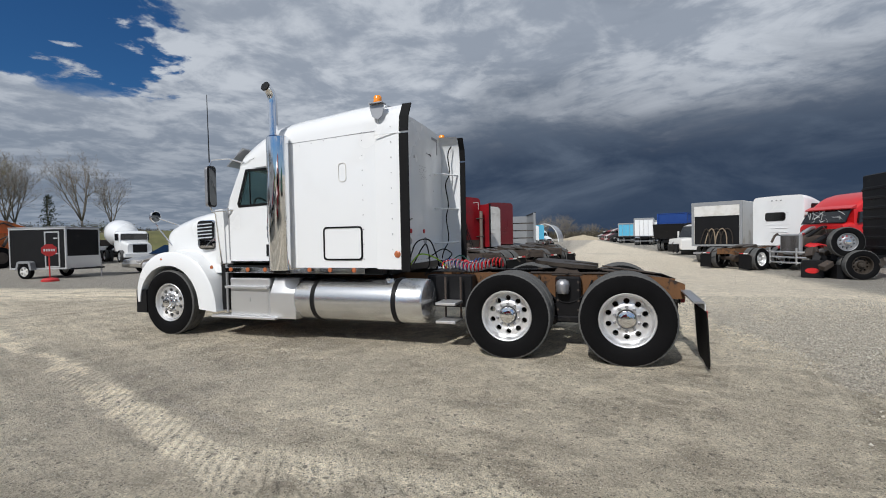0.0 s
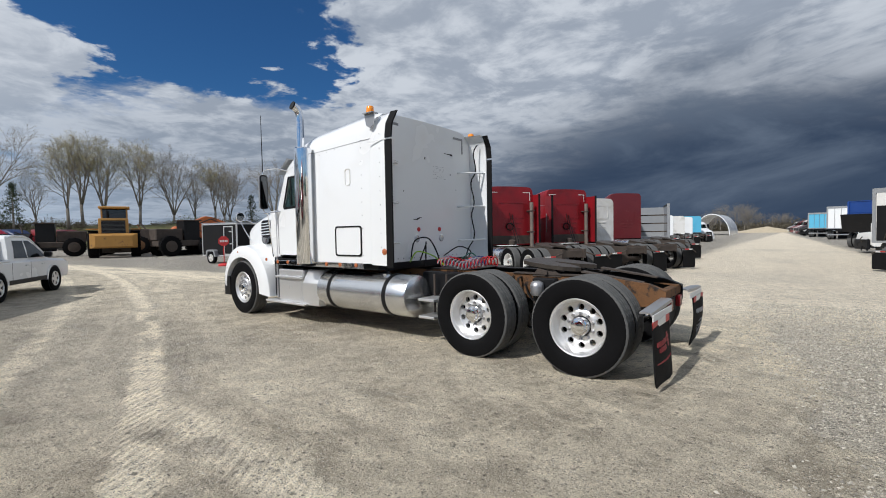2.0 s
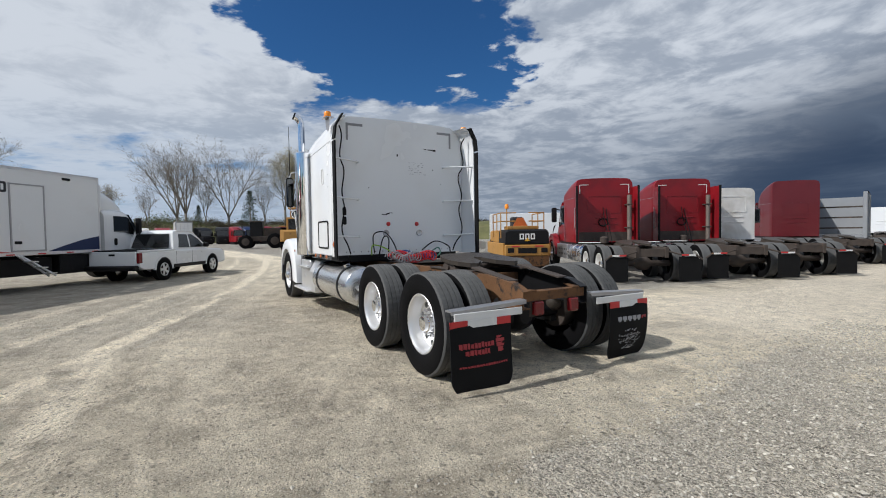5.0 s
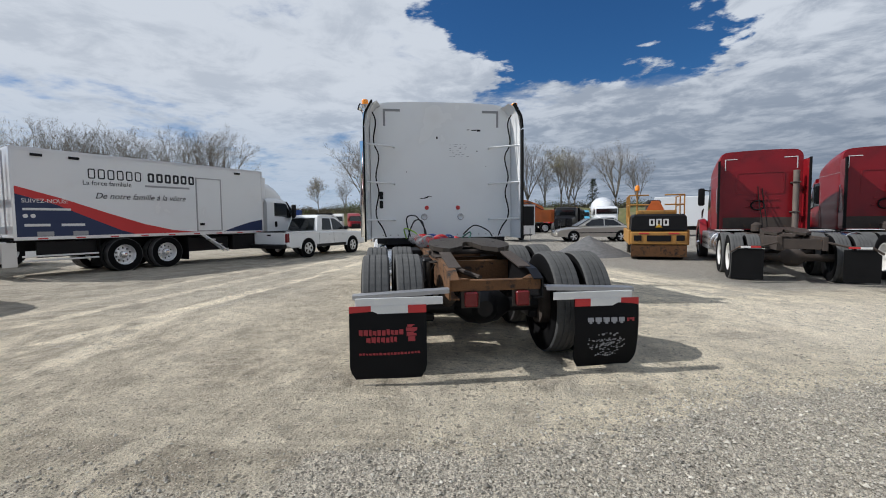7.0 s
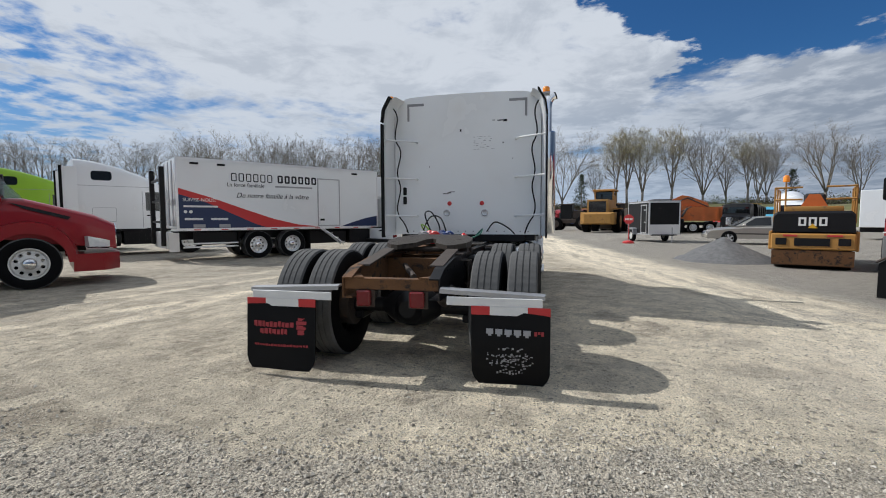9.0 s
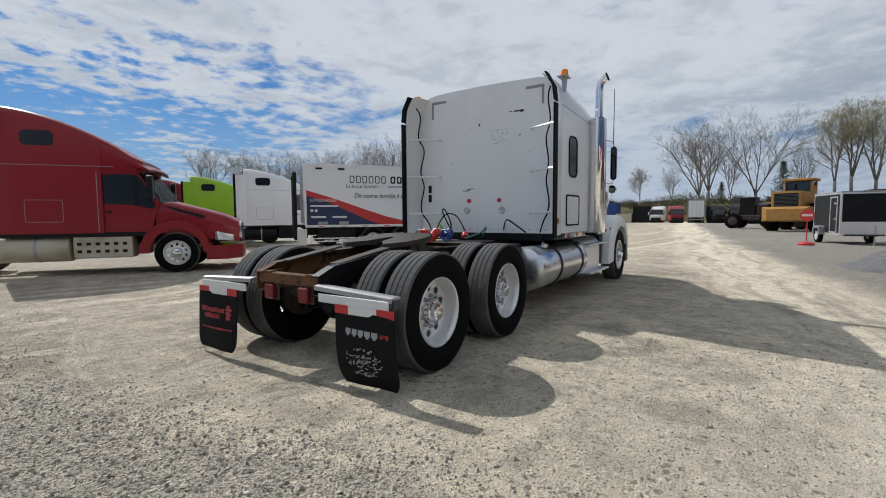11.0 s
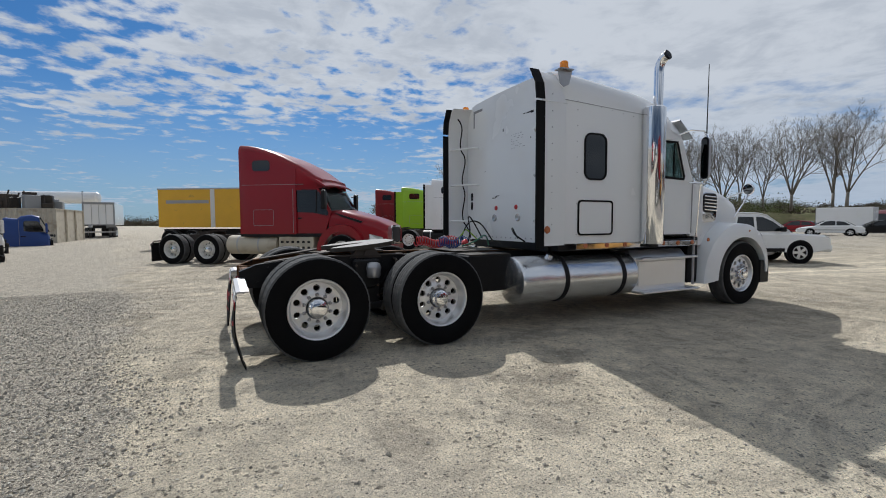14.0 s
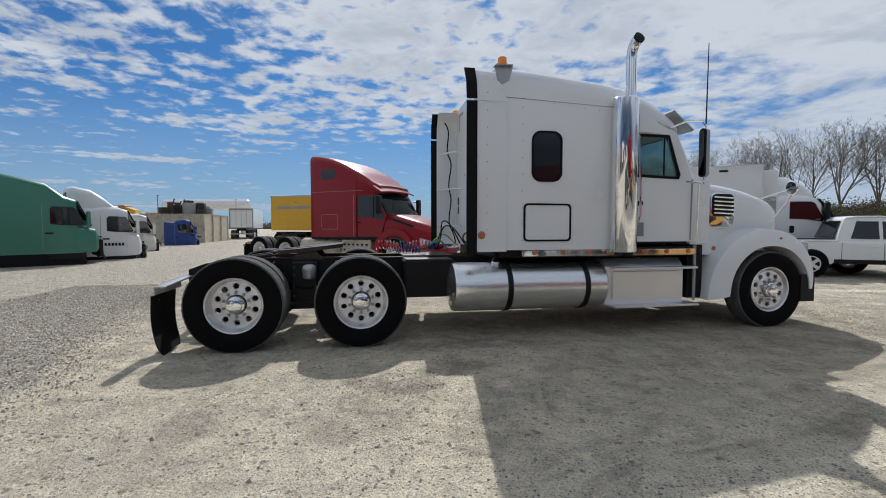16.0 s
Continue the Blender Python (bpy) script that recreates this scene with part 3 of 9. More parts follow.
# ---- ground ----
def build_ground():
    """One sheet out to the horizon, finer and slightly uneven near the truck."""
    bm = bmesh.new()
    radii = [0.0, 1.5, 3, 4.5, 6, 8, 10, 13, 17, 22, 30, 42, 60, 90, 150, 300, 800, 3000]
    seg = 72
    rings = []
    for r in radii:
        ring = []
        for i in range(1 if r == 0 else seg):
            a = 2 * math.pi * i / seg
            x, y = r * math.cos(a), r * math.sin(a)
            ring.append(bm.verts.new((x, y, 0.0)))
        rings.append(ring)
    for i in range(seg):
        bm.faces.new((rings[0][0], rings[1][i], rings[1][(i + 1) % seg]))
    for a, b in zip(rings[1:], rings[2:]):
        for i in range(seg):
            bm.faces.new((a[i], b[i], b[(i + 1) % seg], a[(i + 1) % seg]))
    ob = part("ground", bm, GROUND)
    tagged(ob, "pale dusty crushed-stone yard with wheel tracks", "ground", kind="structure")


build_ground()


def loose_stones():
    """Loose gravel over the yard round the truck: many small angular stones in one mesh."""
    rng = np.random.default_rng(7)
    n = 60000
    ang = rng.uniform(0, 2 * np.pi, n)
    rad = 2.2 + 6.8 * rng.random(n) ** 0.8
    x, y = 0.2 + rad * np.cos(ang), rad * np.sin(ang)
    # thick in the loose strip behind the truck, sparse on the packed dust
    xs, ys = -1.7 - 4.1 * rng.random(80000) ** 1.1, rng.uniform(-5.5, 5.5, 80000)
    edge = -2.5 - 0.17 * ys - 0.2 * np.sin(ys * 1.3) + 0.15 * np.sin(ys * 3.1) + rng.normal(0, 0.35, 80000)
    keep = (np.sin(x * 1.9 + 0.6 * np.sin(y * 0.8)) + np.sin(x * 0.7 - y * 0.5) + rng.normal(0, 0.9, n) > 0.6)
    x, y = np.concatenate((x[keep], xs[xs < edge])), np.concatenate((y[keep], ys[xs < edge]))
    n = len(x)
    size = 0.004 + 0.011 * rng.random(n) ** 5 + 0.003 * (x + 0.17 * y < -2.4) * rng.random(n) ** 1.5
    base = np.array([(1, 0, 0), (0, 1, 0), (-1, 0, 0), (0, -1, 0), (0, 0, 0.75), (0, 0, -0.6)], float)
    v = base[None] * size[:, None, None] * rng.uniform(0.6, 1.35, (n, 6, 1))
    v += rng.normal(0, 0.18, (n, 6, 3)) * size[:, None, None]
    v[:, :, 0] += x[:, None]
    v[:, :, 1] += y[:, None]
    v[:, :, 2] += size[:, None] * 0.35
    tri = np.array([(0, 1, 4), (1, 2, 4), (2, 3, 4), (3, 0, 4), (1, 0, 5), (2, 1, 5), (3, 2, 5), (0, 3, 5)])
    f = (tri[None] + 6 * np.arange(n)[:, None, None]).reshape(-1, 3)
    me = bpy.data.meshes.new("loose_gravel")
    me.from_pydata(v.reshape(-1, 3).tolist(), [], f.tolist())
    me.materials.append(STONE)
    tagged(new("loose_gravel", me), "loose crushed stones scattered over the yard", "gravel", kind="stuff")


loose_stones()


# ---- wheels ----
def tyre_mesh(r=0.53, w=0.27, rim=0.295, seg=96, lugs=True):
    """A tyre round the y axis, centred at 0: ribs, grooves and notched shoulders."""
    bm = bmesh.new()
    h = w / 2
    prof = [(rim, -h * 0.72), (rim + 0.02, -h * 0.86), (rim + 0.07, -h * 0.98), (r - 0.12, -h), (r - 0.055, -h * 0.985), (r - 0.022, -h * 0.93), (r - 0.004, -h * 0.82)]
    if lugs:
        g = 0.009
        for c in (-0.42, 0.0, 0.42):
            prof += [(r, h * (c - 0.05)), (r - g, h * (c - 0.035)), (r - g, h * (c + 0.035)), (r, h * (c + 0.05))]
    else:
        prof += [(r, 0.0)]
    prof += [(a, -b) for a, b in prof[6::-1]]
    loops = []
    for i in range(seg):
        t = 2 * math.pi * i / seg
        lp = []
        for k, (rr, y) in enumerate(prof):
            if lugs and i % (4 if seg > 100 else 2) == 0 and (k in (5, 6) or k in (len(prof) - 6, len(prof) - 7)):
                rr -= 0.003
            # sipes bite into the ribs' edges
            if lugs and seg > 100 and i % 4 == 0 and 6 < k < 19:
                rr -= 0.0035 if k in (7, 10, 11, 14, 15, 18) else 0.0
            lp.append((rr * math.cos(t), y, rr * math.sin(t)))
        loops.append(lp)
    rings = [[bm.verts.new(p) for p in lp] for lp in loops]
    for i in range(seg):
        a, b = rings[i], rings[(i + 1) % seg]
        for k in range(len(prof) - 1):
            bm.faces.new((a[k], a[k + 1], b[k + 1], b[k]))
    # flat where it meets the ground
    for v in bm.verts:
        v.co.z = max(v.co.z, -(r - 0.012))
    return bm


def tread_faces(bm, r):
    return [f for f in bm.faces if math.hypot(f.calc_center_median().x, f.calc_center_median().z) > r - 0.03]


def rim_mesh(dish, lip=0.305, seg=40, holes=10, hole_r=0.034, hole_c=0.207):
    """A disc wheel round the y axis; +y is outside, the lip at y = 0, the disc at y = -dish."""
    bm = bmesh.new()
    ax = (0, 1, 0)
    # barrel: rolled lip, well, then the disc's edge
    lathe(bm, [(lip - 0.03, -0.24), (lip - 0.02, -0.24), (lip - 0.012, -0.03), (lip + 0.006, -0.018), (lip + 0.008, -0.004), (lip, 0.004), (lip - 0.012, 0.0), (lip - 0.024, -0.02), (lip - 0.03, -0.05), (lip - 0.036, -dish + 0.02), (lip - 0.045, -dish + 0.004)], (0, 0, 0), ax, seg, cap=False)
    r_out, r_in = lip - 0.045, 0.168
    # disc: each sector has one hand hole with a wall
    sub = seg // holes
    k = 2 * sub + 4
    for s in range(holes):
        a0 = 2 * math.pi * s / holes
        da = 2 * math.pi / holes
        cx, cz = hole_c * math.cos(a0 + da / 2), hole_c * math.sin(a0 + da / 2)
        out = [(r_out, a0 + da * i / sub) for i in range(sub + 1)] + [((r_out + r_in) / 2, a0 + da)] + [(r_in, a0 + da * (1 - i / sub)) for i in range(sub + 1)] + [((r_out + r_in) / 2, a0)]
        edge = [Vector((r * math.cos(a), -dish + 0.004 + (0.012 if r == r_in else 0.0), r * math.sin(a))) for r, a in out]
        hole = []
        for p in edge:
            d = Vector((p.x - cx, 0, p.z - cz)).normalized()
            hole.append(Vector((cx, -dish + 0.006, cz)) + d * hole_r)
        e = [bm.verts.new(p) for p in edge]
        h = [bm.verts.new(p) for p in hole]
        g = [bm.verts.new(p + Vector((0, -0.05, 0))) for p in hole]
        m = len(e)
        for i in range(m):
            j = (i + 1) % m
            bm.faces.new((e[i], e[j], h[j], h[i]))
            bm.faces.new((h[i], h[j], g[j], g[i]))
    # centre flange
    lathe(bm, [(r_in, -dish + 0.016), (0.155, -dish + 0.022), (0.115, -dish + 0.022), (0.10, -dish - 0.01)], (0, 0, 0), ax, seg, cap=False)
    bmesh.ops.remove_doubles(bm, verts=bm.verts, dist=0.0005)
    return bm


def hub_mesh(dish, reach, r=0.098, seg=24):
    """The hub cap."""
    return lathe(bmesh.new(), [(r, -dish), (r, -dish + reach * 0.55), (r * 0.96, -dish + reach * 0.62), (r * 0.80, -dish + reach * 0.66), (r * 0.74, -dish + reach * 0.95), (r * 0.5, -dish + reach)], (0, 0, 0), (0, 1, 0), seg)


def nut_mesh():
    return lathe(bmesh.new(), [(0.021, 0.0), (0.021, 0.006), (0.0175, 0.008), (0.0165, 0.03), (0.011, 0.038)], (0, 0, 0), (0, 1, 0), 6)


WHEEL_CACHE = {}


def shared(key, make, mat, smooth=35, second=None, pick=None):
    """Mesh data made once and used by many wheels."""
    if key not in WHEEL_CACHE:
        bm = make()
        bmesh.ops.recalc_face_normals(bm, faces=bm.faces)
        for f in bm.faces:
            f.smooth = True
        for e in bm.edges:
            if len(e.link_faces) == 2 and e.calc_face_angle() > radians(smooth):
                e.smooth = False
        if pick:
            for f in pick(bm):
                f.material_index = 1
        me = bpy.data.meshes.new(key)
        bm.to_mesh(me)
        bm.free()
        me.materials.append(mat)
        if second:
            me.materials.append(second)
        WHEEL_CACHE[key] = me
    return WHEEL_CACHE[key]


def piece(name, me, parent, x=0.0, y=0.0, z=0.0, rz=0.0, label=""):
    ob = new(name, me)
    ob.parent = parent
    ob.matrix_basis = pose(x, y, z, 0, 0, rz)
    return tagged(ob, label)


def wheel(parent, x, y, dual=True, r=0.52, rim_mat=None, fine=True, z=None, nuts=False):
    """A truck wheel on one side of the axle; y is the tyre's outer face. wheel > tyre, hub."""
    side = 1 if y > 0 else -1
    z = r - 0.012 if z is None else z
    seg, tag = (192, "main") if nuts else ((48, "fine") if fine else (28, "far"))
    w = 0.27 if dual else 0.29
    dish = 0.135 if dual else 0.045
    rm = rim_mat or ALU
    rim = piece("wheel", shared("rim_%s_%s_%s" % (dual, tag, rm.name), lambda: rim_mesh(dish, seg=40 if fine else 20), rm), parent, x, y - side * 0.022, z, 0 if side > 0 else 180)
    tm = shared("tyre_%s_%s_%.2f" % (dual, tag, r), lambda: tyre_mesh(r, w, seg=seg, lugs=fine), TYRE, second=TREAD, pick=lambda bm: tread_faces(bm, r))
    piece("tyre", tm, rim, 0, -w / 2 + 0.022)
    if dual:
        piece("tyre", tm, rim, 0, -w / 2 - w - 0.05 + 0.022, label="inner tyre of the pair")
    piece("hub", shared("hub_%s_%s_%s" % (dual, tag, rm.name), lambda: hub_mesh(dish, 0.125 if dual else 0.11, seg=24 if fine else 12), CHROME if fine else rm), rim)
    if nuts:
        for i in range(10):
            a = 2 * math.pi * (i + 0.5) / 10
            piece("wheel_nut", shared("wheel_nut", nut_mesh, STEEL), rim, 0.138 * math.cos(a), -dish + 0.018, 0.138 * math.sin(a))
    return rim


# ---- the white tractor ----
def side_loop(x, w, zb, top, corner=0.30, crown=0.02, tuck=0.0):
    """A cross-section of a cab or sleeper at x: straight sides, rounded shoulders, slightly crowned roof."""
    half = [(w - tuck, zb), (w, zb + (top - zb) * 0.3), (w, top - corner)]
    for a in (22, 45, 68):
        half.append((w - corner * 0.9 * (1 - math.cos(radians(a))), top - corner + corner * math.sin(radians(a))))
    half += [(w - corner * 0.95, top), (w * 0.4, top + crown * 0.8), (0.0, top + crown)]
    pts = half + [(-y, z) for y, z in half[-2::-1]]
    return [(x, y, z) for y, z in pts]


def rivets(bm, pts, axis, r=0.007):
    for p in pts:
        lathe(bm, [(r, -0.002), (r * 0.8, 0.003)], p, axis, 6)
    return bm


def flap_bend(s, k):
    """How far a mud flap stands off its hanger at the k-th of twelve rows: one hangs straight, the other curls in."""
    if s > 0:
        return -0.012 * math.sin(math.pi * k / 12) - 0.05 * k / 12
    return -0.03 * math.sin(math.pi * k / 12) + 0.06 * (k / 12) ** 3


def build_truck():
    t = thing("semi_truck", "white conventional sleeper tractor with twin chrome stacks on a gravel yard", "truck")
    # --- wheels
    for x in (-0.685, 0.685):
        for y in (1.215, -1.215):
            wheel(t, x, y, True, 0.53, nuts=True)
    for y in (1.19, -1.19):
        wheel(t, 6.25, y, False, 0.53, nuts=True)
    # --- chassis
    for s in (1, -1):
        bm = bmesh.new()
        o, i = 0.43 * s, 0.34 * s
        web = [(-1.38, 0.86), (-1.38, 0.68), (-1.0, 0.67), (1.6, 0.67), (6.9, 0.67), (6.9, 0.95), (1.6, 0.985), (-0.75, 0.985), (-1.2, 0.93)]
        prism(bm, web, "y", o, o - 0.012 * s)
        prism(bm, [(-1.38, 0.86), (-1.2, 0.93), (-0.75, 0.985), (1.6, 0.985), (1.6, 0.973), (-0.75, 0.973), (-1.2, 0.918), (-1.38, 0.848)], "y", o - 0.012 * s, i)
        prism(bm, [(-1.38, 0.68), (1.6, 0.67), (1.6, 0.682), (-1.38, 0.692)], "y", o - 0.012 * s, i)
        rivets(bm, [(x * 0.11 - 1.2, o + 0.001 * s, z) for x in range(0, 24, 1) for z in (0.74, 0.90) if (x * 7 + int(z * 100)) % 3], (0, s, 0), 0.011)
        part("frame_rail", bm, RUST if s > 0 else BLACK, t, "rust-brown steel frame rail" if s > 0 else "black dirty frame rail")
    for x, z0, z1 in ((-1.345, 0.755, 0.85), (-0.25, 0.70, 0.93), (0.25, 0.70, 0.93), (1.25, 0.70, 0.95)):
        bm = B(x - 0.012, x + 0.012, -0.415, 0.415, z0, z1, 0.004)
        box(bm, x, x + 0.08, -0.415, 0.415, z1 - 0.012, z1)
        part("crossmember", bm, RUST, t, "rusty crossmember between the rails")
    for s in (1, -1):
        bm = prism(bmesh.new(), [(-1.36, 0.415 * s), (-1.36, 0.24 * s), (-1.05, 0.415 * s)], "z", 0.852, 0.864)
        part("gusset", bm, RUST, t)
    # --- axles and suspension
    for x in (-0.685, 0.685):
        bm = cyl(bmesh.new(), (x, -0.78, 0.5), (x, 0.78, 0.5), 0.075)
        lathe(bm, [(0.07, -0.30), (0.17, -0.16), (0.20, 0.0), (0.17, 0.16), (0.07, 0.30)], (x, 0, 0.5), (0, 1, 0), 20)
        lathe(bm, [(0.19, 0), (0.15, 0.16), (0.08, 0.22)], (x, 0, 0.5), (-1, 0, 0), 16)
        part("axle", bm, BLACK, t, "black drive axle with differential housing", 40)
        for s in (1, -1):
            bm = lathe(bmesh.new(), [(0.21, 0), (0.21, 0.17)], (x, 0.60 * s, 0.5), (0, s, 0), 28)
            part("brake_drum", bm, DARKRUST, t, "", 40)
            bm = lathe(bmesh.new(), [(0.06, 0), (0.085, 0.03), (0.085, 0.10), (0.05, 0.14), (0.05, 0.2)], (x - 0.2, 0.36 * s, 0.58), (-0.4, 0.3 * s, 0.5), 16)
            part("brake_chamber", bm, GREASE, t, "", 40)
    for s in (1, -1):
        bm = B(-0.16, 0.16, 0.44 * s, 0.56 * s, 0.42, 0.95, 0.02) if s > 0 else B(-0.16, 0.16, -0.56, -0.44, 0.42, 0.95, 0.02)
        box(bm, -0.75, 0.75, min(0.5 * s, 0.6 * s), max(0.5 * s, 0.6 * s), 0.36, 0.44, 0.015)
        part("suspension_beam", bm, BLACK, t, "dark walking beam and hanger")
        bm = lathe(bmesh.new(), [(0.07, 0), (0.085, 0.03), (0.08, 0.06), (0.088, 0.11), (0.075, 0.16), (0.04, 0.18)], (0.06, 0.62 * s, 0.74), (0, 0, 1), 20)
        part("air_spring", bm, STEEL, t, "dull grey air spring", 50)
        for x in (-0.13, 0.13):
            for z in (0.52, 0.64, 0.78, 0.88):
                part("hanger_bolt", rivets(bmesh.new(), [(x, 0.56 * s, z)], (0, s, 0), 0.018), DARKRUST, t)
        for x in (-0.44, 0.44):
            bm = tube(bmesh.new(), [(x - 0.06, 0.40 * s, 0.95), (x - 0.06, 0.52 * s, 0.93), (x - 0.06, 0.52 * s, 0.40)], 0.016, 6)
            tube(bm, [(x + 0.06, 0.40 * s, 0.95), (x + 0.06, 0.52 * s, 0.93), (x + 0.06, 0.52 * s, 0.40)], 0.016, 6)
            part("u_bolt", bm, GREASE, t, "", 40)
        bm = tube(bmesh.new(), bezier((-0.3, 0.44 * s, 0.9), (-0.2, 0.60 * s, 0.55), (0.15, 0.62 * s, 0.5), (0.32, 0.44 * s, 0.85), 8), 0.012, 6)
        part("brake_hose", bm, BLACK_RUBBER, t, "", 40)
        bm = cyl(bmesh.new(), (0.16, 0.58 * s, 0.34), (0.3, 0.58 * s, 0.62), 0.035)
        part("shock_absorber", bm, GREASE, t, "", 40)
    bm = tube(bmesh.new(), [(0.7, 0, 0.62), (2.2, 0, 0.72), (5.0, 0, 0.85)], 0.055, 12)
    part("drive_shaft", bm, DARKRUST, t, "", 40)
    bm = B(-0.45, 0.45, -0.36, 0.36, 0.40, 0.44)
    part("torque_rod", tube(bmesh.new(), [(-0.66, 0.0, 0.78), (-0.2, 0.25, 0.86)], 0.03), DARKRUST, t, "", 40)
    bm.free()
    # --- fifth wheel: plate with its throat open to the rear
    bm = bmesh.new()
    # two halves either side of the throat, which narrows forward
    for s in (1, -1):
        half = [(0.46, 0.0), (0.46, 0.22 * s), (0.38, 0.36 * s), (0.20, 0.45 * s), (-0.05, 0.475 * s), (-0.20, 0.44 * s), (-0.33, 0.35 * s), (-0.37, 0.27 * s), (-0.20, 0.11 * s), (0.05, 0.06 * s), (0.12, 0.0)]
        top = [(x, y, 1.115 + 0.10 * x) for x, y in half]
        low = [(x, y, 1.065 + 0.10 * x) for x, y in half]
        loft(bm, [top, low])
    part("fifth_wheel_plate", bm, GREASE, t, "greasy grey fifth-wheel plate tilted to the rear")
    bm = bmesh.new()
    for s in (1, -1):
        prism(bm, [(-0.18, 0.96), (0.22, 0.96), (0.12, 1.085), (-0.08, 1.07)], "y", min(0.36 * s, 0.44 * s), max(0.36 * s, 0.44 * s))
        box(bm, -0.5, 0.5, min(0.34 * s, 0.45 * s), max(0.34 * s, 0.45 * s), 0.985, 1.0)
    cyl(bm, (0.02, -0.47, 1.01), (0.02, 0.47, 1.01), 0.028)
    part("fifth_wheel_bracket", bm, DARKRUST, t)
    for s in (1, -1):
        bm = prism(bmesh.new(), [(-1.12, 0.945), (-0.42, 1.045), (-0.42, 1.025), (-1.12, 0.93)], "y", min(0.28 * s, 0.40 * s), max(0.28 * s, 0.40 * s))
        part("ramp", bm, DARKRUST, t, "pick-up ramp on the frame")
    # --- mud flaps, hangers, lamps
    for s, y0, y1, zb in ((1, 0.645, 1.30, 0.05), (-1, 0.70, 1.31, 0.03)):
        hang = loft(bmesh.new(), [[(-1.44, y * s, z), (-1.40, y * s, z + 0.008), (-1.33, y * s, z + 0.004), (-1.33, y * s, z - 0.012), (-1.425, y * s, z - 0.010), (-1.44, y * s, z - 0.035)] for y, z in ((0.44, 0.79), (0.8, 0.775), (1.27, 0.755))])
        h = part("mudflap_hanger", hang, STEEL, t, "bent bright steel flap hanger")
        bm = B(-1.452, -1.44, min(0.5 * s, 1.25 * s), max(0.5 * s, 1.25 * s), 0.665, 0.735, 0.004)
        part("hanger_plate", bm, WHITETAPE, h, "thin bright plate over the flap")
        # the flap bulges a little and its foot curls
        loops = []
        for k in range(13):
            z = 0.665 + (zb - 0.665) * k / 12
            bulge = flap_bend(s, k)
            rc = 0.05 if k == 12 else (0.015 if k == 11 else 0)
            row = []
            for y in (y0 + rc, y0 + 0.2, (y0 + y1) / 2, y1 - 0.2, y1 - rc):
                row.append((bulge + 0.012 * math.sin(9 * y + k * 0.3), y * s, z))
            loops.append([(-1.444 + a, y, z) for a, y, z in row] + [(-1.432 + a, y, z) for a, y, z in row[::-1]])
        flap = part("mudflap", loft(bmesh.new(), loops), BLACK_RUBBER, t, "black rubber mud flap with printed emblem", 60)

        def flap_x(y, z):
            k = (0.665 - z) / (0.665 - zb) * 12
            return -1.446 + flap_bend(s, k) + 0.012 * math.sin(9 * y + k * 0.3)

        def stamp(bm, ya, yb, za, zc, lift=0.003):
            pts = [(ya, za), (yb, za), (yb, zc), (ya, zc)]
            f = [(flap_x(y, z) - lift, y * s, z) for y, z in pts]
            g = [(flap_x(y, z) + 0.004, y * s, z) for y, z in pts]
            loft(bm, [f, g])

        strip = y1 - y0
        for a, b, mat in ((0.0, 0.24, REDTAPE), (0.24, 0.72, WHITETAPE), (0.72, 1.0, REDTAPE)):
            bm = B(-1.458, -1.450, min((y0 + strip * a) * s, (y0 + strip * b) * s), max((y0 + strip * a) * s, (y0 + strip * b) * s), 0.60, 0.668)
            part("reflector_strip", bm, mat, flap)
        rng = random.Random(5 if s > 0 else 9)
        bm, bm2 = bmesh.new(), bmesh.new()
        if s > 0:
            # two lines of a slanted wordmark, a small shield and a thin line of writing
            for row, z, a, b, h in ((0, 0.42, 0.86, 1.22, 0.052), (1, 0.36, 0.92, 1.16, 0.052), (2, 0.255, 0.72, 1.22, 0.02)):
                y = b
                while y > a:
                    w = rng.uniform(0.022, 0.036) * (0.7 if row == 2 else 1)
                    stamp(bm, y - w, y, z + rng.uniform(0, h * 0.15), z + h * rng.uniform(0.75, 1.0))
                    stamp(bm, y - w, y - w * 0.6, z, z + h * 0.3)
                    y -= w + 0.009
            for z0, z1, w in ((0.36, 0.40, 0.06), (0.405, 0.44, 0.085), (0.445, 0.475, 0.095), (0.48, 0.50, 0.07)):
                stamp(bm, 0.775 - w / 2, 0.775 + w / 2, z0, z1)
        else:
            for i in range(5):
                stamp(bm2, 0.82 + i * 0.072, 0.875 + i * 0.072, 0.455, 0.495)
                stamp(bm2, 0.835 + i * 0.072, 0.86 + i * 0.072, 0.44, 0.455)
            for i in range(3):
                stamp(bm, 0.0 + 1.19 + i * 0.026, 1.21 + i * 0.026, 0.455 + 0.014 * (i % 2), 0.487)
            # a pale sprayed emblem: many short strokes
            for i in range(110):
                a, q = rng.uniform(0, 2 * math.pi), rng.random() ** 0.6
                y = 1.0 + math.cos(a) * q * 0.19
                z = 0.27 + math.sin(a) * q * 0.10 + 0.1 * abs(y - 1.0) - 0.02
                stamp(bm2, y, y + rng.uniform(0.006, 0.02), z, z + rng.uniform(0.003, 0.012))
            for i in range(9):
                y = 0.9 + i * 0.024
                stamp(bm2, y, y + 0.014, 0.135 + 0.01 * math.sin(i), 0.15 + 0.012 * math.sin(i * 2))
        tagged(part("printed_emblem", bm, INKRED, flap, "faded red print"), kind="stuff")
        if s < 0:
            tagged(part("printed_emblem", bm2, INKGREY, flap, "pale sprayed print"), kind="stuff")
        else:
            bm2.free()
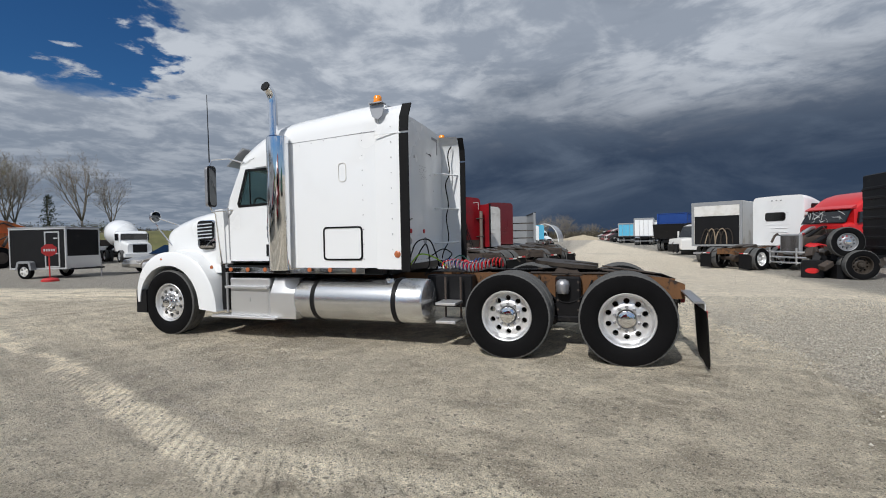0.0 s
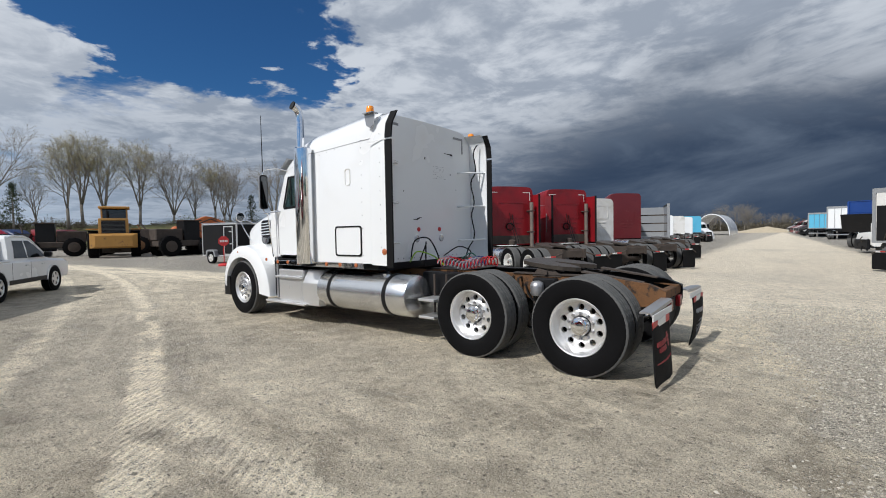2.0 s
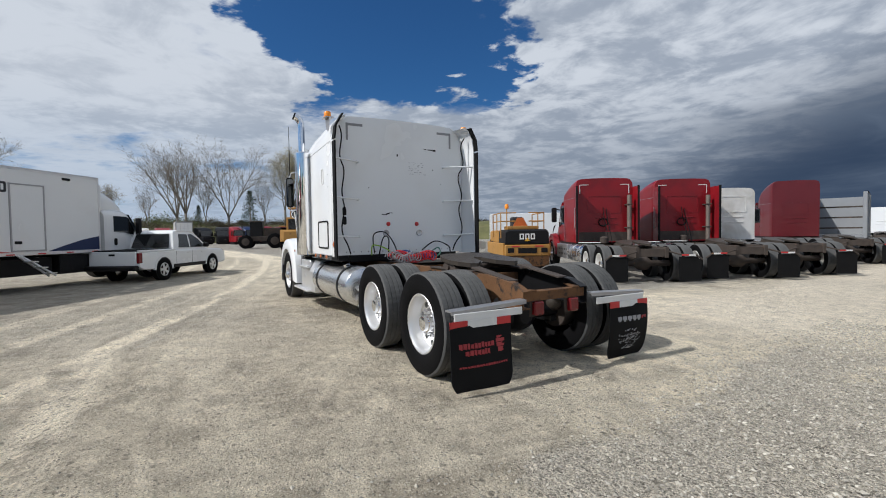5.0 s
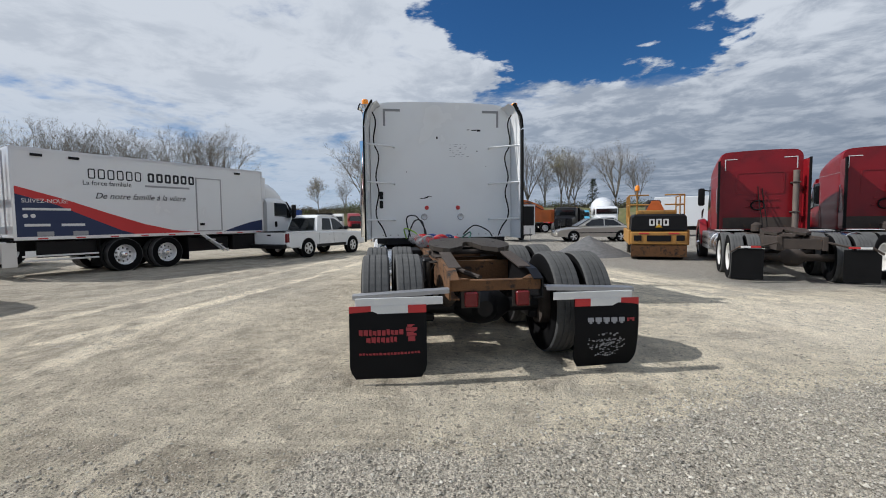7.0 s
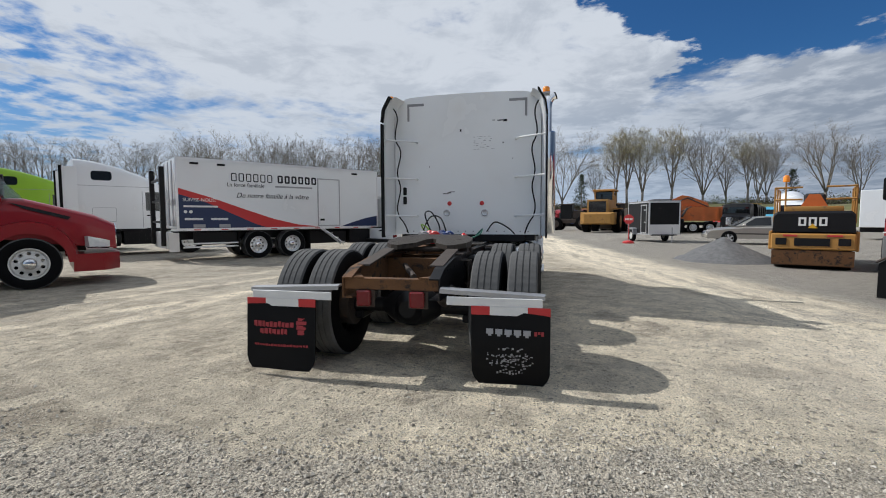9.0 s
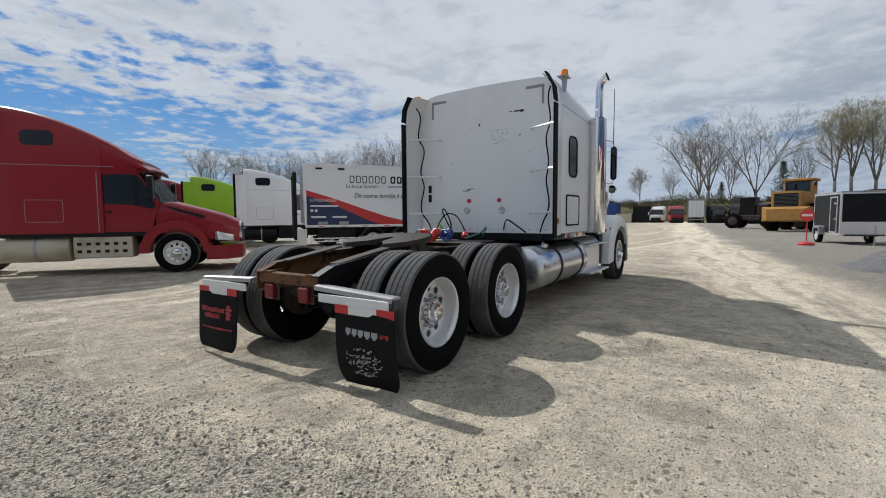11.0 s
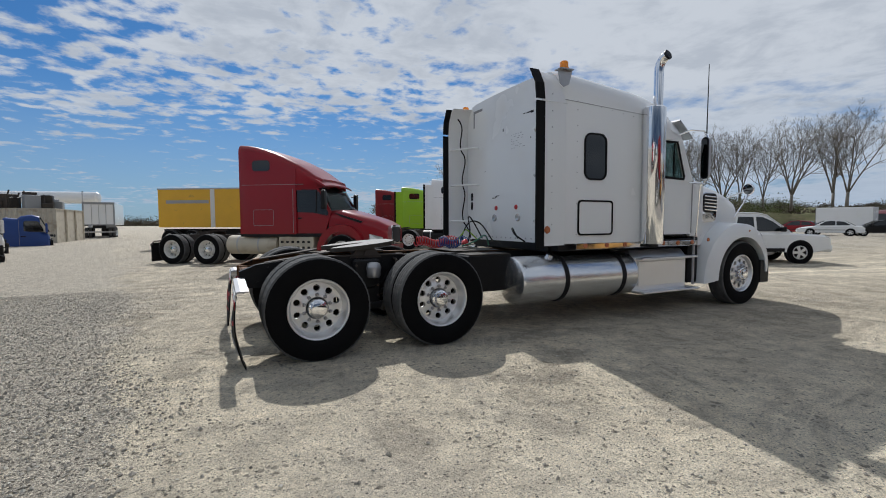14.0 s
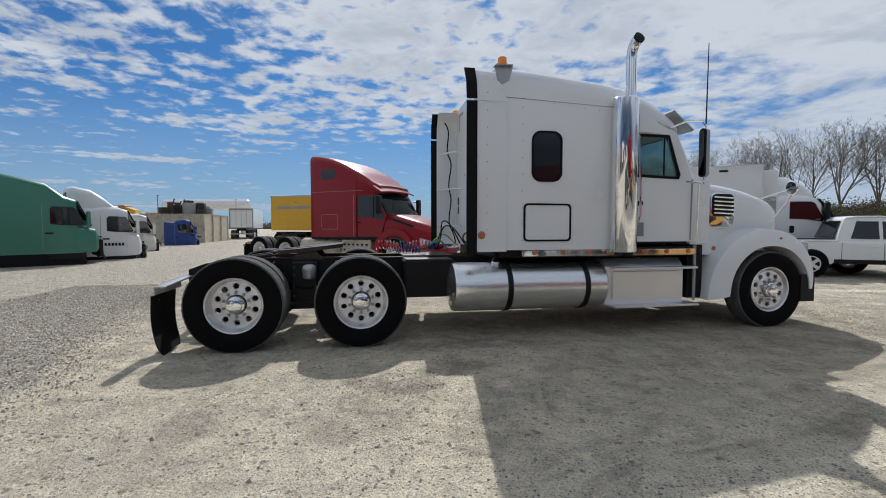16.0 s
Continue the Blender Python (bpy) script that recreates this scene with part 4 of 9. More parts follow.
    for s in (1, -1):
        bm = B(-1.40, -1.345, 0.235 * s - 0.062, 0.235 * s + 0.062, 0.615, 0.75, 0.012)
        part("tail_lamp", bm, REDLENS, t, "dull red square tail lamp")
        bm = B(-1.345, -1.33, 0.235 * s - 0.085, 0.235 * s + 0.085, 0.60, 0.78, 0.004)
        part("lamp_bracket", bm, DARKRUST, t)
    # --- fuel tanks with straps, boxes and steps
    for s in (1, -1):
        x0, x1 = (1.76, 3.74)
        bm = lathe(bmesh.new(), [(0.10, -0.055), (0.22, -0.035), (0.29, -0.008), (0.305, 0.02), (0.307, 0.5), (0.307, x1 - x0 - 0.02), (0.29, x1 - x0 + 0.008), (0.1, x1 - x0 + 0.05)], (x0 + 0.05, 0.90 * s, 0.63), (1, 0, 0), 48)
        tank = part("fuel_tank", bm, TANK, t, "cylindrical brushed aluminium fuel tank", 30)
        for x in (2.17 if s > 0 else 2.45, 3.44 if s > 0 else 3.47):
            bm = lathe(bmesh.new(), [(0.309, 0), (0.317, 0.004), (0.317, 0.066), (0.309, 0.07)], (x, 0.90 * s, 0.63), (1, 0, 0), 48, cap=False)
            part("tank_strap", bm, BLACK, tank, "black strap", 30)
            bm = B(x, x + 0.07, min(0.44 * s, 0.62 * s), max(0.44 * s, 0.62 * s), 0.3, 0.9, 0.01)
            part("tank_bracket", bm, BLACK, tank)
        bm = cyl(bmesh.new(), (2.35, 0.98 * s, 0.92), (2.35, 1.0 * s, 0.965), 0.055, seg=18)
        part("filler_cap", bm, CHROME, tank, "", 40)
    # left side: two boxes with steps; right side: one long box
    bm = prism(bmesh.new(), [(0.62, 0.34), (1.16, 0.34), (1.16, 0.72), (1.04, 0.94), (0.62, 0.96)], "x", 3.79, 4.24, 0.02)
    part("battery_box", bm, ALU, t, "tread-plate aluminium battery box with sloped top", 30)
    bm = B(4.27, 5.02, 0.62, 1.13, 0.36, 0.93, 0.015)
    part("tool_box", bm, ALU, t, "aluminium side box with a latch")
    bm = B(4.30, 4.99, 1.13, 1.142, 0.40, 0.74, 0.004)
    box(bm, 4.62, 4.68, 1.142, 1.152, 0.58, 0.65)
    part("box_door", bm, ALU, t)
    for z0, x0, x1, yo in ((0.33, 4.1, 5.3, 1.24), (0.78, 4.27, 5.06, 1.20)):
        bm = B(x0, x1, 1.0, yo, z0, z0 + 0.035, 0.006)
        for k in range(12):
            x = x0 + 0.06 + (x1 - x0 - 0.12) * k / 11
            box(bm, x - 0.008, x + 0.008, 1.05, yo - 0.02, z0 + 0.035, z0 + 0.041)
        part("step", bm, ALU, t, "ribbed aluminium step")
    bm = prism(bmesh.new(), [(-0.62, 0.37), (-1.08, 0.37), (-1.08, 0.86), (-0.98, 0.97), (-0.62, 0.97)], "x", 3.80, 4.95, 0.015)
    part("battery_box", bm, ALU, t, "long polished aluminium box under the door", 30)
    bm = B(3.9, 4.9, -1.10, -1.08, 0.44, 0.80, 0.004)
    part("box_door", bm, ALU, t)
    for z0, yo in ((0.345, 1.24), (0.83, 1.2)):
        bm = B(3.86, 5.08, -yo, -1.0, z0, z0 + 0.03, 0.006)
        part("step", bm, ALU, t, "aluminium step")
    # access steps behind the left tank
    for z in (0.36, 0.60):
        bm = B(1.38, 1.66, 0.72, 1.06, z, z + 0.035, 0.006)
        part("step", bm, ALU, t, "small aluminium step")
    # added black block: covers the rail where only hoses and shade lie
    part("valve_box", B(1.26, 1.92, 0.45, 0.66, 0.52, 0.965, 0.015), BLACK, t, "black block added for dark hoses and shade behind the access steps")
    bm = tube(bmesh.new(), [(1.4, 0.74, 0.36), (1.4, 0.74, 0.95)], 0.016)
    tube(bm, [(1.62, 0.74, 0.36), (1.62, 0.74, 0.95)], 0.016)
    part("step_frame", bm, DARKRUST, t, "", 40)
    bm = B(1.22, 1.86, -0.84, -0.45, 0.50, 0.965, 0.015)
    abox = part("air_box", bm, BLACK, t, "flat black box on the frame rail")
    part("box_lid", B(1.24, 1.84, -0.83, -0.46, 0.965, 0.978, 0.003), GREASE, abox)
    bm = B(1.25, 1.95, -0.40, 0.42, 0.99, 1.002, 0.003)
    part("deck_plate", bm, GREASE, t, "oily deck plate behind the sleeper")
    # --- sleeper
    st = [(2.33, 1.185, 3.33), (2.40, 1.195, 3.345), (2.8, 1.20, 3.32), (3.3, 1.20, 3.27), (3.7, 1.20, 3.235), (3.95, 1.195, 3.20), (4.14, 1.18, 3.165)]
    bm = loft(bmesh.new(), [side_loop(x, w, 1.10, h, 0.30) for x, w, h in st])
    sl = part("sleeper", bm, WHITE, t, "tall white riveted sleeper box", 30)
    # seam lines and rivets on sides and back
    for s in (1, -1):
        bm = bmesh.new()
        rivets(bm, [(x, 1.2 * s, 1.22 + 0.2 * k) for x in (2.62,) for k in range(9)] + [(2.16 + 0.0, 1.262 * s, 1.35 + 0.2 * k) for k in range(9)] + [(2.62 + 0.2 * k, 1.2 * s, 2.93 - 0.02 * k) for k in range(7)], (0, s, 0), 0.008)
        tagged(part("rivet_row", bm, STEEL, sl), kind="stuff")
        bm = prism(bmesh.new(), [(2.40, 2.925), (4.1, 2.86), (4.1, 2.866), (2.40, 2.931)], "y", min(1.196 * s, 1.203 * s), max(1.196 * s, 1.203 * s))
        part("seam", bm, GREYTAPE, sl)
        # hatch with a black rubber frame
        out, inn = rounded(0.62, 0.465, 0.055, 5, 2.945, 1.437), rounded(0.575, 0.42, 0.04, 5, 2.945, 1.437)
        bm = ring_prism(bmesh.new(), out, inn, "y", 1.198 * s, 1.212 * s)
        hat = part("side_hatch", bm, BLACK_RUBBER, sl, "luggage hatch in a black rubber frame")
        bm = prism(bmesh.new(), inn, "y", 1.19 * s, 1.204 * s)
        part("hatch_panel", bm, WHITE, hat)
    bm = prism(bmesh.new(), rounded(0.36, 0.58, 0.10, 6, 2.93, 2.24), "y", -1.195, -1.206)
    win = part("sleeper_window", bm, DARKGLASS, sl, "dark sleeper window with rounded corners")
    bm = ring_prism(bmesh.new(), rounded(0.395, 0.615, 0.115, 6, 2.93, 2.24), rounded(0.35, 0.57, 0.095, 6, 2.93, 2.24), "y", -1.194, -1.214)
    part("window_frame", bm, BLACK_RUBBER, win)
    bm = ring_prism(bmesh.new(), rounded(0.125, 0.26, 0.045, 5, 2.93, 2.415), rounded(0.105, 0.24, 0.038, 5, 2.93, 2.415), "y", 1.197, 1.209)
    part("blanking_plate", bm, WHITE_OLD, sl, "small blanked-off vent outline")
    # --- back wall details
    xb = 2.33
    for s in (1, -1):
        bm = lathe(bmesh.new(), [(0.036, 0), (0.034, 0.012), (0.018, 0.02)], (xb, 0.265 * s, 1.602), (-1, 0, 0), 20)
        part("marker_lamp", bm, REDTAPE, sl, "round red lamp", 40)
        bm = lathe(bmesh.new(), [(0.056, 0), (0.055, 0.012), (0.046, 0.02), (0.02, 0.014)], (xb, 0.31 * s, 1.449), (-1, 0, 0), 24)
        part("work_lamp", bm, LENS, sl, "round clear lamp", 40)
        bm = bmesh.new()
        ya, yb = (0.97, 0.69)
        box(bm, xb - 0.004, xb + 0.002, min(ya * s, yb * s), max(ya * s, yb * s), 3.185, 3.225)
        box(bm, xb - 0.004, xb + 0.002, min(ya * s, (ya - 0.035) * s), max(ya * s, (ya - 0.035) * s), 2.95, 3.185)
        part("conspicuity_tape", bm, GREYTAPE, sl, "grey corner tape")
    for z in (1.66, 1.81):
        bm = prism(bmesh.new(), rounded(0.06, 0.13, 0.02, 4, 1.02, z), "x", xb - 0.008, xb + 0.004)
        part("vent_slot", bm, BLACK, sl)
    bm = rivets(bmesh.new(), [(xb, -1.0 + 0.125 * k, 1.15) for k in range(17)], (-1, 0, 0), 0.012)
    tagged(part("rivet_row", bm, GREYTAPE, sl), kind="stuff")
    rng = random.Random(3)
    bm = bmesh.new()
    for r_ in range(7):
        y = -0.13
        while y > -0.42:
            w = rng.uniform(0.012, 0.05)
            if rng.random() < 0.72:
                z = 2.65 - 0.032 * r_ + rng.uniform(-0.006, 0.006)
                box(bm, xb - 0.003, xb + 0.002, y - w, y, z, z + rng.uniform(0.003, 0.008))
            y -= w + rng.uniform(0.008, 0.05)
    tagged(part("worn_sticker", bm, GREYTAPE, sl, "worn illegible sticker"), kind="stuff")
    for y, z, a, b in ((0.08, 2.765, 0.012, 0.02), (-0.55, 2.90, 0.045, 0.008), (-0.63, 2.895, 0.03, 0.016), (-0.45, 2.905, 0.02, 0.006), (0.33, 1.76, 0.05, 0.006), (0.27, 1.775, 0.03, 0.008), (0.22, 1.79, 0.04, 0.005), (0.6, 2.2, 0.006, 0.01), (-0.6, 2.55, 0.01, 0.01), (-0.75, 2.3, 0.006, 0.006)):
        part("scuff_mark", B(xb - 0.003, xb + 0.002, y - a, y + a, z - b, z + b), BLACK, sl)
    # --- side extenders with black rubber edges, stays and wires
    for s in (1, -1):
        outer = []
        for z, k in ((1.085, 0), (2.0, 0), (2.9, 0), (3.10, 0.03), (3.22, 0.09), (3.27, 0.16)):
            outer.append((k, z))
        bm = bmesh.new()
        loops = []
        for x, y in ((2.42, 1.205), (2.25, 1.235), (2.10, 1.262), (2.0, 1.27)):
            loops.append([(x, (y - k * 1.2) * s, z) for k, z in outer] + [(x, (y - k * 1.2 - 0.022) * s, z) for k, z in outer[::-1]])
        loft(bm, loops)
        ext = part("side_extender", bm, WHITE, t, "white side fairing behind the sleeper", 30)
        for z0, z1 in ((1.06, 2.845), (2.875, 3.26)):
            lo = []
            for z in (z0, (z0 + z1) / 2, z1):
                k = 0 if z < 2.95 else (0.02 if z < 3.15 else 0.11)
                lo.append([(1.905, (1.285 - k * 1.2) * s, z), (2.03, (1.285 - k * 1.2) * s, z), (2.03, (1.262 - k * 1.2) * s, z), (1.905, (1.262 - k * 1.2) * s, z)])
            part("edge_strip", loft(bmesh.new(), lo), BLACK_RUBBER, ext, "black rubber edge strip")
        bm = B(2.0, 2.4, min(1.264 * s, 1.272 * s), max(1.264 * s, 1.272 * s), 2.853, 2.867)
        part("strap", bm, WHITE, ext)
        for z in (1.40, 2.0, 2.60):
            bm = tube(bmesh.new(), [(2.33, 0.80 * s, z), (2.26, 0.80 * s, z), (2.20, 0.86 * s, z), (2.06, 1.20 * s, z + 0.01), (2.04, 1.25 * s, z + 0.01)], 0.016)
            part("stay", bm, WHITE, ext, "white tubular stay", 40)
        bm = tube(bmesh.new(), [*bezier((2.12, 1.14 * s, 3.12), (2.22, 1.02 * s, 2.95), (2.14, 1.16 * s, 2.80), (2.16, 1.12 * s, 2.62)), *bezier((2.17, 1.10 * s, 2.57), (2.26, 0.97 * s, 2.40), (2.16, 1.14 * s, 2.22), (2.18, 1.09 * s, 2.02)), *bezier((2.19, 1.08 * s, 1.97), (2.24, 1.0 * s, 1.78), (2.17, 1.16 * s, 1.62), (2.19, 1.09 * s, 1.42)), *bezier((2.2, 1.07 * s, 1.37), (2.24, 1.0 * s, 1.28), (2.26, 0.98 * s, 1.22), (2.26, 0.95 * s, 1.12))], 0.011)
        part("cable", bm, BLACK_RUBBER, ext, "", 40)
        bm = lathe(bmesh.new(), [(0.047, 0), (0.045, 0.01), (0.025, 0.022)], (2.09, 1.262 * s, 1.285), (0, s, 0), 20)
        part("marker_lamp", bm, AMBER_OLD, ext, "oval amber marker lamp", 40)
        # beacon on its bracket
        bm = prism(bmesh.new(), [(2.24, 3.27), (2.47, 3.27), (2.42, 3.10), (2.34, 3.06), (2.28, 3.10)], "y", min(1.245 * s, 1.256 * s), max(1.245 * s, 1.256 * s))
        box(bm, 2.25, 2.45, min(1.18 * s, 1.31 * s), max(1.18 * s, 1.31 * s), 3.262, 3.275)
        bk = part("beacon_bracket", bm, STEEL, t, "galvanised bracket plate")
        bm = lathe(bmesh.new(), [(0.058, 0), (0.058, 0.02), (0.053, 0.022), (0.052, 0.075), (0.042, 0.09), (0.01, 0.095)], (2.335, 1.255 * s, 3.275), (0, 0, 1), 24)
        part("beacon", bm, AMBER, bk, "amber warning beacon", 40)
    # --- cab: roof cap, doors, windscreen
    st = [(4.12, 1.165, 3.16), (4.30, 1.14, 3.12), (4.50, 1.11, 3.045), (4.65, 1.09, 2.955), (4.76, 1.07, 2.86), (4.83, 1.05, 2.76)]
    bm = loft(bmesh.new(), [side_loop(x, w, 2.60, h, min(0.3, (h - 2.6) * 0.8)) for x, w, h in st])
    part("cab_roof", bm, WHITE, t, "white curved cab roof", 30)
    bm = B(4.14, 5.10, -1.02, 1.02, 1.16, 1.30)
    box(bm, 5.02, 5.30, -0.98, 0.98, 1.3, 1.98)
    part("dashboard", bm, SEAT, t, "dark dashboard and floor")
    bm = tube(bmesh.new(), [(4.86 + 0.10 * math.sin(a), 0.5 + 0.21 * math.cos(a), 2.02 + 0.19 * math.sin(a)) for a in [i * math.pi / 8 for i in range(17)]], 0.016)
    part("steering_wheel", bm, SEAT, t, "", 40)
    for s in (1, -1):
        bm = B(4.22, 4.72, 0.52 * s - 0.27, 0.52 * s + 0.27, 1.3, 1.72, 0.06)
        box(bm, 4.14, 4.3, 0.52 * s - 0.25, 0.52 * s + 0.25, 1.7, 2.25, 0.05)
        part("seat", bm, SEAT, t, "", 40)
        # door with a real window opening
        out = [(4.15, 1.19), (5.02, 1.19), (5.05, 2.0), (4.77, 2.63), (4.15, 2.63)]
        inn = [(4.22, 2.05), (4.81, 2.03), (4.83, 2.07), (4.665, 2.565), (4.22, 2.565)]
        bm = ring_prism(bmesh.new(), out, inn, "y", 1.10 * s, 1.05 * s)
        door = part("cab_door", bm, WHITE, t, "white cab door")
        bm = prism(bmesh.new(), inn, "y", 1.078 * s, 1.072 * s)
        gl = part("door_glass", bm, GLASS, door)
        gl.visible_shadow = False
        bm = ring_prism(bmesh.new(), [(4.20, 2.03), (4.83, 2.01), (4.855, 2.07), (4.68, 2.585), (4.20, 2.585)], [(4.235, 2.065), (4.80, 2.045), (4.81, 2.08), (4.655, 2.55), (4.235, 2.55)], "y", 1.098 * s, 1.106 * s)
        part("window_seal", bm, BLACK_RUBBER, door)
        bm = tube(bmesh.new(), [(4.62, 1.085 * s, 2.06), (4.62, 1.085 * s, 2.55)], 0.010)
        part("quarter_post", bm, BLACK_RUBBER, door)
        bm = B(4.19, 4.31, min(1.10 * s, 1.118 * s), max(1.10 * s, 1.118 * s), 1.66, 1.72, 0.01)
        part("door_handle", bm, BLACK, door)
        bm = B(4.18, 4.33, min(1.10 * s, 1.104 * s), max(1.10 * s, 1.104 * s), 1.26, 1.44)
        part("plate", bm, BLACK if s > 0 else GREYTAPE, door, "small dark badge plates")
        bm = prism(bmesh.new(), [(5.03, 1.21), (5.05, 2.0), (5.045, 2.02), (5.02, 2.0), (5.015, 1.21)], "y", 1.101 * s, 1.104 * s)
        part("door_gap", bm, GREYTAPE, door)
        # pillar and cowl
        bm = bmesh.new()
        loft(bm, [[(4.76, 1.06 * s, 2.66), (4.82, 1.04 * s, 2.66), (4.80, 0.94 * s, 2.66), (4.74, 0.97 * s, 2.66)], [(5.06, 1.07 * s, 2.0), (5.13, 1.05 * s, 2.0), (5.12, 0.95 * s, 2.0), (5.05, 0.98 * s, 2.0)]])
        part("pillar", bm, WHITE, t)
        bm = prism(bmesh.new(), [(5.04, 1.15), (5.34, 1.15), (5.34, 2.0), (5.06, 2.02)], "y", min(0.90 * s, 1.075 * s), max(0.90 * s, 1.075 * s), 0.02)
        part("cowl", bm, WHITE, t, "", 30)
        # grab bar
        bm = tube(bmesh.new(), [(4.19, 1.10 * s, 2.58), (4.19, 1.18 * s, 2.54), (4.21, 1.19 * s, 2.0), (4.22, 1.19 * s, 1.55), (4.19, 1.18 * s, 1.42), (4.14, 1.10 * s, 1.38)], 0.014)
        part("grab_bar", bm, CHROME, t, "chrome grab bar", 40)
        # exhaust: perforated heat shield and turned-out stack
        bm = lathe(bmesh.new(), [(0.135, 0), (0.14, 0.01), (0.14, 1.88), (0.12, 1.90)], (3.98, 1.30 * s, 1.07), (0, 0, 1), 36)
        for v in bm.verts:
            v.co.x = 3.915 + (v.co.x - 3.98) * 1.16
        ex = part("stack_shield", bm, CHROME, t, "mirror-chrome exhaust shield", 30)
        bm = bmesh.new()
        for k in range(46):
            z = 1.2 + k * 0.037
            for a in (20, 28, 36):
                ang = radians(a)
                p = (3.915 + 0.163 * math.cos(ang), (1.30 + 0.14 * math.sin(ang)) * s, z)
                lathe(bm, [(0.008, 0), (0.008, 0.002)], p, (math.cos(ang), math.sin(ang) * s, 0), 5)
        tagged(part("perforation", bm, BLACK, ex), kind="stuff")
        bm = tube(bmesh.new(), [(3.98, 1.30 * s, 2.9), (3.98, 1.30 * s, 3.40)] + bezier((3.98, 1.30 * s, 3.44), (3.98, 1.30 * s, 3.56), (3.985, 1.33 * s, 3.62), (3.995, 1.43 * s, 3.655), 6), 0.064, 20)
        pipe = part("exhaust_pipe", bm, CHROME, ex, "chrome stack with a turned-out tip", 40)
        bm = lathe(bmesh.new(), [(0.068, -0.02), (0.069, 0.004), (0.055, 0.006)], (3.995, 1.43 * s, 3.655), (0.08, 0.9 * s, 0.35), 20)
        part("pipe_mouth", bm, BLACK, pipe, "black disc across the mouth of the pipe")
        bm = B(3.9, 4.06, min(1.1 * s, 1.3 * s), max(1.1 * s, 1.3 * s), 1.02, 1.08, 0.01)
        part("stack_foot", bm, BLACK, ex)
        # mirror on its bracket
        mx = 0.0 if s > 0 else -0.13
        mw = 0.15 if s > 0 else 0.11
        bm = prism(bmesh.new(), rounded(mw, 0.62, 0.05, 4, 1.31 * s, 2.33), "x", 5.12 + mx, 5.145 + mx, 0.008)
        mir = part("side_mirror", bm, BLACK, t, "tall black-framed side mirror with a bright shell", 40)
        bm = prism(bmesh.new(), rounded(mw - 0.01, 0.61, 0.05, 4, 1.31 * s, 2.33), "x", 5.145 + mx, 5.20 + mx, 0.015)
        part("mirror_shell", bm, STEEL, mir, "bright metal back of the mirror", 40)
        bm = prism(bmesh.new(), rounded(mw - 0.025, 0.57, 0.042, 4, 1.31 * s, 2.33), "x", 5.114 + mx, 5.122 + mx)
        part("mirror_glass", bm, MIRROR, mir, "dark mirror glass")
        bm = tube(bmesh.new(), [(4.72, 1.06 * s, 2.69), (4.95 + mx / 2, 1.16 * s, 2.76), (5.16 + mx, 1.27 * s, 2.74), (5.18 + mx, 1.30 * s, 2.66), (5.18 + mx, 1.30 * s, 2.0), (5.17 + mx, 1.22 * s, 1.92), (5.14 + mx / 2, 1.15 * s, 1.15)], 0.012)
        tube(bm, [(5.17 + mx, 1.3 * s, 1.95), (4.95, 1.10 * s, 1.98)], 0.013)
        part("mirror_bracket", bm, CHROME, mir, "thin chrome mirror bracket", 40)
        bm = tube(bmesh.new(), [(5.19 + mx, 1.29 * s, 2.7), (5.2 + mx, 1.29 * s, 3.72)], [0.009, 0.005])
        part("antenna", bm, BLACK, mir, "thin whip antenna", 40)
        # intake grille on the hood's side
        bm = prism(bmesh.new(), rounded(0.40, 0.48, 0.10, 4, 5.58, 1.61), "y", min(0.90 * s, 1.01 * s), max(0.90 * s, 1.01 * s), 0.01)
        ig = part("air_intake", bm, CHROME, t, "chrome air-intake surround", 40)
        bm = prism(bmesh.new(), rounded(0.34, 0.31, 0.07, 4, 5.60, 1.68), "y", min(1.008 * s, 1.018 * s), max(1.008 * s, 1.018 * s))
        part("intake_mesh", bm, BLACK, ig)
        for k in range(5):
            bm = tube(bmesh.new(), [(5.45, 1.022 * s, 1.575 + 0.054 * k), (5.76, 1.022 * s, 1.56 + 0.054 * k)], 0.011, 6)
            part("grille_bar", bm, CHROME, ig)
        # front fender: an arch that runs down behind the wheel
        loops = []
        for a in range(0, 196, 5):
            ro = 0.70 + 0.13 * math.sin(radians(min(a, 90))) if a < 90 else 0.83 + 0.17 * (min(a, 180) - 90) / 90
            if a > 180:
                ro = 1.0 + 0.02 * (a - 180) / 30
            ri = 0.60 + (0.07 * (a - 90) / 90 if a > 90 else 0)
            c, q = math.cos(radians(a)), math.sin(radians(a))
            if a > 180:
                q, c = 0 - (a - 180) / 130.0, -1.0
            loops.append([(6.25 + c * ri, 1.215 * s, 0.52 + q * ri), (6.25 + c * (ro - 0.06), 1.215 * s, 0.52 + q * (ro - 0.06)), (6.25 + c * (ro - 0.012), 1.185 * s, 0.52 + q * (ro - 0.012)), (6.25 + c * ro, 1.11 * s, 0.52 + q * ro), (6.25 + c * (ro + 0.03), 0.62 * s, 0.52 + q * (ro + 0.03)), (6.25 + c * ri, 0.62 * s, 0.52 + q * ri)])
        fender = part("front_fender", loft(bmesh.new(), loops), WHITE, t, "white flared front fender", 40)
        bm = lathe(bmesh.new(), [(0.045, 0), (0.043, 0.01), (0.02, 0.02)], (6.35, 1.19 * s, 1.245), (0, s, 0.6), 16)
        part("marker_lamp", bm, AMBER_OLD, fender, "amber fender lamp", 40)
        bm = lathe(bmesh.new(), [(0.03, 0), (0.028, 0.01)], (5.30, 1.20 * s, 1.10), (0, s, 0), 12)
        part("marker_lamp", bm, AMBER_OLD, fender, "", 40)
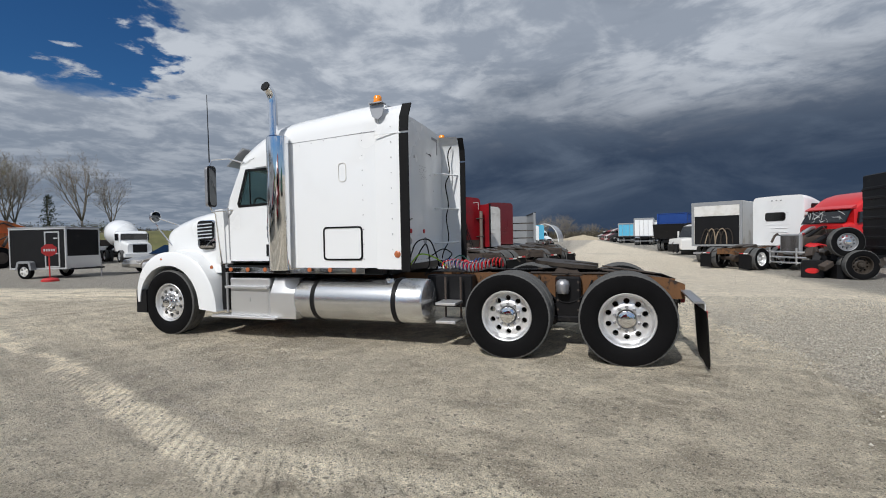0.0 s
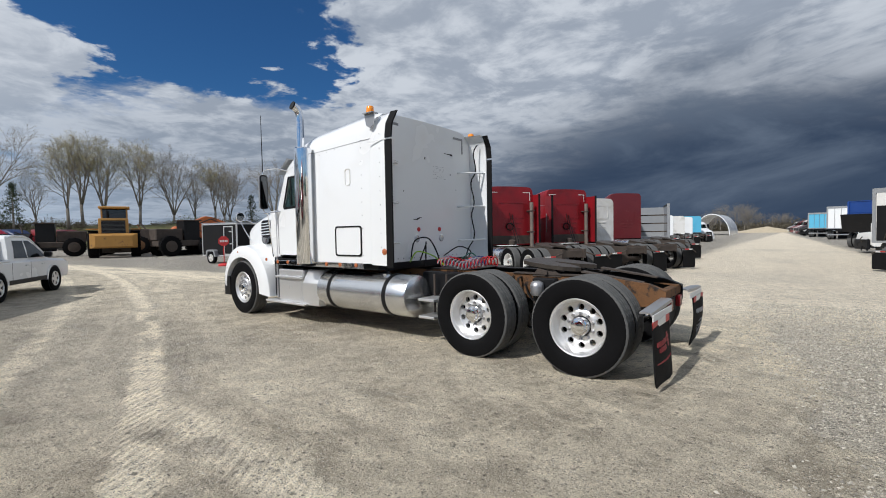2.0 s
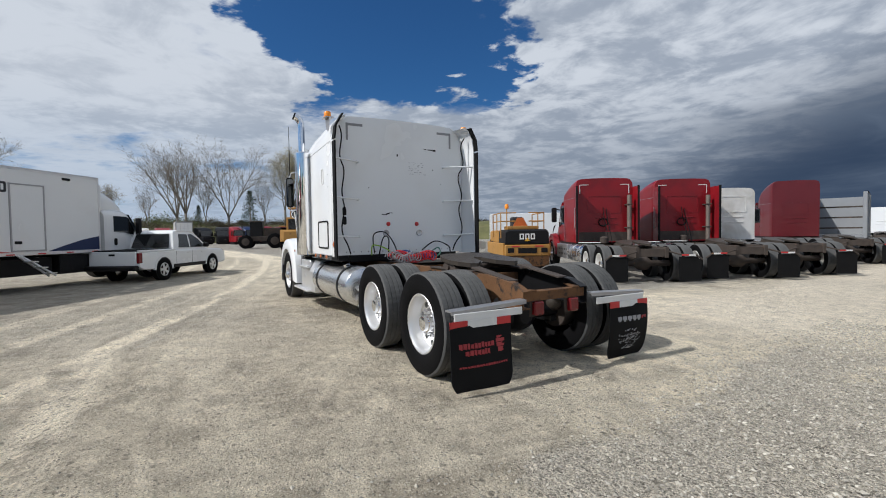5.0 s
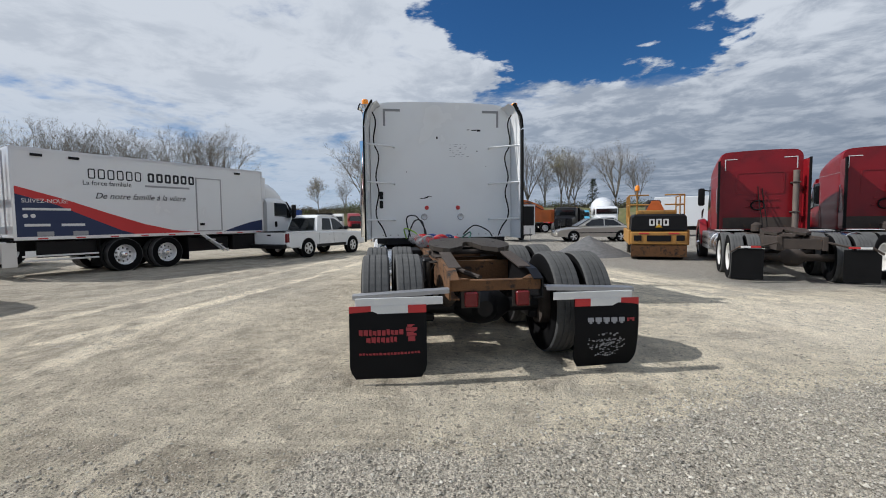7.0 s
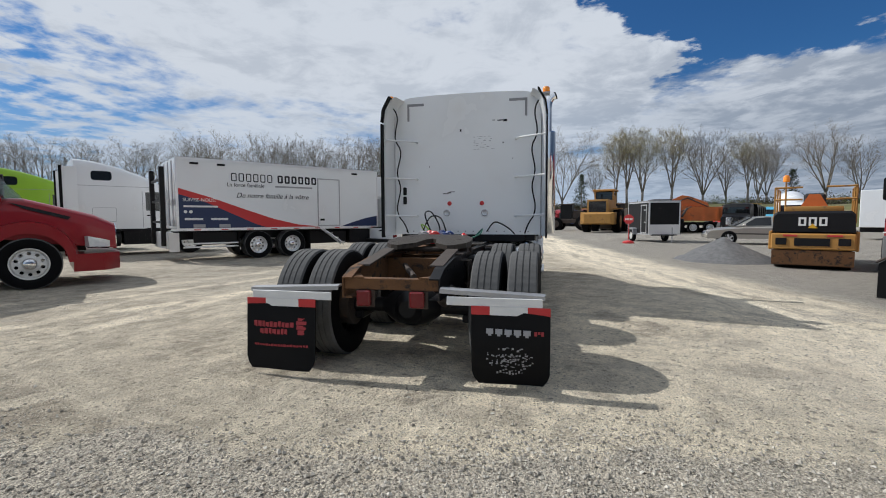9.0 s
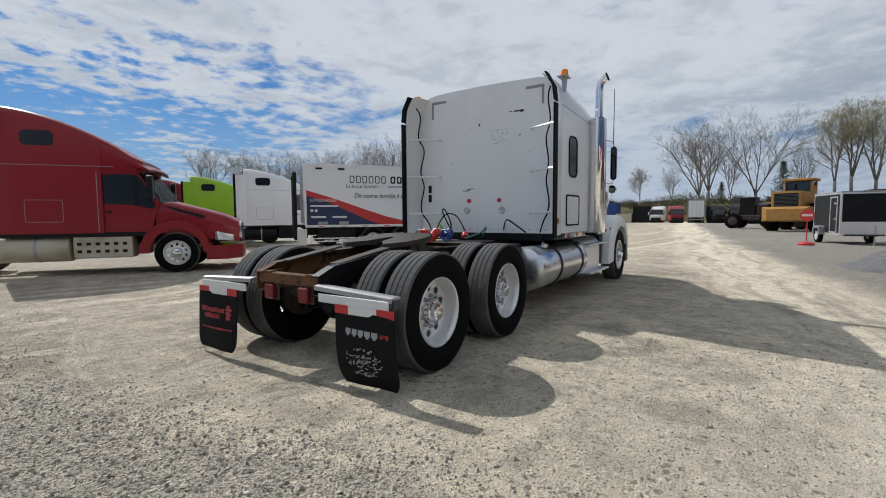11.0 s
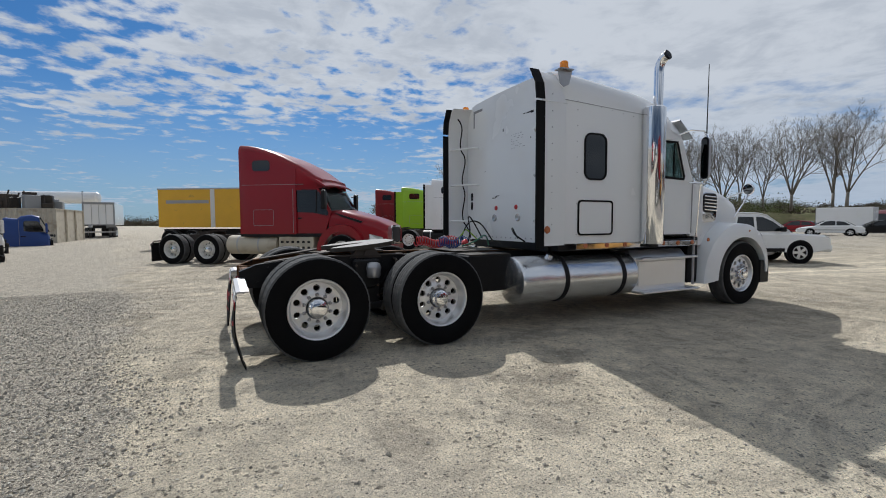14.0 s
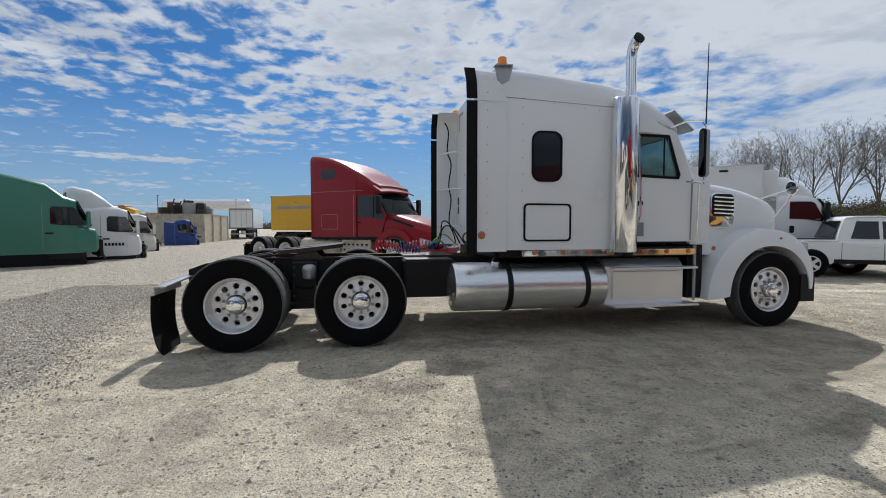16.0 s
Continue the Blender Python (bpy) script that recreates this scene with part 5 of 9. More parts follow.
        bm = prism(bmesh.new(), rounded(0.30, 0.24, 0.06, 4, 0.93 * s, 1.06), "x", 6.86, 6.965, 0.02)
        part("headlamp", bm, LENS, fender, "rectangular headlamp", 40)
        # lamps on the sill trim
        bm = B(2.62, 5.03, min(1.15 * s, 1.203 * s), max(1.15 * s, 1.203 * s), 1.02, 1.096, 0.004)
        sill = part("sill_trim", bm, CHROME, t, "chrome sill trim")
        for x in (2.78, 3.16, 3.50, 4.28, 4.60, 4.92):
            bm = lathe(bmesh.new(), [(0.034, 0), (0.032, 0.008), (0.015, 0.014)], (x, 1.203 * s, 1.068), (0, s, 0), 14)
            part("marker_lamp", bm, AMBER_OLD, sill, "", 40)
        # round hood mirror
        bm = lathe(bmesh.new(), [(0.10, 0), (0.105, 0.02), (0.09, 0.05), (0.03, 0.08)], (6.90, 0.84 * s, 1.95), (1, 0.1 * s, 0.1), 24)
        hm = part("hood_mirror", bm, CHROME, t, "round convex hood mirror", 40)
        bm = lathe(bmesh.new(), [(0.092, 0.0), (0.09, -0.006), (0.05, -0.016), (0.01, -0.02)], (6.90, 0.84 * s, 1.95), (1, 0.1 * s, 0.1), 24)
        part("mirror_glass", bm, MIRROR, hm, "dark convex mirror glass", 40)
        bm = tube(bmesh.new(), [(6.92, 0.84 * s, 1.86), (6.85, 0.80 * s, 1.7), (6.62, 0.78 * s, 1.45)], 0.012)
        part("mirror_arm", bm, CHROME, hm, "", 40)
        bm = tube(bmesh.new(), [(6.91, 0.83 * s, 1.94), (6.5, 0.74 * s, 1.80)], 0.012)
        part("mirror_arm", bm, CHROME, hm, "", 40)
    bm = bmesh.new()
    loft(bm, [[(4.79, 1.0, 2.66), (4.83, 0.5, 2.69), (4.84, 0.0, 2.70), (4.83, -0.5, 2.69), (4.79, -1.0, 2.66), (4.785, -1.0, 2.655), (4.825, 0, 2.69), (4.785, 1.0, 2.655)],
              [(5.08, 1.02, 2.0), (5.22, 0.5, 2.02), (5.26, 0.0, 2.03), (5.22, -0.5, 2.02), (5.08, -1.02, 2.0), (5.075, -1.02, 1.995), (5.25, 0, 2.02), (5.075, 1.02, 1.995)]])
    ws = part("windscreen", bm, GLASS, t, "clear wrapped windscreen")
    ws.visible_shadow = False
    loops = []
    for y in (-1.06, -0.7, 0, 0.7, 1.06):
        k = 0.06 * (1 - abs(y))
        loops.append([(4.77 + k, y, 2.93), (5.08 + k, y, 2.68), (5.075 + k, y, 2.662), (4.76 + k, y, 2.91)])
    part("sun_visor", loft(bmesh.new(), loops), STEEL, t, "drop sun visor over the windscreen", 40)
    # --- hood, grille, bumper
    st = [(5.08, 1.02, 2.0), (5.35, 1.0, 2.0), (5.7, 0.95, 1.975), (6.1, 0.88, 1.915), (6.45, 0.81, 1.835), (6.68, 0.76, 1.765), (6.76, 0.73, 1.73), (6.81, 0.69, 1.66)]
    bm = loft(bmesh.new(), [side_loop(x, w, 1.0, h, 0.20, 0.035) for x, w, h in st])
    hood = part("hood", bm, WHITE, t, "long sloping white hood", 35)
    bm = prism(bmesh.new(), rounded(1.06, 1.02, 0.12, 5, 0.0, 1.14), "x", 6.79, 6.86, 0.015)
    gr = part("grille", bm, CHROME, t, "upright chrome grille", 40)
    for k in range(14):
        bm = B(6.86, 6.87, -0.44 + k * 0.065, -0.40 + k * 0.065, 0.72, 1.6)
        part("grille_bar", bm, CHROME, gr)
    bm = loft(bmesh.new(), [[(x, y, 0.34) for x, y in ((6.72, 1.20), (6.95, 1.20), (7.10, 0.95), (7.14, 0.0), (7.10, -0.95), (6.95, -1.20), (6.72, -1.20))], [(x, y, 0.72) for x, y in ((6.72, 1.20), (6.95, 1.20), (7.10, 0.95), (7.14, 0.0), (7.10, -0.95), (6.95, -1.20), (6.72, -1.20))]])
    part("front_bumper", bm, BLACK, t, "black steel front bumper", 30)
    bm = B(5.2, 6.9, -0.5, 0.5, 0.55, 1.2)
    part("engine", bm, DARKRUST, t, "dark engine block under the hood")
    for s in (1, -1):
        # solid black block in place of the shaded gap behind the fender
        bm = B(5.03, 5.26, min(0.6 * s, 1.06 * s), max(0.6 * s, 1.06 * s), 0.42, 1.14, 0.01)
        part("step_well", bm, BLACK, t, "black block that puts shade in the gap behind the fender")
        bm = tube(bmesh.new(), [(5.10, 1.10 * s, 0.40), (5.10, 1.10 * s, 1.14)], 0.02)
        part("step_tube", bm, STEEL, t, "", 40)
    bm = cyl(bmesh.new(), (6.25, -0.9, 0.5), (6.25, 0.9, 0.5), 0.06)
    part("front_axle", bm, DARKRUST, t, "", 40)
    bm = B(2.4, 5.2, -1.1, 1.1, 1.0, 1.12, 0.01)
    part("sleeper_floor", bm, BLACK, t, "black underside of the cab")
    # one black block: the cab mount and the shaded gap round it
    bm = B(2.34, 2.75, -0.95, 0.95, 0.98, 1.12, 0.02)
    part("rear_cab_mount", bm, BLACK, t)
    # --- air lines behind the sleeper
    for mat, lab, p0, p1, turns in ((RED_BRIGHT, "red", (1.74, 0.46, 1.02), (0.92, 0.16, 1.03), 17), (BLUE, "blue", (1.82, 0.30, 1.02), (1.22, 0.02, 1.02), 12), (GREYTAPE, "grey", (1.66, 0.55, 1.02), (1.05, 0.34, 1.02), 12)):
        pts = []
        for i in range(turns * 10 + 1):
            a = 2 * math.pi * i / 10
            f = i / (turns * 10)
            c = Vector(p0).lerp(Vector(p1), f)
            pts.append(c + Vector((0.0, 0.062 * math.cos(a), 0.066 + 0.062 * math.sin(a) + 0.03 * math.sin(f * 9))))
        part("coiled_air_line", tube(bmesh.new(), pts, 0.0085, 5), mat, t, "%s coiled air hose" % lab, 60)
    for mat, path in ((BLACK, [(2.25, 0.55, 1.12), (2.1, 0.62, 1.42), (1.95, 0.48, 1.46), (1.9, 0.34, 1.25), (1.85, 0.32, 1.06)]),
                      (BLACK, [(2.28, 0.3, 1.1), (2.1, 0.36, 1.36), (1.98, 0.5, 1.38), (1.9, 0.6, 1.15), (1.95, 0.58, 1.04)]),
                      (LIME, [(2.2, 0.62, 1.1), (2.02, 0.66, 1.26), (1.85, 0.5, 1.2), (1.7, 0.42, 1.06)]),
                      (BLACK, [(2.3, -0.35, 1.15), (2.1, -0.5, 1.3), (2.0, -0.7, 1.22), (2.1, -0.8, 1.12)]),
                      (GREEN, [(1.9, -0.2, 1.06), (1.75, -0.35, 1.2), (1.6, -0.32, 1.12), (1.5, -0.15, 1.05)])):
        q = []
        for i in range(len(path) - 1):
            a, b = Vector(path[i]), Vector(path[i + 1])
            pa = Vector(path[max(i - 1, 0)])
            pb = Vector(path[min(i + 2, len(path) - 1)])
            q += bezier(a, a + (b - pa) / 6, b - (pb - a) / 6, b, 6)[:-1]
        q.append(Vector(path[-1]))
        part("air_hose", tube(bmesh.new(), q, 0.011, 6), mat, t, "loose looped hose", 60)
    bm = lathe(bmesh.new(), [(0.03, 0), (0.05, 0.01), (0.05, 0.05), (0.02, 0.09)], (1.55, -0.12, 1.06), (0.3, 0.2, 0.6), 14)
    part("gladhand", bm, RED_BRIGHT, t, "red hose coupling", 40)
    return t


build_truck()


# ---- other vehicles of the yard ----
def ground_pose(x, y, deg):
    return pose(x, y, 0, 0, 0, deg)


def profile_body(bm, stations, k=0.22):
    """Skin through cross-sections (x, half width, bottom, top)."""
    return loft(bm, [side_loop(x, w, zb, h, min(k, (h - zb) * 0.45)) for x, w, zb, h in stations])


def chassis(t, x0, x1, mat=None, z=0.97):
    mat = mat or DARKRUST
    for s in (1, -1):
        bm = B(x0, x1, min(0.34 * s, 0.43 * s), max(0.34 * s, 0.43 * s), z - 0.28, z, 0.006)
        part("frame_rail", bm, mat, t)
    for x in (x0 + 0.05, 0.0):
        part("crossmember", B(x - 0.03, x + 0.05, -0.34, 0.34, z - 0.25, z - 0.04, 0.005), mat, t)


def flaps(t, x, mat=None):
    for s in (1, -1):
        bm = prism(bmesh.new(), [(0.66 * s, 0.08), (1.24 * s, 0.08), (1.24 * s, 0.62), (1.12 * s, 0.72), (0.66 * s, 0.72)], "x", x, x + 0.015)
        part("mudflap", bm, BLACK_RUBBER, t, "black mud flap")
        bm = tube(bmesh.new(), [(x + 0.05, 0.42 * s, 0.86), (x, 0.7 * s, 0.78), (x, 1.1 * s, 0.76), (x, 1.27 * s, 0.64)], 0.022, 6)
        hang = part("flap_hanger", bm, mat or DARKRUST, t, "", 40)
        part("tape_strip", B(x - 0.03, x - 0.022, min(0.72 * s, 0.9 * s), max(0.72 * s, 0.9 * s), 0.745, 0.785), REDTAPE, hang)
        part("tape_strip", B(x - 0.03, x - 0.022, min(0.9 * s, 1.08 * s), max(0.9 * s, 1.08 * s), 0.74, 0.78), WHITETAPE, hang)


def fifth_wheel(t):
    bm = bmesh.new()
    for s in (1, -1):
        half = [(0.44, 0.0), (0.44, 0.22 * s), (0.2, 0.44 * s), (-0.28, 0.43 * s), (-0.55, 0.26 * s), (-0.28, 0.11 * s), (0.1, 0.0)]
        loft(bm, [[(x, y, 1.09 + 0.12 * x) for x, y in half], [(x, y, 1.04 + 0.12 * x) for x, y in half]])
    part("fifth_wheel", bm, GREASE, t, "greasy fifth-wheel plate")
    for s in (1, -1):
        part("fifth_wheel_bracket", B(-0.2, 0.24, min(0.34 * s, 0.43 * s), max(0.34 * s, 0.43 * s), 0.97, 1.05), DARKRUST, t)


def running_gear(t, front=5.6, rim=None, fine=False, duals=(-0.66, 0.66), r=0.51, ends=-1.3):
    for x in duals:
        for y in (1.22, -1.22):
            wheel(t, x, y, True, r, rim, fine)
        part("axle", lathe(bmesh.new(), [(0.08, -0.75), (0.08, -0.25), (0.19, -0.1), (0.19, 0.1), (0.08, 0.25), (0.08, 0.75)], (x, 0, 0.5), (0, 1, 0), 12), DARKRUST, t, "", 40)
    if front is not None:
        for y in (1.2, -1.2):
            wheel(t, front, y, False, r, rim, fine)


def tractor(name, label, paint, m, rear=1.75, top=3.85, front_top=2.85, nose=6.8, front=5.6, rim=None, extender=0.0, back_stack=False, chassis_mat=None, tank_mat=None, group="", fine=False, window=True, hood=True, rear_tape=False, trim=None, sleeper_round=0.22, w=1.2):
    """A road tractor with an aerodynamic sleeper, facing +x, its tandem at the origin."""
    t = thing(name, label, "truck", m, group)
    chassis(t, -1.35, nose - 0.5, chassis_mat)
    running_gear(t, front, rim, fine)
    fifth_wheel(t)
    flaps(t, -1.42)
    cab = front - 1.55
    q_ = w / 1.2
    # sleeper and roof run in one sweep down to the windscreen
    def roof(x):
        u = (x - rear) / (cab + 0.62 - rear)
        return top - (top - front_top) * max(0.0, min(1.0, u)) ** 1.75
    xs = [rear, rear + 0.06, rear + 0.3, rear + 0.6, rear + 0.9, rear + 1.2, rear + 1.5, rear + 1.8, rear + 2.1, cab + 0.05]
    xs = sorted(x for x in set(xs) if x <= cab + 0.05)
    st = [(x, w - (0.02 if x == rear else 0), 1.02, roof(x)) for x in xs]
    body = part("sleeper", profile_body(bmesh.new(), st, sleeper_round), paint, t, "", 30)
    st = [(cab + 0.05, w - 0.02, 2.42, roof(cab + 0.05)), (cab + 0.35, w - 0.06, 2.42, roof(cab + 0.35)), (cab + 0.62, w - 0.12, 2.46, roof(cab + 0.62) - 0.02), (cab + 0.86, w - 0.22, 2.50, front_top - 0.14)]
    part("cab_roof", profile_body(bmesh.new(), st, 0.2), paint, t, "", 30)
    for s in (1, -1):
        out = [(cab, 1.02), (cab + 1.0, 1.02), (cab + 1.22, 1.75), (cab + 0.80, 2.46), (cab, 2.46)]
        inn = [(cab + 0.12, 1.72), (cab + 0.98, 1.70), (cab + 1.02, 1.76), (cab + 0.70, 2.36), (cab + 0.12, 2.36)]
        door = part("cab_door", ring_prism(bmesh.new(), out, inn, "y", (w - 0.05) * s, (w - 0.10) * s), paint, t)
        pane = [(cab - 0.02, 1.80), (cab + 0.03, 1.72), (cab + 0.62, 1.70), (cab + 1.08, 1.60), (cab + 1.13, 1.68), (cab + 0.86, 2.32), (cab + 0.74, 2.43), (cab + 0.04, 2.45), (cab - 0.02, 2.36)]
        part("door_glass", prism(bmesh.new(), pane, "y", (w - 0.10) * s, (w - 0.044) * s), DARKGLASS, door)
        part("quarter_post", prism(bmesh.new(), [(cab + 0.70, 1.70), (cab + 0.74, 1.70), (cab + 0.76, 2.42), (cab + 0.72, 2.43)], "y", (w - 0.06) * s, (w - 0.036) * s), BLACK, door)
        part("door_seam", prism(bmesh.new(), [(cab - 0.06, 1.06), (cab - 0.045, 1.06), (cab - 0.045, 2.46), (cab - 0.06, 2.46)], "y", (w - 0.06) * s, (w + 0.002) * s), GREYTAPE, body)
        part("roof_seam", prism(bmesh.new(), [(rear + 0.1, 2.60), (cab + 0.3, 2.60), (cab + 0.3, 2.612), (rear + 0.1, 2.612)], "y", (w - 0.06) * s, (w + 0.0015) * s), GREYTAPE, body)
        if window:
            part("side_hatch", ring_prism(bmesh.new(), rounded(0.72, 0.52, 0.05, 3, rear + 0.85, 1.55), rounded(0.70, 0.50, 0.04, 3, rear + 0.85, 1.55), "y", (w - 0.01) * s, (w + 0.003) * s), GREYTAPE, body, "thin outline of a luggage hatch")
        part("door_handle", B(cab + 0.08, cab + 0.22, min((w - 0.05) * s, (w - 0.03) * s), max((w - 0.05) * s, (w - 0.03) * s), 1.5, 1.55, 0.008), BLACK, door)
        if window:
            zc = min(roof(rear + 0.6) - 0.52, 3.22)
            part("sleeper_window", prism(bmesh.new(), rounded(0.62, 0.34, 0.10, 4, rear + 0.80, zc), "y", (w - 0.004) * s, (w + 0.006) * s), DARKGLASS, body)
        bm = prism(bmesh.new(), rounded(0.2, 0.6, 0.06, 4, (w + 0.17) * s, 2.1), "x", cab + 1.02, cab + 1.14, 0.02)
        mir = part("side_mirror", bm, BLACK, t, "", 40)
        part("mirror_arm", tube(bmesh.new(), [(cab + 1.0, (w - 0.06) * s, 2.3), (cab + 1.08, (w + 0.15) * s, 2.34)], 0.02, 6), BLACK, mir)
        # tank, step and skirt
        tk = lathe(bmesh.new(), [(0.2, 0), (0.30, 0.03), (0.31, 0.06), (0.31, 1.78), (0.30, 1.82), (0.2, 1.85)], (1.35, 0.88 * s, 0.66), (1, 0, 0), 28)
        tank = part("fuel_tank", tk, tank_mat or TANK, t, "", 30)
        for x in (1.75, 2.5):
            part("tank_strap", lathe(bmesh.new(), [(0.314, 0), (0.32, 0.004), (0.32, 0.05), (0.314, 0.054)], (x, 0.88 * s, 0.66), (1, 0, 0), 28, cap=False), STEEL, tank)
        stp = part("step_box", B(3.26, max(cab + 0.6, 3.9), min(0.6 * s, 1.16 * s), max(0.6 * s, 1.16 * s), 0.42, 0.95, 0.02), tank_mat or STEEL, t, "perforated aluminium step box")
        for i in range(6):
            for j in range(2):
                x = 3.34 + i * (max(cab + 0.6, 3.9) - 3.45) / 5.5
                part("step_slot", B(x, x + 0.09, min(1.16 * s, 1.168 * s), max(1.16 * s, 1.168 * s), 0.55 + 0.18 * j, 0.62 + 0.18 * j), BLACK, stp)
        part("sill", B(rear, cab + 1.0, min((w - 0.1) * s, (w - 0.02) * s), max((w - 0.1) * s, (w - 0.02) * s), 0.93, 1.04, 0.01), trim or BLACK, t)
        if extender:
            bm = bmesh.new()
            loft(bm, [[(rear + 0.1, w * s, 1.05), (rear + 0.1, w * s, top - 0.3), (rear + 0.1, (w - 0.03) * s, top - 0.3), (rear + 0.1, (w - 0.03) * s, 1.05)], [(rear - extender, (w + 0.05) * s, 1.05), (rear - extender, (w + 0.05) * s, top - 0.3), (rear - extender, (w + 0.02) * s, top - 0.3), (rear - extender, (w + 0.02) * s, 1.05)]])
            ext = part("side_extender", bm, paint, t, "side fairing behind the sleeper")
            part("edge_strip", B(rear - extender - 0.06, rear - extender + 0.03, min((w + 0.02) * s, (w + 0.07) * s), max((w + 0.02) * s, (w + 0.07) * s), 1.05, top - 0.28), BLACK_RUBBER, ext)
    ws = bmesh.new()
    loft(ws, [[(cab + 0.84, 0.98, front_top - 0.38), (cab + 0.90, 0, front_top - 0.34), (cab + 0.84, -0.98, front_top - 0.38), (cab + 0.80, -0.98, front_top - 0.38), (cab + 0.86, 0, front_top - 0.34), (cab + 0.80, 0.98, front_top - 0.38)],
              [(cab + 1.26, 1.08, 1.76), (cab + 1.48, 0, 1.82), (cab + 1.26, -1.08, 1.76), (cab + 1.22, -1.08, 1.76), (cab + 1.44, 0, 1.82), (cab + 1.22, 1.08, 1.76)]])
    for v in ws.verts:
        v.co.y *= q_
    part("windscreen", ws, GLASS, t, "raked windscreen")
    brow = bmesh.new()
    loft(brow, [[(cab + 0.70, y, front_top - 0.16 + 0.05 * k), (cab + 1.02 + 0.10 * k, y, front_top - 0.36 + 0.05 * k), (cab + 1.02 + 0.10 * k, y, front_top - 0.40 + 0.05 * k), (cab + 0.70, y, front_top - 0.28)] for y, k in ((-1.12 * q_, 0), (-0.7 * q_, 0.7), (0, 1), (0.7 * q_, 0.7), (1.12 * q_, 0))])
    part("roof_brow", brow, paint, t, "brow over the windscreen", 40)
    part("dashboard", B(cab + 0.1, cab + 1.2, -1.02 * q_, 1.02 * q_, 1.05, 1.72), SEAT, t)
    part("headliner", B(cab, cab + 0.1, -1.08 * q_, 1.08 * q_, 1.0, 2.5), SEAT, t)
    if hood:
        st = [(cab + 1.1, 1.12, 0.95, 1.80), (cab + 1.5, 1.10, 0.95, 1.78), (nose - 0.9, 1.06, 0.85, 1.62), (nose - 0.35, 0.98, 0.80, 1.46), (nose, 0.84, 0.75, 1.28)]
        st[0] = (cab + 1.12, 1.12, 1.0, 1.79)
        st = [(a, b * q_, c, d) for a, b, c, d in st]
        hd = part("hood", profile_body(bmesh.new(), st, 0.28), paint, t, "", 35)
        part("grille", prism(bmesh.new(), rounded(0.95, 0.5, 0.12, 4, 0, 1.0), "x", nose - 0.03, nose + 0.03, 0.01), BLACK, hd, "dark grille", 40)
        part("grille_surround", ring_prism(bmesh.new(), rounded(1.03, 0.58, 0.14, 4, 0, 1.0), rounded(0.93, 0.48, 0.11, 4, 0, 1.0), "x", nose - 0.02, nose + 0.045), CHROME, hd, "bright surround", 40)
        part("bumper", loft(bmesh.new(), [[(x, y, z) for x, y in ((nose - 0.75, 1.2), (nose - 0.25, 1.19), (nose + 0.06, 0.8), (nose + 0.1, 0), (nose + 0.06, -0.8), (nose - 0.25, -1.19), (nose - 0.75, -1.2))] for z in (0.3, 0.66)]), paint, t, "", 40)
        for s in (1, -1):
            loops = []
            for a in range(0, 181, 15):
                c, q = math.cos(radians(a)), math.sin(radians(a))
                ro, ri = 0.72 + (0.1 if a > 90 else 0.1 * math.sin(radians(a))), 0.60
                loops.append([(front + c * ri, 1.2 * s, 0.5 + q * ri), (front + c * ro, 1.2 * s, 0.5 + q * ro), (front + c * (ro + 0.04), 1.0 * s, 0.5 + q * (ro + 0.04)), (front + c * ri, 0.8 * s, 0.5 + q * ri)])
            part("front_fender", loft(bmesh.new(), loops), paint, t, "", 40)
            bm = loft(bmesh.new(), [[(nose - 0.5, 1.13 * s, 1.02), (nose - 0.12, 0.98 * s, 0.92), (nose - 0.12, 0.98 * s, 0.78), (nose - 0.48, 1.15 * s, 0.8)], [(nose - 0.55, 1.05 * s, 1.02), (nose - 0.2, 0.9 * s, 0.92), (nose - 0.2, 0.9 * s, 0.78), (nose - 0.55, 1.05 * s, 0.8)]])
            part("headlamp", bm, LENS, t, "swept headlamp")
            bm = loft(bmesh.new(), [[(cab + 1.3, 1.09 * s, 1.70), (nose - 0.75, 1.06 * s, 1.42), (nose - 0.8, 1.075 * s, 1.36), (cab + 1.5, 1.115 * s, 1.58)], [(cab + 1.3, 1.06 * s, 1.70), (nose - 0.75, 1.03 * s, 1.42), (nose - 0.8, 1.05 * s, 1.36), (cab + 1.5, 1.08 * s, 1.58)]])
            part("hood_vent", bm, BLACK, hd)
    # rear wall: panel lines, lamp bar, handles
    part("back_panel", ring_prism(bmesh.new(), rounded(1.15, 0.62, 0.05, 3, 0.0, 2.35), rounded(1.09, 0.56, 0.04, 3, 0.0, 2.35), "x", rear - 0.012, rear + 0.02), paint, body)
    part("back_rib", B(rear - 0.02, rear + 0.02, -0.45, 0.3, 1.86, 1.90, 0.005), paint, body)
    part("back_rib", B(rear - 0.02, rear + 0.02, -0.45, 0.35, 1.66, 1.69, 0.005), paint, body)
    if rear_tape:
        for s in (1, -1):
            bm = B(rear - 0.008, rear + 0.02, min(0.55 * s, 0.86 * s), max(0.55 * s, 0.86 * s), top - 0.22, top - 0.20)
            box(bm, rear - 0.008, rear + 0.02, min(0.84 * s, 0.86 * s), max(0.84 * s, 0.86 * s), top - 0.52, top - 0.22)
            part("conspicuity_tape", bm, WHITETAPE, body)
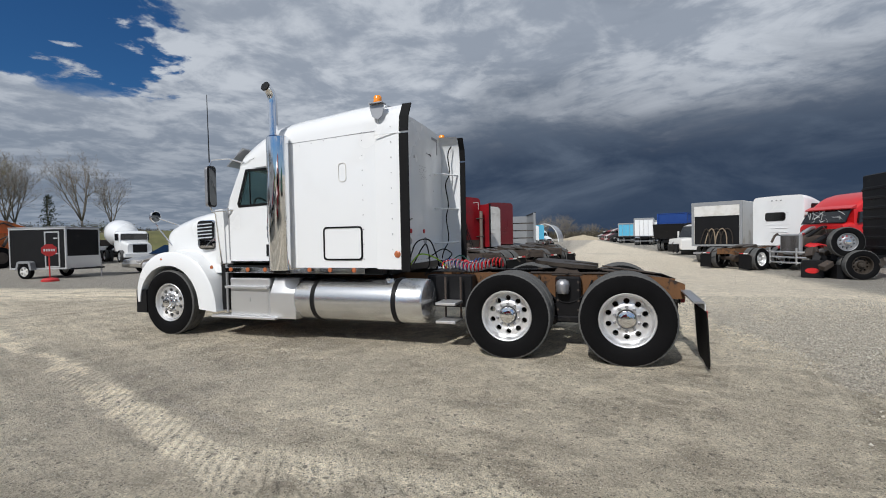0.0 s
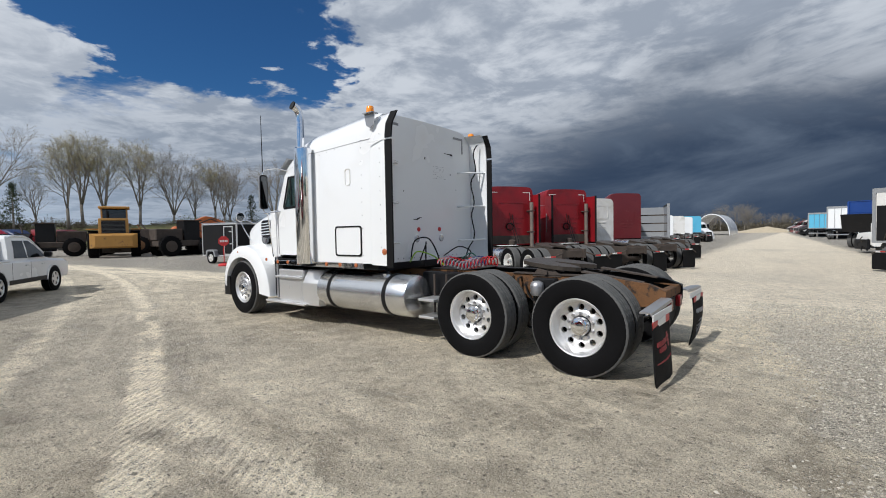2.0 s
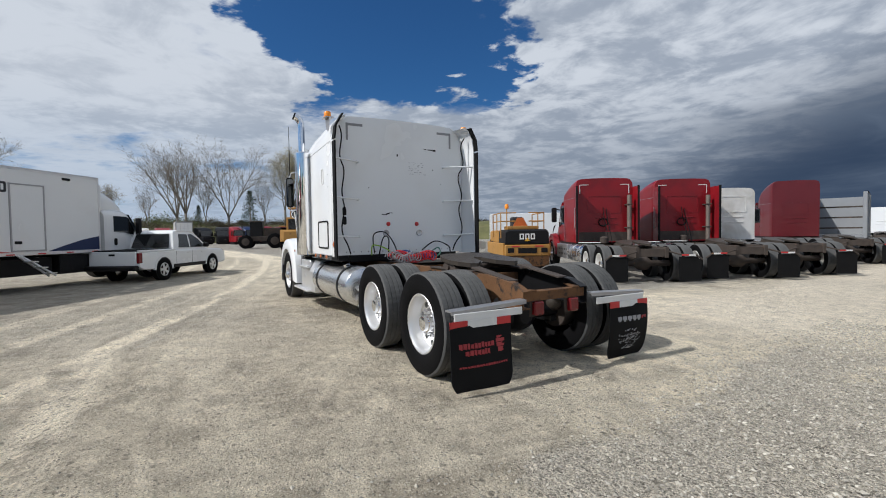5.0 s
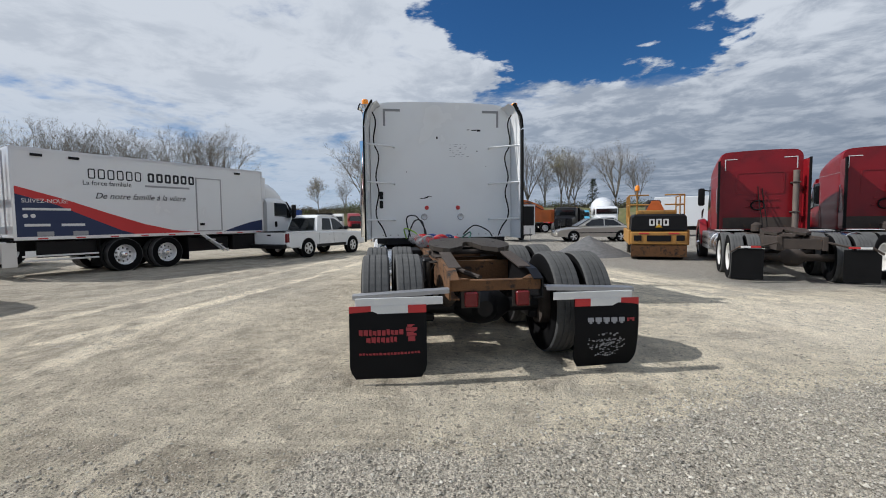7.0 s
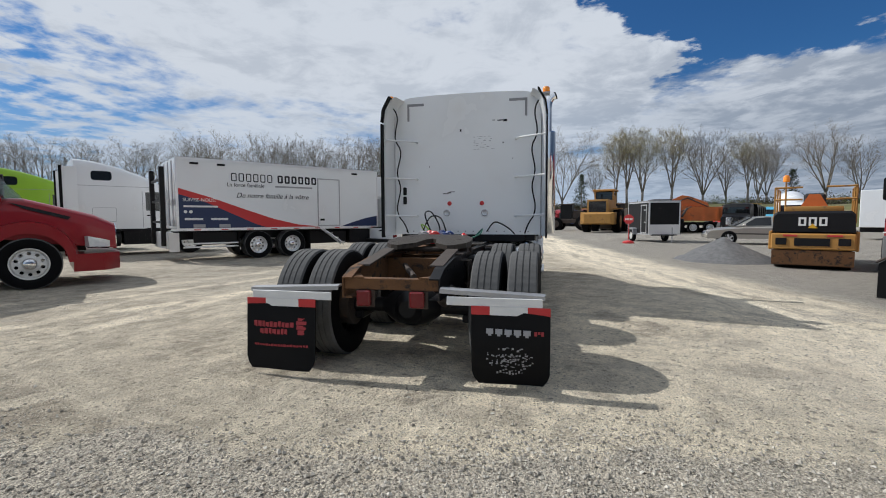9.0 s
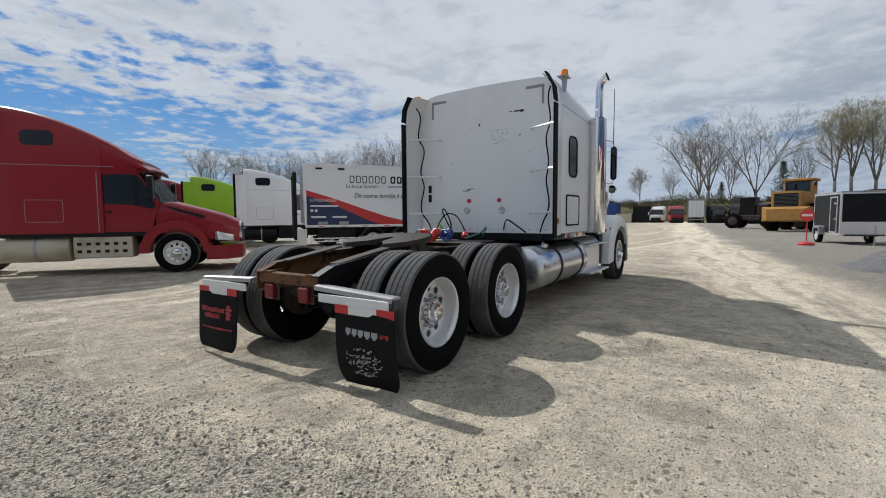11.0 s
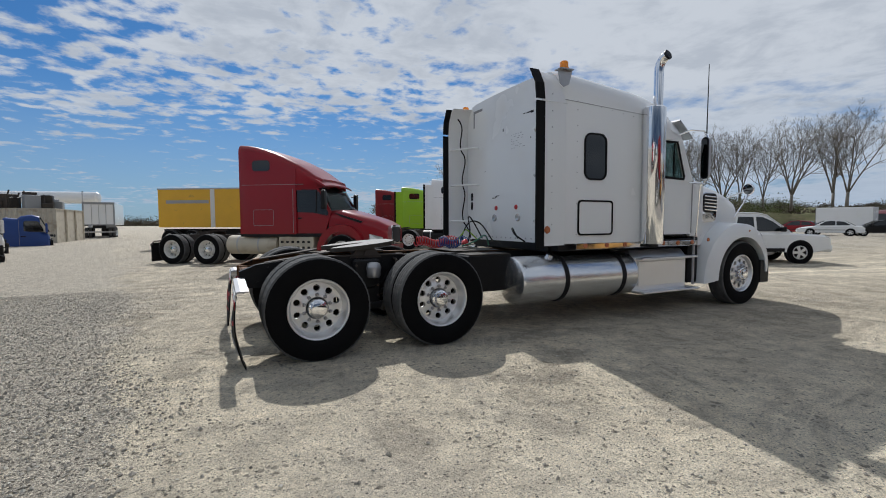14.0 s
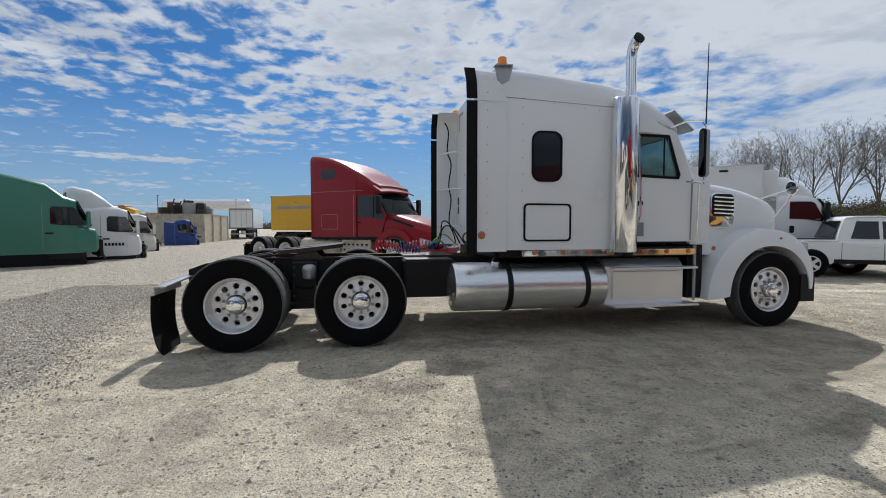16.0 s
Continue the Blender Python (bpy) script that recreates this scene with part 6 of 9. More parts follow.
    if back_stack:
        bm = tube(bmesh.new(), [(rear - 0.25, -0.78, 0.95), (rear - 0.25, -0.78, 2.65)], 0.075, 14)
        stack = part("exhaust_pipe", bm, OLD_PIPE, t, "upright dull exhaust stack behind the sleeper", 40)
        for z in (1.5, 2.3):
            part("stack_clamp", B(rear - 0.34, rear, -0.87, -0.69, z, z + 0.04, 0.01), DARKRUST, stack)
        # air and power lines looped on the back wall
        loop = [(rear - 0.05, 0.05 + 0.16 * math.cos(a), 1.72 + 0.13 * math.sin(a)) for a in [k * math.pi / 7 for k in range(14)]]
        part("coiled_hose", tube(bmesh.new(), loop + loop[:1], 0.02, 6), BLACK_RUBBER, t, "black hose looped on a hook", 40)
        for y, z in ((0.05, 2.25), (-0.06, 2.2)):
            part("air_line", tube(bmesh.new(), bezier((rear - 0.03, y, z), (rear - 0.10, y, z - 0.5), (rear - 0.30, y - 0.1, 1.35), (rear - 0.45, y - 0.05, 1.02), 8), 0.014, 6), BLACK_RUBBER, t, "", 40)
        for y in (-0.45, 0.45):
            part("quarter_fender", B(0.95, 1.45, min(y * 1.4, y * 2.7), max(y * 1.4, y * 2.7), 1.045, 1.06, 0.004), WHITE_OLD, t, "pale fender over the tyres")
        part("lower_grime_panel", B(rear - 0.006, rear + 0.02, -w + 0.12, w - 0.12, 1.06, 1.38), DARKRUST, t, "dirt-dark panel at the foot of the sleeper")
        bm = tube(bmesh.new(), [(rear - 0.02, 1.02, 1.5), (rear - 0.12, 1.06, 1.55), (rear - 0.12, 1.06, 2.2), (rear - 0.02, 1.02, 2.25)], 0.016, 6)
        part("grab_bar", bm, STEEL, t, "", 40)
        part("air_cleaner", lathe(bmesh.new(), [(0.12, 0), (0.14, 0.02), (0.14, 0.2), (0.05, 0.26)], (rear - 0.3, 0.1, 0.98), (0, 0, 1), 16), DARKRUST, t, "", 40)
    return t


def box_truck():
    """The refrigerated box truck with the red and navy swoosh."""
    t = thing("box_truck", "white refrigerated box truck with red and navy swoosh graphics", "truck", ground_pose(7.88, 10.98, -36.7) @ Matrix.Scale(0.957, 4))
    # local: x forward from the rear of the box, y left; the right side faces the yard at y = -1.27
    L, W, zb, zt = 7.7, 1.27, 1.10, 3.46
    body = part("cargo_box", B(0, L, -W, W, zb, zt, 0.02), WHITE, t, "white smooth-sided cargo box")
    for s in (1, -1):
        y = -W
        part("corner_post", B(-0.01 if s < 0 else L - 0.03, 0.05 if s < 0 else L + 0.01, y - 0.012, y + 0.02, zb, zt), ALU, body)
    part("top_rail", B(0.0, L, -W - 0.01, -W + 0.03, zt - 0.05, zt + 0.015), ALU, body)
    part("bottom_rail", B(0.0, L, -W - 0.016, -W + 0.03, zb - 0.06, zb + 0.02), ALU, body)
    ys = -W
    def film(poly, d, mat, name):
        part(name, prism(bmesh.new(), poly, "y", ys - d, ys - d + 0.003), mat, body)
    film([(0.06, zb + 0.03), (4.3, zb + 0.03), (3.3, zb + 0.16), (2.3, zb + 0.42), (1.4, zb + 0.74), (0.06, zb + 1.16)], 0.004, NAVY, "navy_swoosh")
    film([(5.0, zb + 0.03), (4.1, zb + 0.12), (3.2, zb + 0.33), (2.2, zb + 0.66), (1.1, zb + 1.05), (0.06, zb + 1.36), (0.06, zb + 1.16), (0.9, zb + 0.90), (1.8, zb + 0.48), (2.5, zb + 0.16), (2.9, zb + 0.03)][::-1], 0.007, REDFILM, "red_swoosh")
    film([(5.95, zb + 0.03), (L - 0.04, zb + 0.03), (L - 0.04, zb + 0.46), (7.1, zb + 0.36), (6.5, zb + 0.20)], 0.004, NAVY, "navy_swoosh")
    # big two-word company mark as plain letter blocks: thin ones, then heavy ones
    bm = bmesh.new()
    rng = random.Random(2)
    x = 1.71
    for k in range(13):
        if k == 6:
            x += 0.13
            continue
        wd, st = (0.185, 0.034) if k < 6 else (0.20, 0.062)
        part("letter_block", ring_prism(bmesh.new(), rounded(wd, 0.29, 0.05, 4, x + wd / 2, 2.905), rounded(wd - 2 * st, 0.29 - 2 * st, 0.02, 4, x + wd / 2, 2.905), "y", ys - 0.004, ys + 0.001), INK, body)
        x += wd + 0.066
    bm.free()

    def words(text, x, z, size, mat, shear=0.0):
        cu = bpy.data.curves.new("lettering", "FONT")
        cu.body, cu.size, cu.extrude, cu.shear = text, size, 0.001, shear
        ob = bpy.data.objects.new("lettering", cu)
        scene.collection.objects.link(ob)
        dg = bpy.context.evaluated_depsgraph_get()
        me = bpy.data.meshes.new_from_object(ob.evaluated_get(dg))
        bpy.data.objects.remove(ob)
        me.materials.clear()
        me.materials.append(mat)
        o = new("lettering", me)
        o.parent = body
        o.matrix_basis = Matrix.Translation((x, ys - 0.010, z)) @ Matrix.Rotation(radians(90), 4, "X")
        tagged(o, "printed words", kind="stuff")

    words("La force familiale", 1.56, 2.575, 0.19, INK)
    part("writing_bar", B(3.25, 4.7, ys - 0.004, ys, 2.60, 2.66), INKGREY, body)
    words("De notre famille à la vôtre", 1.85, 2.19, 0.25, INK, 0.35)
    words("SUIVEZ-NOUS!", 0.18, 2.03, 0.155, WHITETAPE)
    part("writing_bar", B(0.20, 1.25, ys - 0.010, ys, 1.83, 1.89), WHITETAPE, body)
    for x in (0.25, 0.41):
        part("round_icon", lathe(bmesh.new(), [(0.055, 0), (0.055, 0.006)], (x, ys - 0.004, 1.68), (0, -1, 0), 16), WHITETAPE, body)
    for x in (0.22, 1.02):
        part("white_plate", B(x, x + 0.55, ys - 0.009, ys, 1.40, 1.47), WHITETAPE, body)
        part("side_vent", B(x + 0.25, x + 0.62, ys - 0.02, ys, 1.14, 1.26, 0.01), INKGREY, body)
    for x in (0.42, 1.26, 6.45):
        part("marker_lamp", B(x, x + 0.26, ys - 0.03, ys, zt - 0.2, zt - 0.13, 0.008), BLACK, body)
    # side door with its frame, fold-down stairs below
    out, inn = [(4.92, zb + 0.05), (5.89, zb + 0.05), (5.89, 3.03), (4.92, 3.03)], [(4.96, zb + 0.09), (5.85, zb + 0.09), (5.85, 2.99), (4.96, 2.99)]
    fr = part("side_door", ring_prism(bmesh.new(), out, inn, "y", ys - 0.022, ys + 0.01), STEEL, body, "side door in an aluminium frame")
    part("door_leaf", prism(bmesh.new(), inn, "y", ys - 0.012, ys + 0.005), WHITE, fr)
    part("door_latch", B(5.02, 5.20, ys - 0.03, ys - 0.012, 1.36, 1.44), BLACK, fr)
    for s in (0.0, 0.75):
        part("folding_stairs", tube(bmesh.new(), [(5.05 + s * 0.1, ys - 0.02, zb - 0.05), (5.85 + s * 0.1, ys - 0.10 - s * 0.2, 0.42)], 0.03, 6), ALU, t)
    for k in range(3):
        part("stair_tread", B(5.22 + k * 0.26, 5.40 + k * 0.26, ys - 0.3, ys - 0.02, 0.85 - 0.18 * k, 0.88 - 0.18 * k), ALU, t)
    # conspicuity tape, underside, tail lift
    for k in range(18):
        part("reflector_strip", B(0.05 + k * 0.43, 0.27 + k * 0.43, ys - 0.022, ys - 0.015, zb - 0.045, zb - 0.01), REDTAPE if k % 2 else WHITETAPE, body)
    part("underframe", B(0.1, L - 0.1, -0.5, 0.5, 0.72, 1.0), BLACK, t)
    part("side_box", B(6.4, 7.6, -1.15, -0.5, 0.42, 1.0, 0.02), BLACK, t, "black under-body box")
    part("side_skirt", B(0.5, 1.9, -1.1, -1.04, 0.55, 0.98, 0.01), BLACK, t)
    for z in (0.46, 0.58):
        part("guard_rail", B(0.15, 1.9, -1.24, -1.20, z, z + 0.05, 0.008), ALU, t, "bright side guard rail")
    part("tail_panel", B(-0.25, 0.05, -1.22, -1.18, 0.35, 0.98), WHITE_OLD, t)
    # added black block that darkens the shaded space under the cargo box
    part("spare_carrier", B(4.7, 6.3, -1.0, 1.0, 0.45, 0.95, 0.02), BLACK, t, "black block that stands for the shade under the box")
    for y in (-0.95, -0.35, 0.35, 0.95):
        part("door_bar", cyl(bmesh.new(), (-0.05, y, zb + 0.1), (-0.05, y, zt - 0.1), 0.02, seg=8), STEEL, body)
    for y in (-0.95, 0.95):
        part("lift_mast", B(-0.42, -0.28, y - 0.09, y + 0.09, 0.55, 3.15, 0.01), BLACK, t, "black tail-lift mast")
    for z in (1.3, 2.0, 2.7):
        part("lift_cross_bar", B(-0.38, -0.32, -0.9, 0.9, z, z + 0.08), BLACK, t)
    part("lift_platform", B(-0.30, -0.1, -1.1, 1.1, 0.45, 1.0, 0.01), ALU, t, "folded tail-lift platform")
    for x in (2.62, 3.90):
        for y in (1.22, -1.22):
            wheel(t, x, y, True, 0.51)
        part("axle", cyl(bmesh.new(), (x, -1, 0.5), (x, 1, 0.5), 0.1, seg=10), BLACK, t)
    part("wheel_flap", B(4.58, 4.60, -1.25, -0.65, 0.2, 1.0), BLACK_RUBBER, t)
    part("wheel_flap", B(1.92, 1.94, -1.25, -0.65, 0.2, 1.0), BLACK_RUBBER, t)
    # cab: conventional white day cab in front of the box
    st = [(8.1, 1.05, 0.95, 2.40), (8.2, 1.08, 0.95, 2.46), (8.6, 1.08, 0.95, 2.47), (8.95, 1.08, 0.95, 2.44), (9.15, 1.04, 0.95, 2.36), (9.28, 1.0, 0.95, 2.24)]
    cab = part("cab", profile_body(bmesh.new(), st), WHITE, t, "", 30)
    st = [(8.0, 0.82, 2.3, 3.02), (8.12, 0.90, 2.3, 3.10), (8.4, 0.92, 2.3, 3.06), (8.75, 0.90, 2.3, 2.86), (9.0, 0.84, 2.3, 2.62), (9.12, 0.74, 2.3, 2.48)]
    part("roof_fairing", profile_body(bmesh.new(), st, 0.3), WHITE, cab, "white rounded roof fairing", 35)
    for y in (-0.6, -0.2, 0.2, 0.6):
        part("roof_lamp", B(9.16, 9.22, y - 0.05, y + 0.05, 2.37, 2.42, 0.01), AMBER_OLD, cab)
    for s in (1, -1):
        part("door_glass", prism(bmesh.new(), [(8.45, 1.70), (8.9, 1.68), (9.30, 1.60), (9.34, 1.68), (9.10, 2.18), (9.0, 2.24), (8.45, 2.25)], "y", min(1.04 * s, 1.095 * s), max(1.04 * s, 1.095 * s)), DARKGLASS, t)
        part("door_handle_recess", prism(bmesh.new(), rounded(0.13, 0.24, 0.05, 4, 8.52, 1.36), "y", min(1.07 * s, 1.09 * s), max(1.07 * s, 1.09 * s)), BLACK, t)
        part("side_mirror", B(9.3, 9.42, min(1.15 * s, 1.35 * s), max(1.15 * s, 1.35 * s), 1.6, 2.2, 0.03), BLACK, t)
        wheel(t, 9.95, 1.2 * s, False, 0.51)
    part("windscreen", loft(bmesh.new(), [[(9.26, 0.95, 2.33), (9.26, -0.95, 2.33), (9.18, -0.95, 2.33), (9.18, 0.95, 2.33)], [(9.66, 1.0, 1.70), (9.66, -1.0, 1.70), (9.56, -1.0, 1.70), (9.56, 1.0, 1.70)]]), DARKGLASS, t)
    st = [(9.2, 1.06, 0.8, 1.70), (9.6, 1.04, 0.8, 1.70), (10.1, 1.0, 0.75, 1.60), (10.5, 0.94, 0.72, 1.45), (10.75, 0.84, 0.7, 1.25)]
    part("hood", profile_body(bmesh.new(), st), WHITE, t, "", 35)
    part("front_bumper", B(10.6, 10.95, -1.15, 1.15, 0.35, 0.7, 0.04), BLACK, t)
    part("reefer_unit", B(L, L + 0.45, -0.95, 0.95, 2.4, 3.3, 0.08, 2), WHITE, t, "cooling unit on the box front", 40)
    part("roof_fairing", profile_body(bmesh.new(), [(8.1, 0.80, 2.40, 2.66), (8.3, 0.88, 2.40, 2.76), (8.6, 0.88, 2.40, 2.74), (8.85, 0.82, 2.40, 2.64), (9.0, 0.7, 2.38, 2.50)]), WHITE, t, "rounded white roof fairing", 35)
    for k in range(5):
        part("roof_lamp", B(9.02, 9.10, -0.72 + 0.34 * k, -0.64 + 0.34 * k, 2.42, 2.47, 0.01), AMBER, t)
    part("chassis_rail", B(7.8, 10.6, -0.45, 0.45, 0.65, 0.95), BLACK, t)


def small_wheel(t, x, y, r=0.37, w=0.25, mat=None):
    s = 1 if y > 0 else -1
    rim = piece("wheel", shared("car_rim_%s" % (mat or ALU).name, car_rim, mat or ALU), t, x, y, r - 0.008, 0 if s > 0 else 180)
    piece("tyre", shared("car_tyre_%.2f" % r, lambda: tyre_mesh(r, w, 0.215, 32, False), TYRE), rim, 0, -w / 2 + 0.012)


def car_rim():
    """Five-spoke wheel."""
    bm = bmesh.new()
    lathe(bm, [(0.19, -0.16), (0.222, -0.02), (0.222, 0.0), (0.205, 0.004), (0.195, -0.02)], (0, 0, 0), (0, 1, 0), 24, cap=False)
    for i in range(5):
        a = 2 * math.pi * i / 5
        c, q = math.cos(a), math.sin(a)
        pts = [(0.03, 0.035), (0.2, 0.045), (0.2, -0.045), (0.03, -0.035)]
        lo = [[(c * r - q * d, y, q * r + c * d) for r, d in pts] for y in (-0.03, -0.005)]
        loft(bm, lo)
    lathe(bm, [(0.06, -0.04), (0.06, 0.0), (0.03, 0.006)], (0, 0, 0), (0, 1, 0), 12)
    lathe(bm, [(0.2, -0.1), (0.02, -0.1)], (0, 0, 0), (0, 1, 0), 16, cap=False)
    return bm


def pickup():
    t = thing("pickup_truck", "white crew-cab pickup with a tonneau cover, parked facing away", "car", ground_pose(13.4, 4.62, -33))
    # origin under the rear axle on the centre line
    w = 0.86
    lower = [(-1.12, 0.50), (-1.10, 0.98), (0.62, 1.0), (0.62, 1.0), (2.55, 0.99), (3.55, 0.93), (3.72, 0.80), (3.74, 0.45), (3.3, 0.36), (-0.9, 0.40)]
    loops = []
    for y, k in ((-w, 0.06), (-w + 0.05, 0.0), (w - 0.05, 0.0), (w, 0.06)):
        loops.append([(x, y, z - (k if z > 0.9 else -k * 0.5)) for x, z in lower])
    body = part("body", loft(bmesh.new(), loops), WHITE, t, "white pickup body", 30)
    for s in (1, -1):
        for x in (0.0, 2.82):
            loops = []
            for a in range(0, 181, 15):
                c, q = math.cos(radians(a)), math.sin(radians(a))
                loops.append([(x + c * 0.40, (w + 0.02) * s, 0.37 + q * 0.40), (x + c * 0.46, (w + 0.02) * s, 0.37 + q * 0.46), (x + c * 0.46, (w - 0.05) * s, 0.37 + q * 0.46), (x + c * 0.40, (w - 0.05) * s, 0.37 + q * 0.40)])
            part("wheel_arch", loft(bmesh.new(), loops), WHITE, body, "", 40)
            part("arch_liner", lathe(bmesh.new(), [(0.40, 0), (0.40, 0.012)], (x, (w + 0.006) * s, 0.37), (0, -s, 0), 24), BLACK, body)
            small_wheel(t, x, (w + 0.03) * s, 0.37)
        part("door_seam", B(1.55, 1.562, min(w * s, (w + 0.002) * s), max(w * s, (w + 0.002) * s), 0.5, 0.95), BLACK, body)
        part("door_seam", B(0.66, 0.672, min(w * s, (w + 0.002) * s), max(w * s, (w + 0.002) * s), 0.5, 0.95), BLACK, body)
        for x in (1.35, 2.2):
            part("door_handle", B(x - 0.09, x + 0.07, min(w * s, (w + 0.03) * s), max(w * s, (w + 0.03) * s), 0.84, 0.875, 0.008), WHITE, body)
        part("sill", B(0.5, 2.4, min((w - 0.04) * s, (w + 0.01) * s), max((w - 0.04) * s, (w + 0.01) * s), 0.38, 0.50, 0.01), BLACK, body)
        part("tail_lamp", B(-1.13, -0.98, min((w - 0.09) * s, (w + 0.005) * s), max((w - 0.09) * s, (w + 0.005) * s), 0.62, 0.95, 0.015), REDLENS, body, "tall red tail lamp")
        part("side_mirror", B(2.18, 2.32, min((w + 0.02) * s, (w + 0.2) * s), max((w + 0.02) * s, (w + 0.2) * s), 1.04, 1.2, 0.03), BLACK, t)
        part("headlamp", B(3.5, 3.7, min((w - 0.25) * s, (w - 0.02) * s), max((w - 0.25) * s, (w - 0.02) * s), 0.72, 0.88, 0.02), LENS, body)
    # cabin
    def ring(zo, x0, x1, hw):
        return [(x0, -hw, zo), (x1, -hw, zo), (x1 + 0.04, 0, zo), (x1, hw, zo), (x0, hw, zo), (x0 - 0.02, 0, zo)]
    cab = part("cabin", loft(bmesh.new(), [ring(0.97, 0.55, 2.62, 0.82), ring(1.30, 0.64, 2.24, 0.77), ring(1.58, 0.74, 1.90, 0.69), ring(1.65, 0.84, 1.74, 0.64), ring(1.675, 1.0, 1.58, 0.52)]), WHITE, t, "", 30)
    for s in (1, -1):
        for poly in ([(0.86, 1.06), (1.46, 1.05), (1.46, 1.52), (1.0, 1.53)], [(1.54, 1.05), (2.42, 1.05), (2.05, 1.36), (1.74, 1.52), (1.54, 1.52)]):
            f = [(x, (0.842 - (z - 0.97) * 0.215) * s, z) for x, z in poly]
            g = [(x, (0.78 - (z - 0.97) * 0.215) * s, z) for x, z in poly]
            part("side_glass", loft(bmesh.new(), [f, g]), DARKGLASS, cab)
        part("roof_rail", tube(bmesh.new(), [(0.80, 0.70 * s, 1.60), (1.0, 0.68 * s, 1.645), (1.6, 0.68 * s, 1.645), (1.86, 0.70 * s, 1.58), (2.5, 0.82 * s, 1.06)], 0.022, 6), WHITE, cab)
    part("rear_glass", loft(bmesh.new(), [[(0.50, -0.66, 1.06), (0.50, 0.66, 1.06), (0.68, 0.58, 1.54), (0.68, -0.58, 1.54)], [(0.55, -0.66, 1.06), (0.55, 0.66, 1.06), (0.73, 0.58, 1.54), (0.73, -0.58, 1.54)]]), DARKGLASS, cab)
    part("windscreen", loft(bmesh.new(), [[(2.66, -0.74, 1.02), (2.66, 0.74, 1.02), (1.86, 0.62, 1.58), (1.86, -0.62, 1.58)], [(2.62, -0.74, 1.0), (2.62, 0.74, 1.0), (1.82, 0.62, 1.56), (1.82, -0.62, 1.56)]]), DARKGLASS, cab)
    part("tonneau_cover", B(-1.08, 0.55, -0.78, 0.78, 1.0, 1.03, 0.01), BLACK_RUBBER, t, "black cover over the bed")
    part("bed_rail", B(-1.1, 0.6, 0.76, 0.86, 0.97, 1.03, 0.015), WHITE, t)
    part("bed_rail", B(-1.1, 0.6, -0.86, -0.76, 0.97, 1.03, 0.015), WHITE, t)
    tg = part("tailgate", B(-1.15, -1.10, -0.76, 0.76, 0.52, 0.99, 0.015), WHITE, t)
    part("tailgate_handle", B(-1.165, -1.15, -0.10, 0.10, 0.86, 0.92, 0.005), BLACK, tg)
    part("rear_bumper", B(-1.32, -1.08, -0.84, 0.84, 0.40, 0.56, 0.04), BLACK, t, "dark step bumper")
    part("front_bumper", B(3.6, 3.84, -0.82, 0.82, 0.38, 0.62, 0.05), WHITE, t)


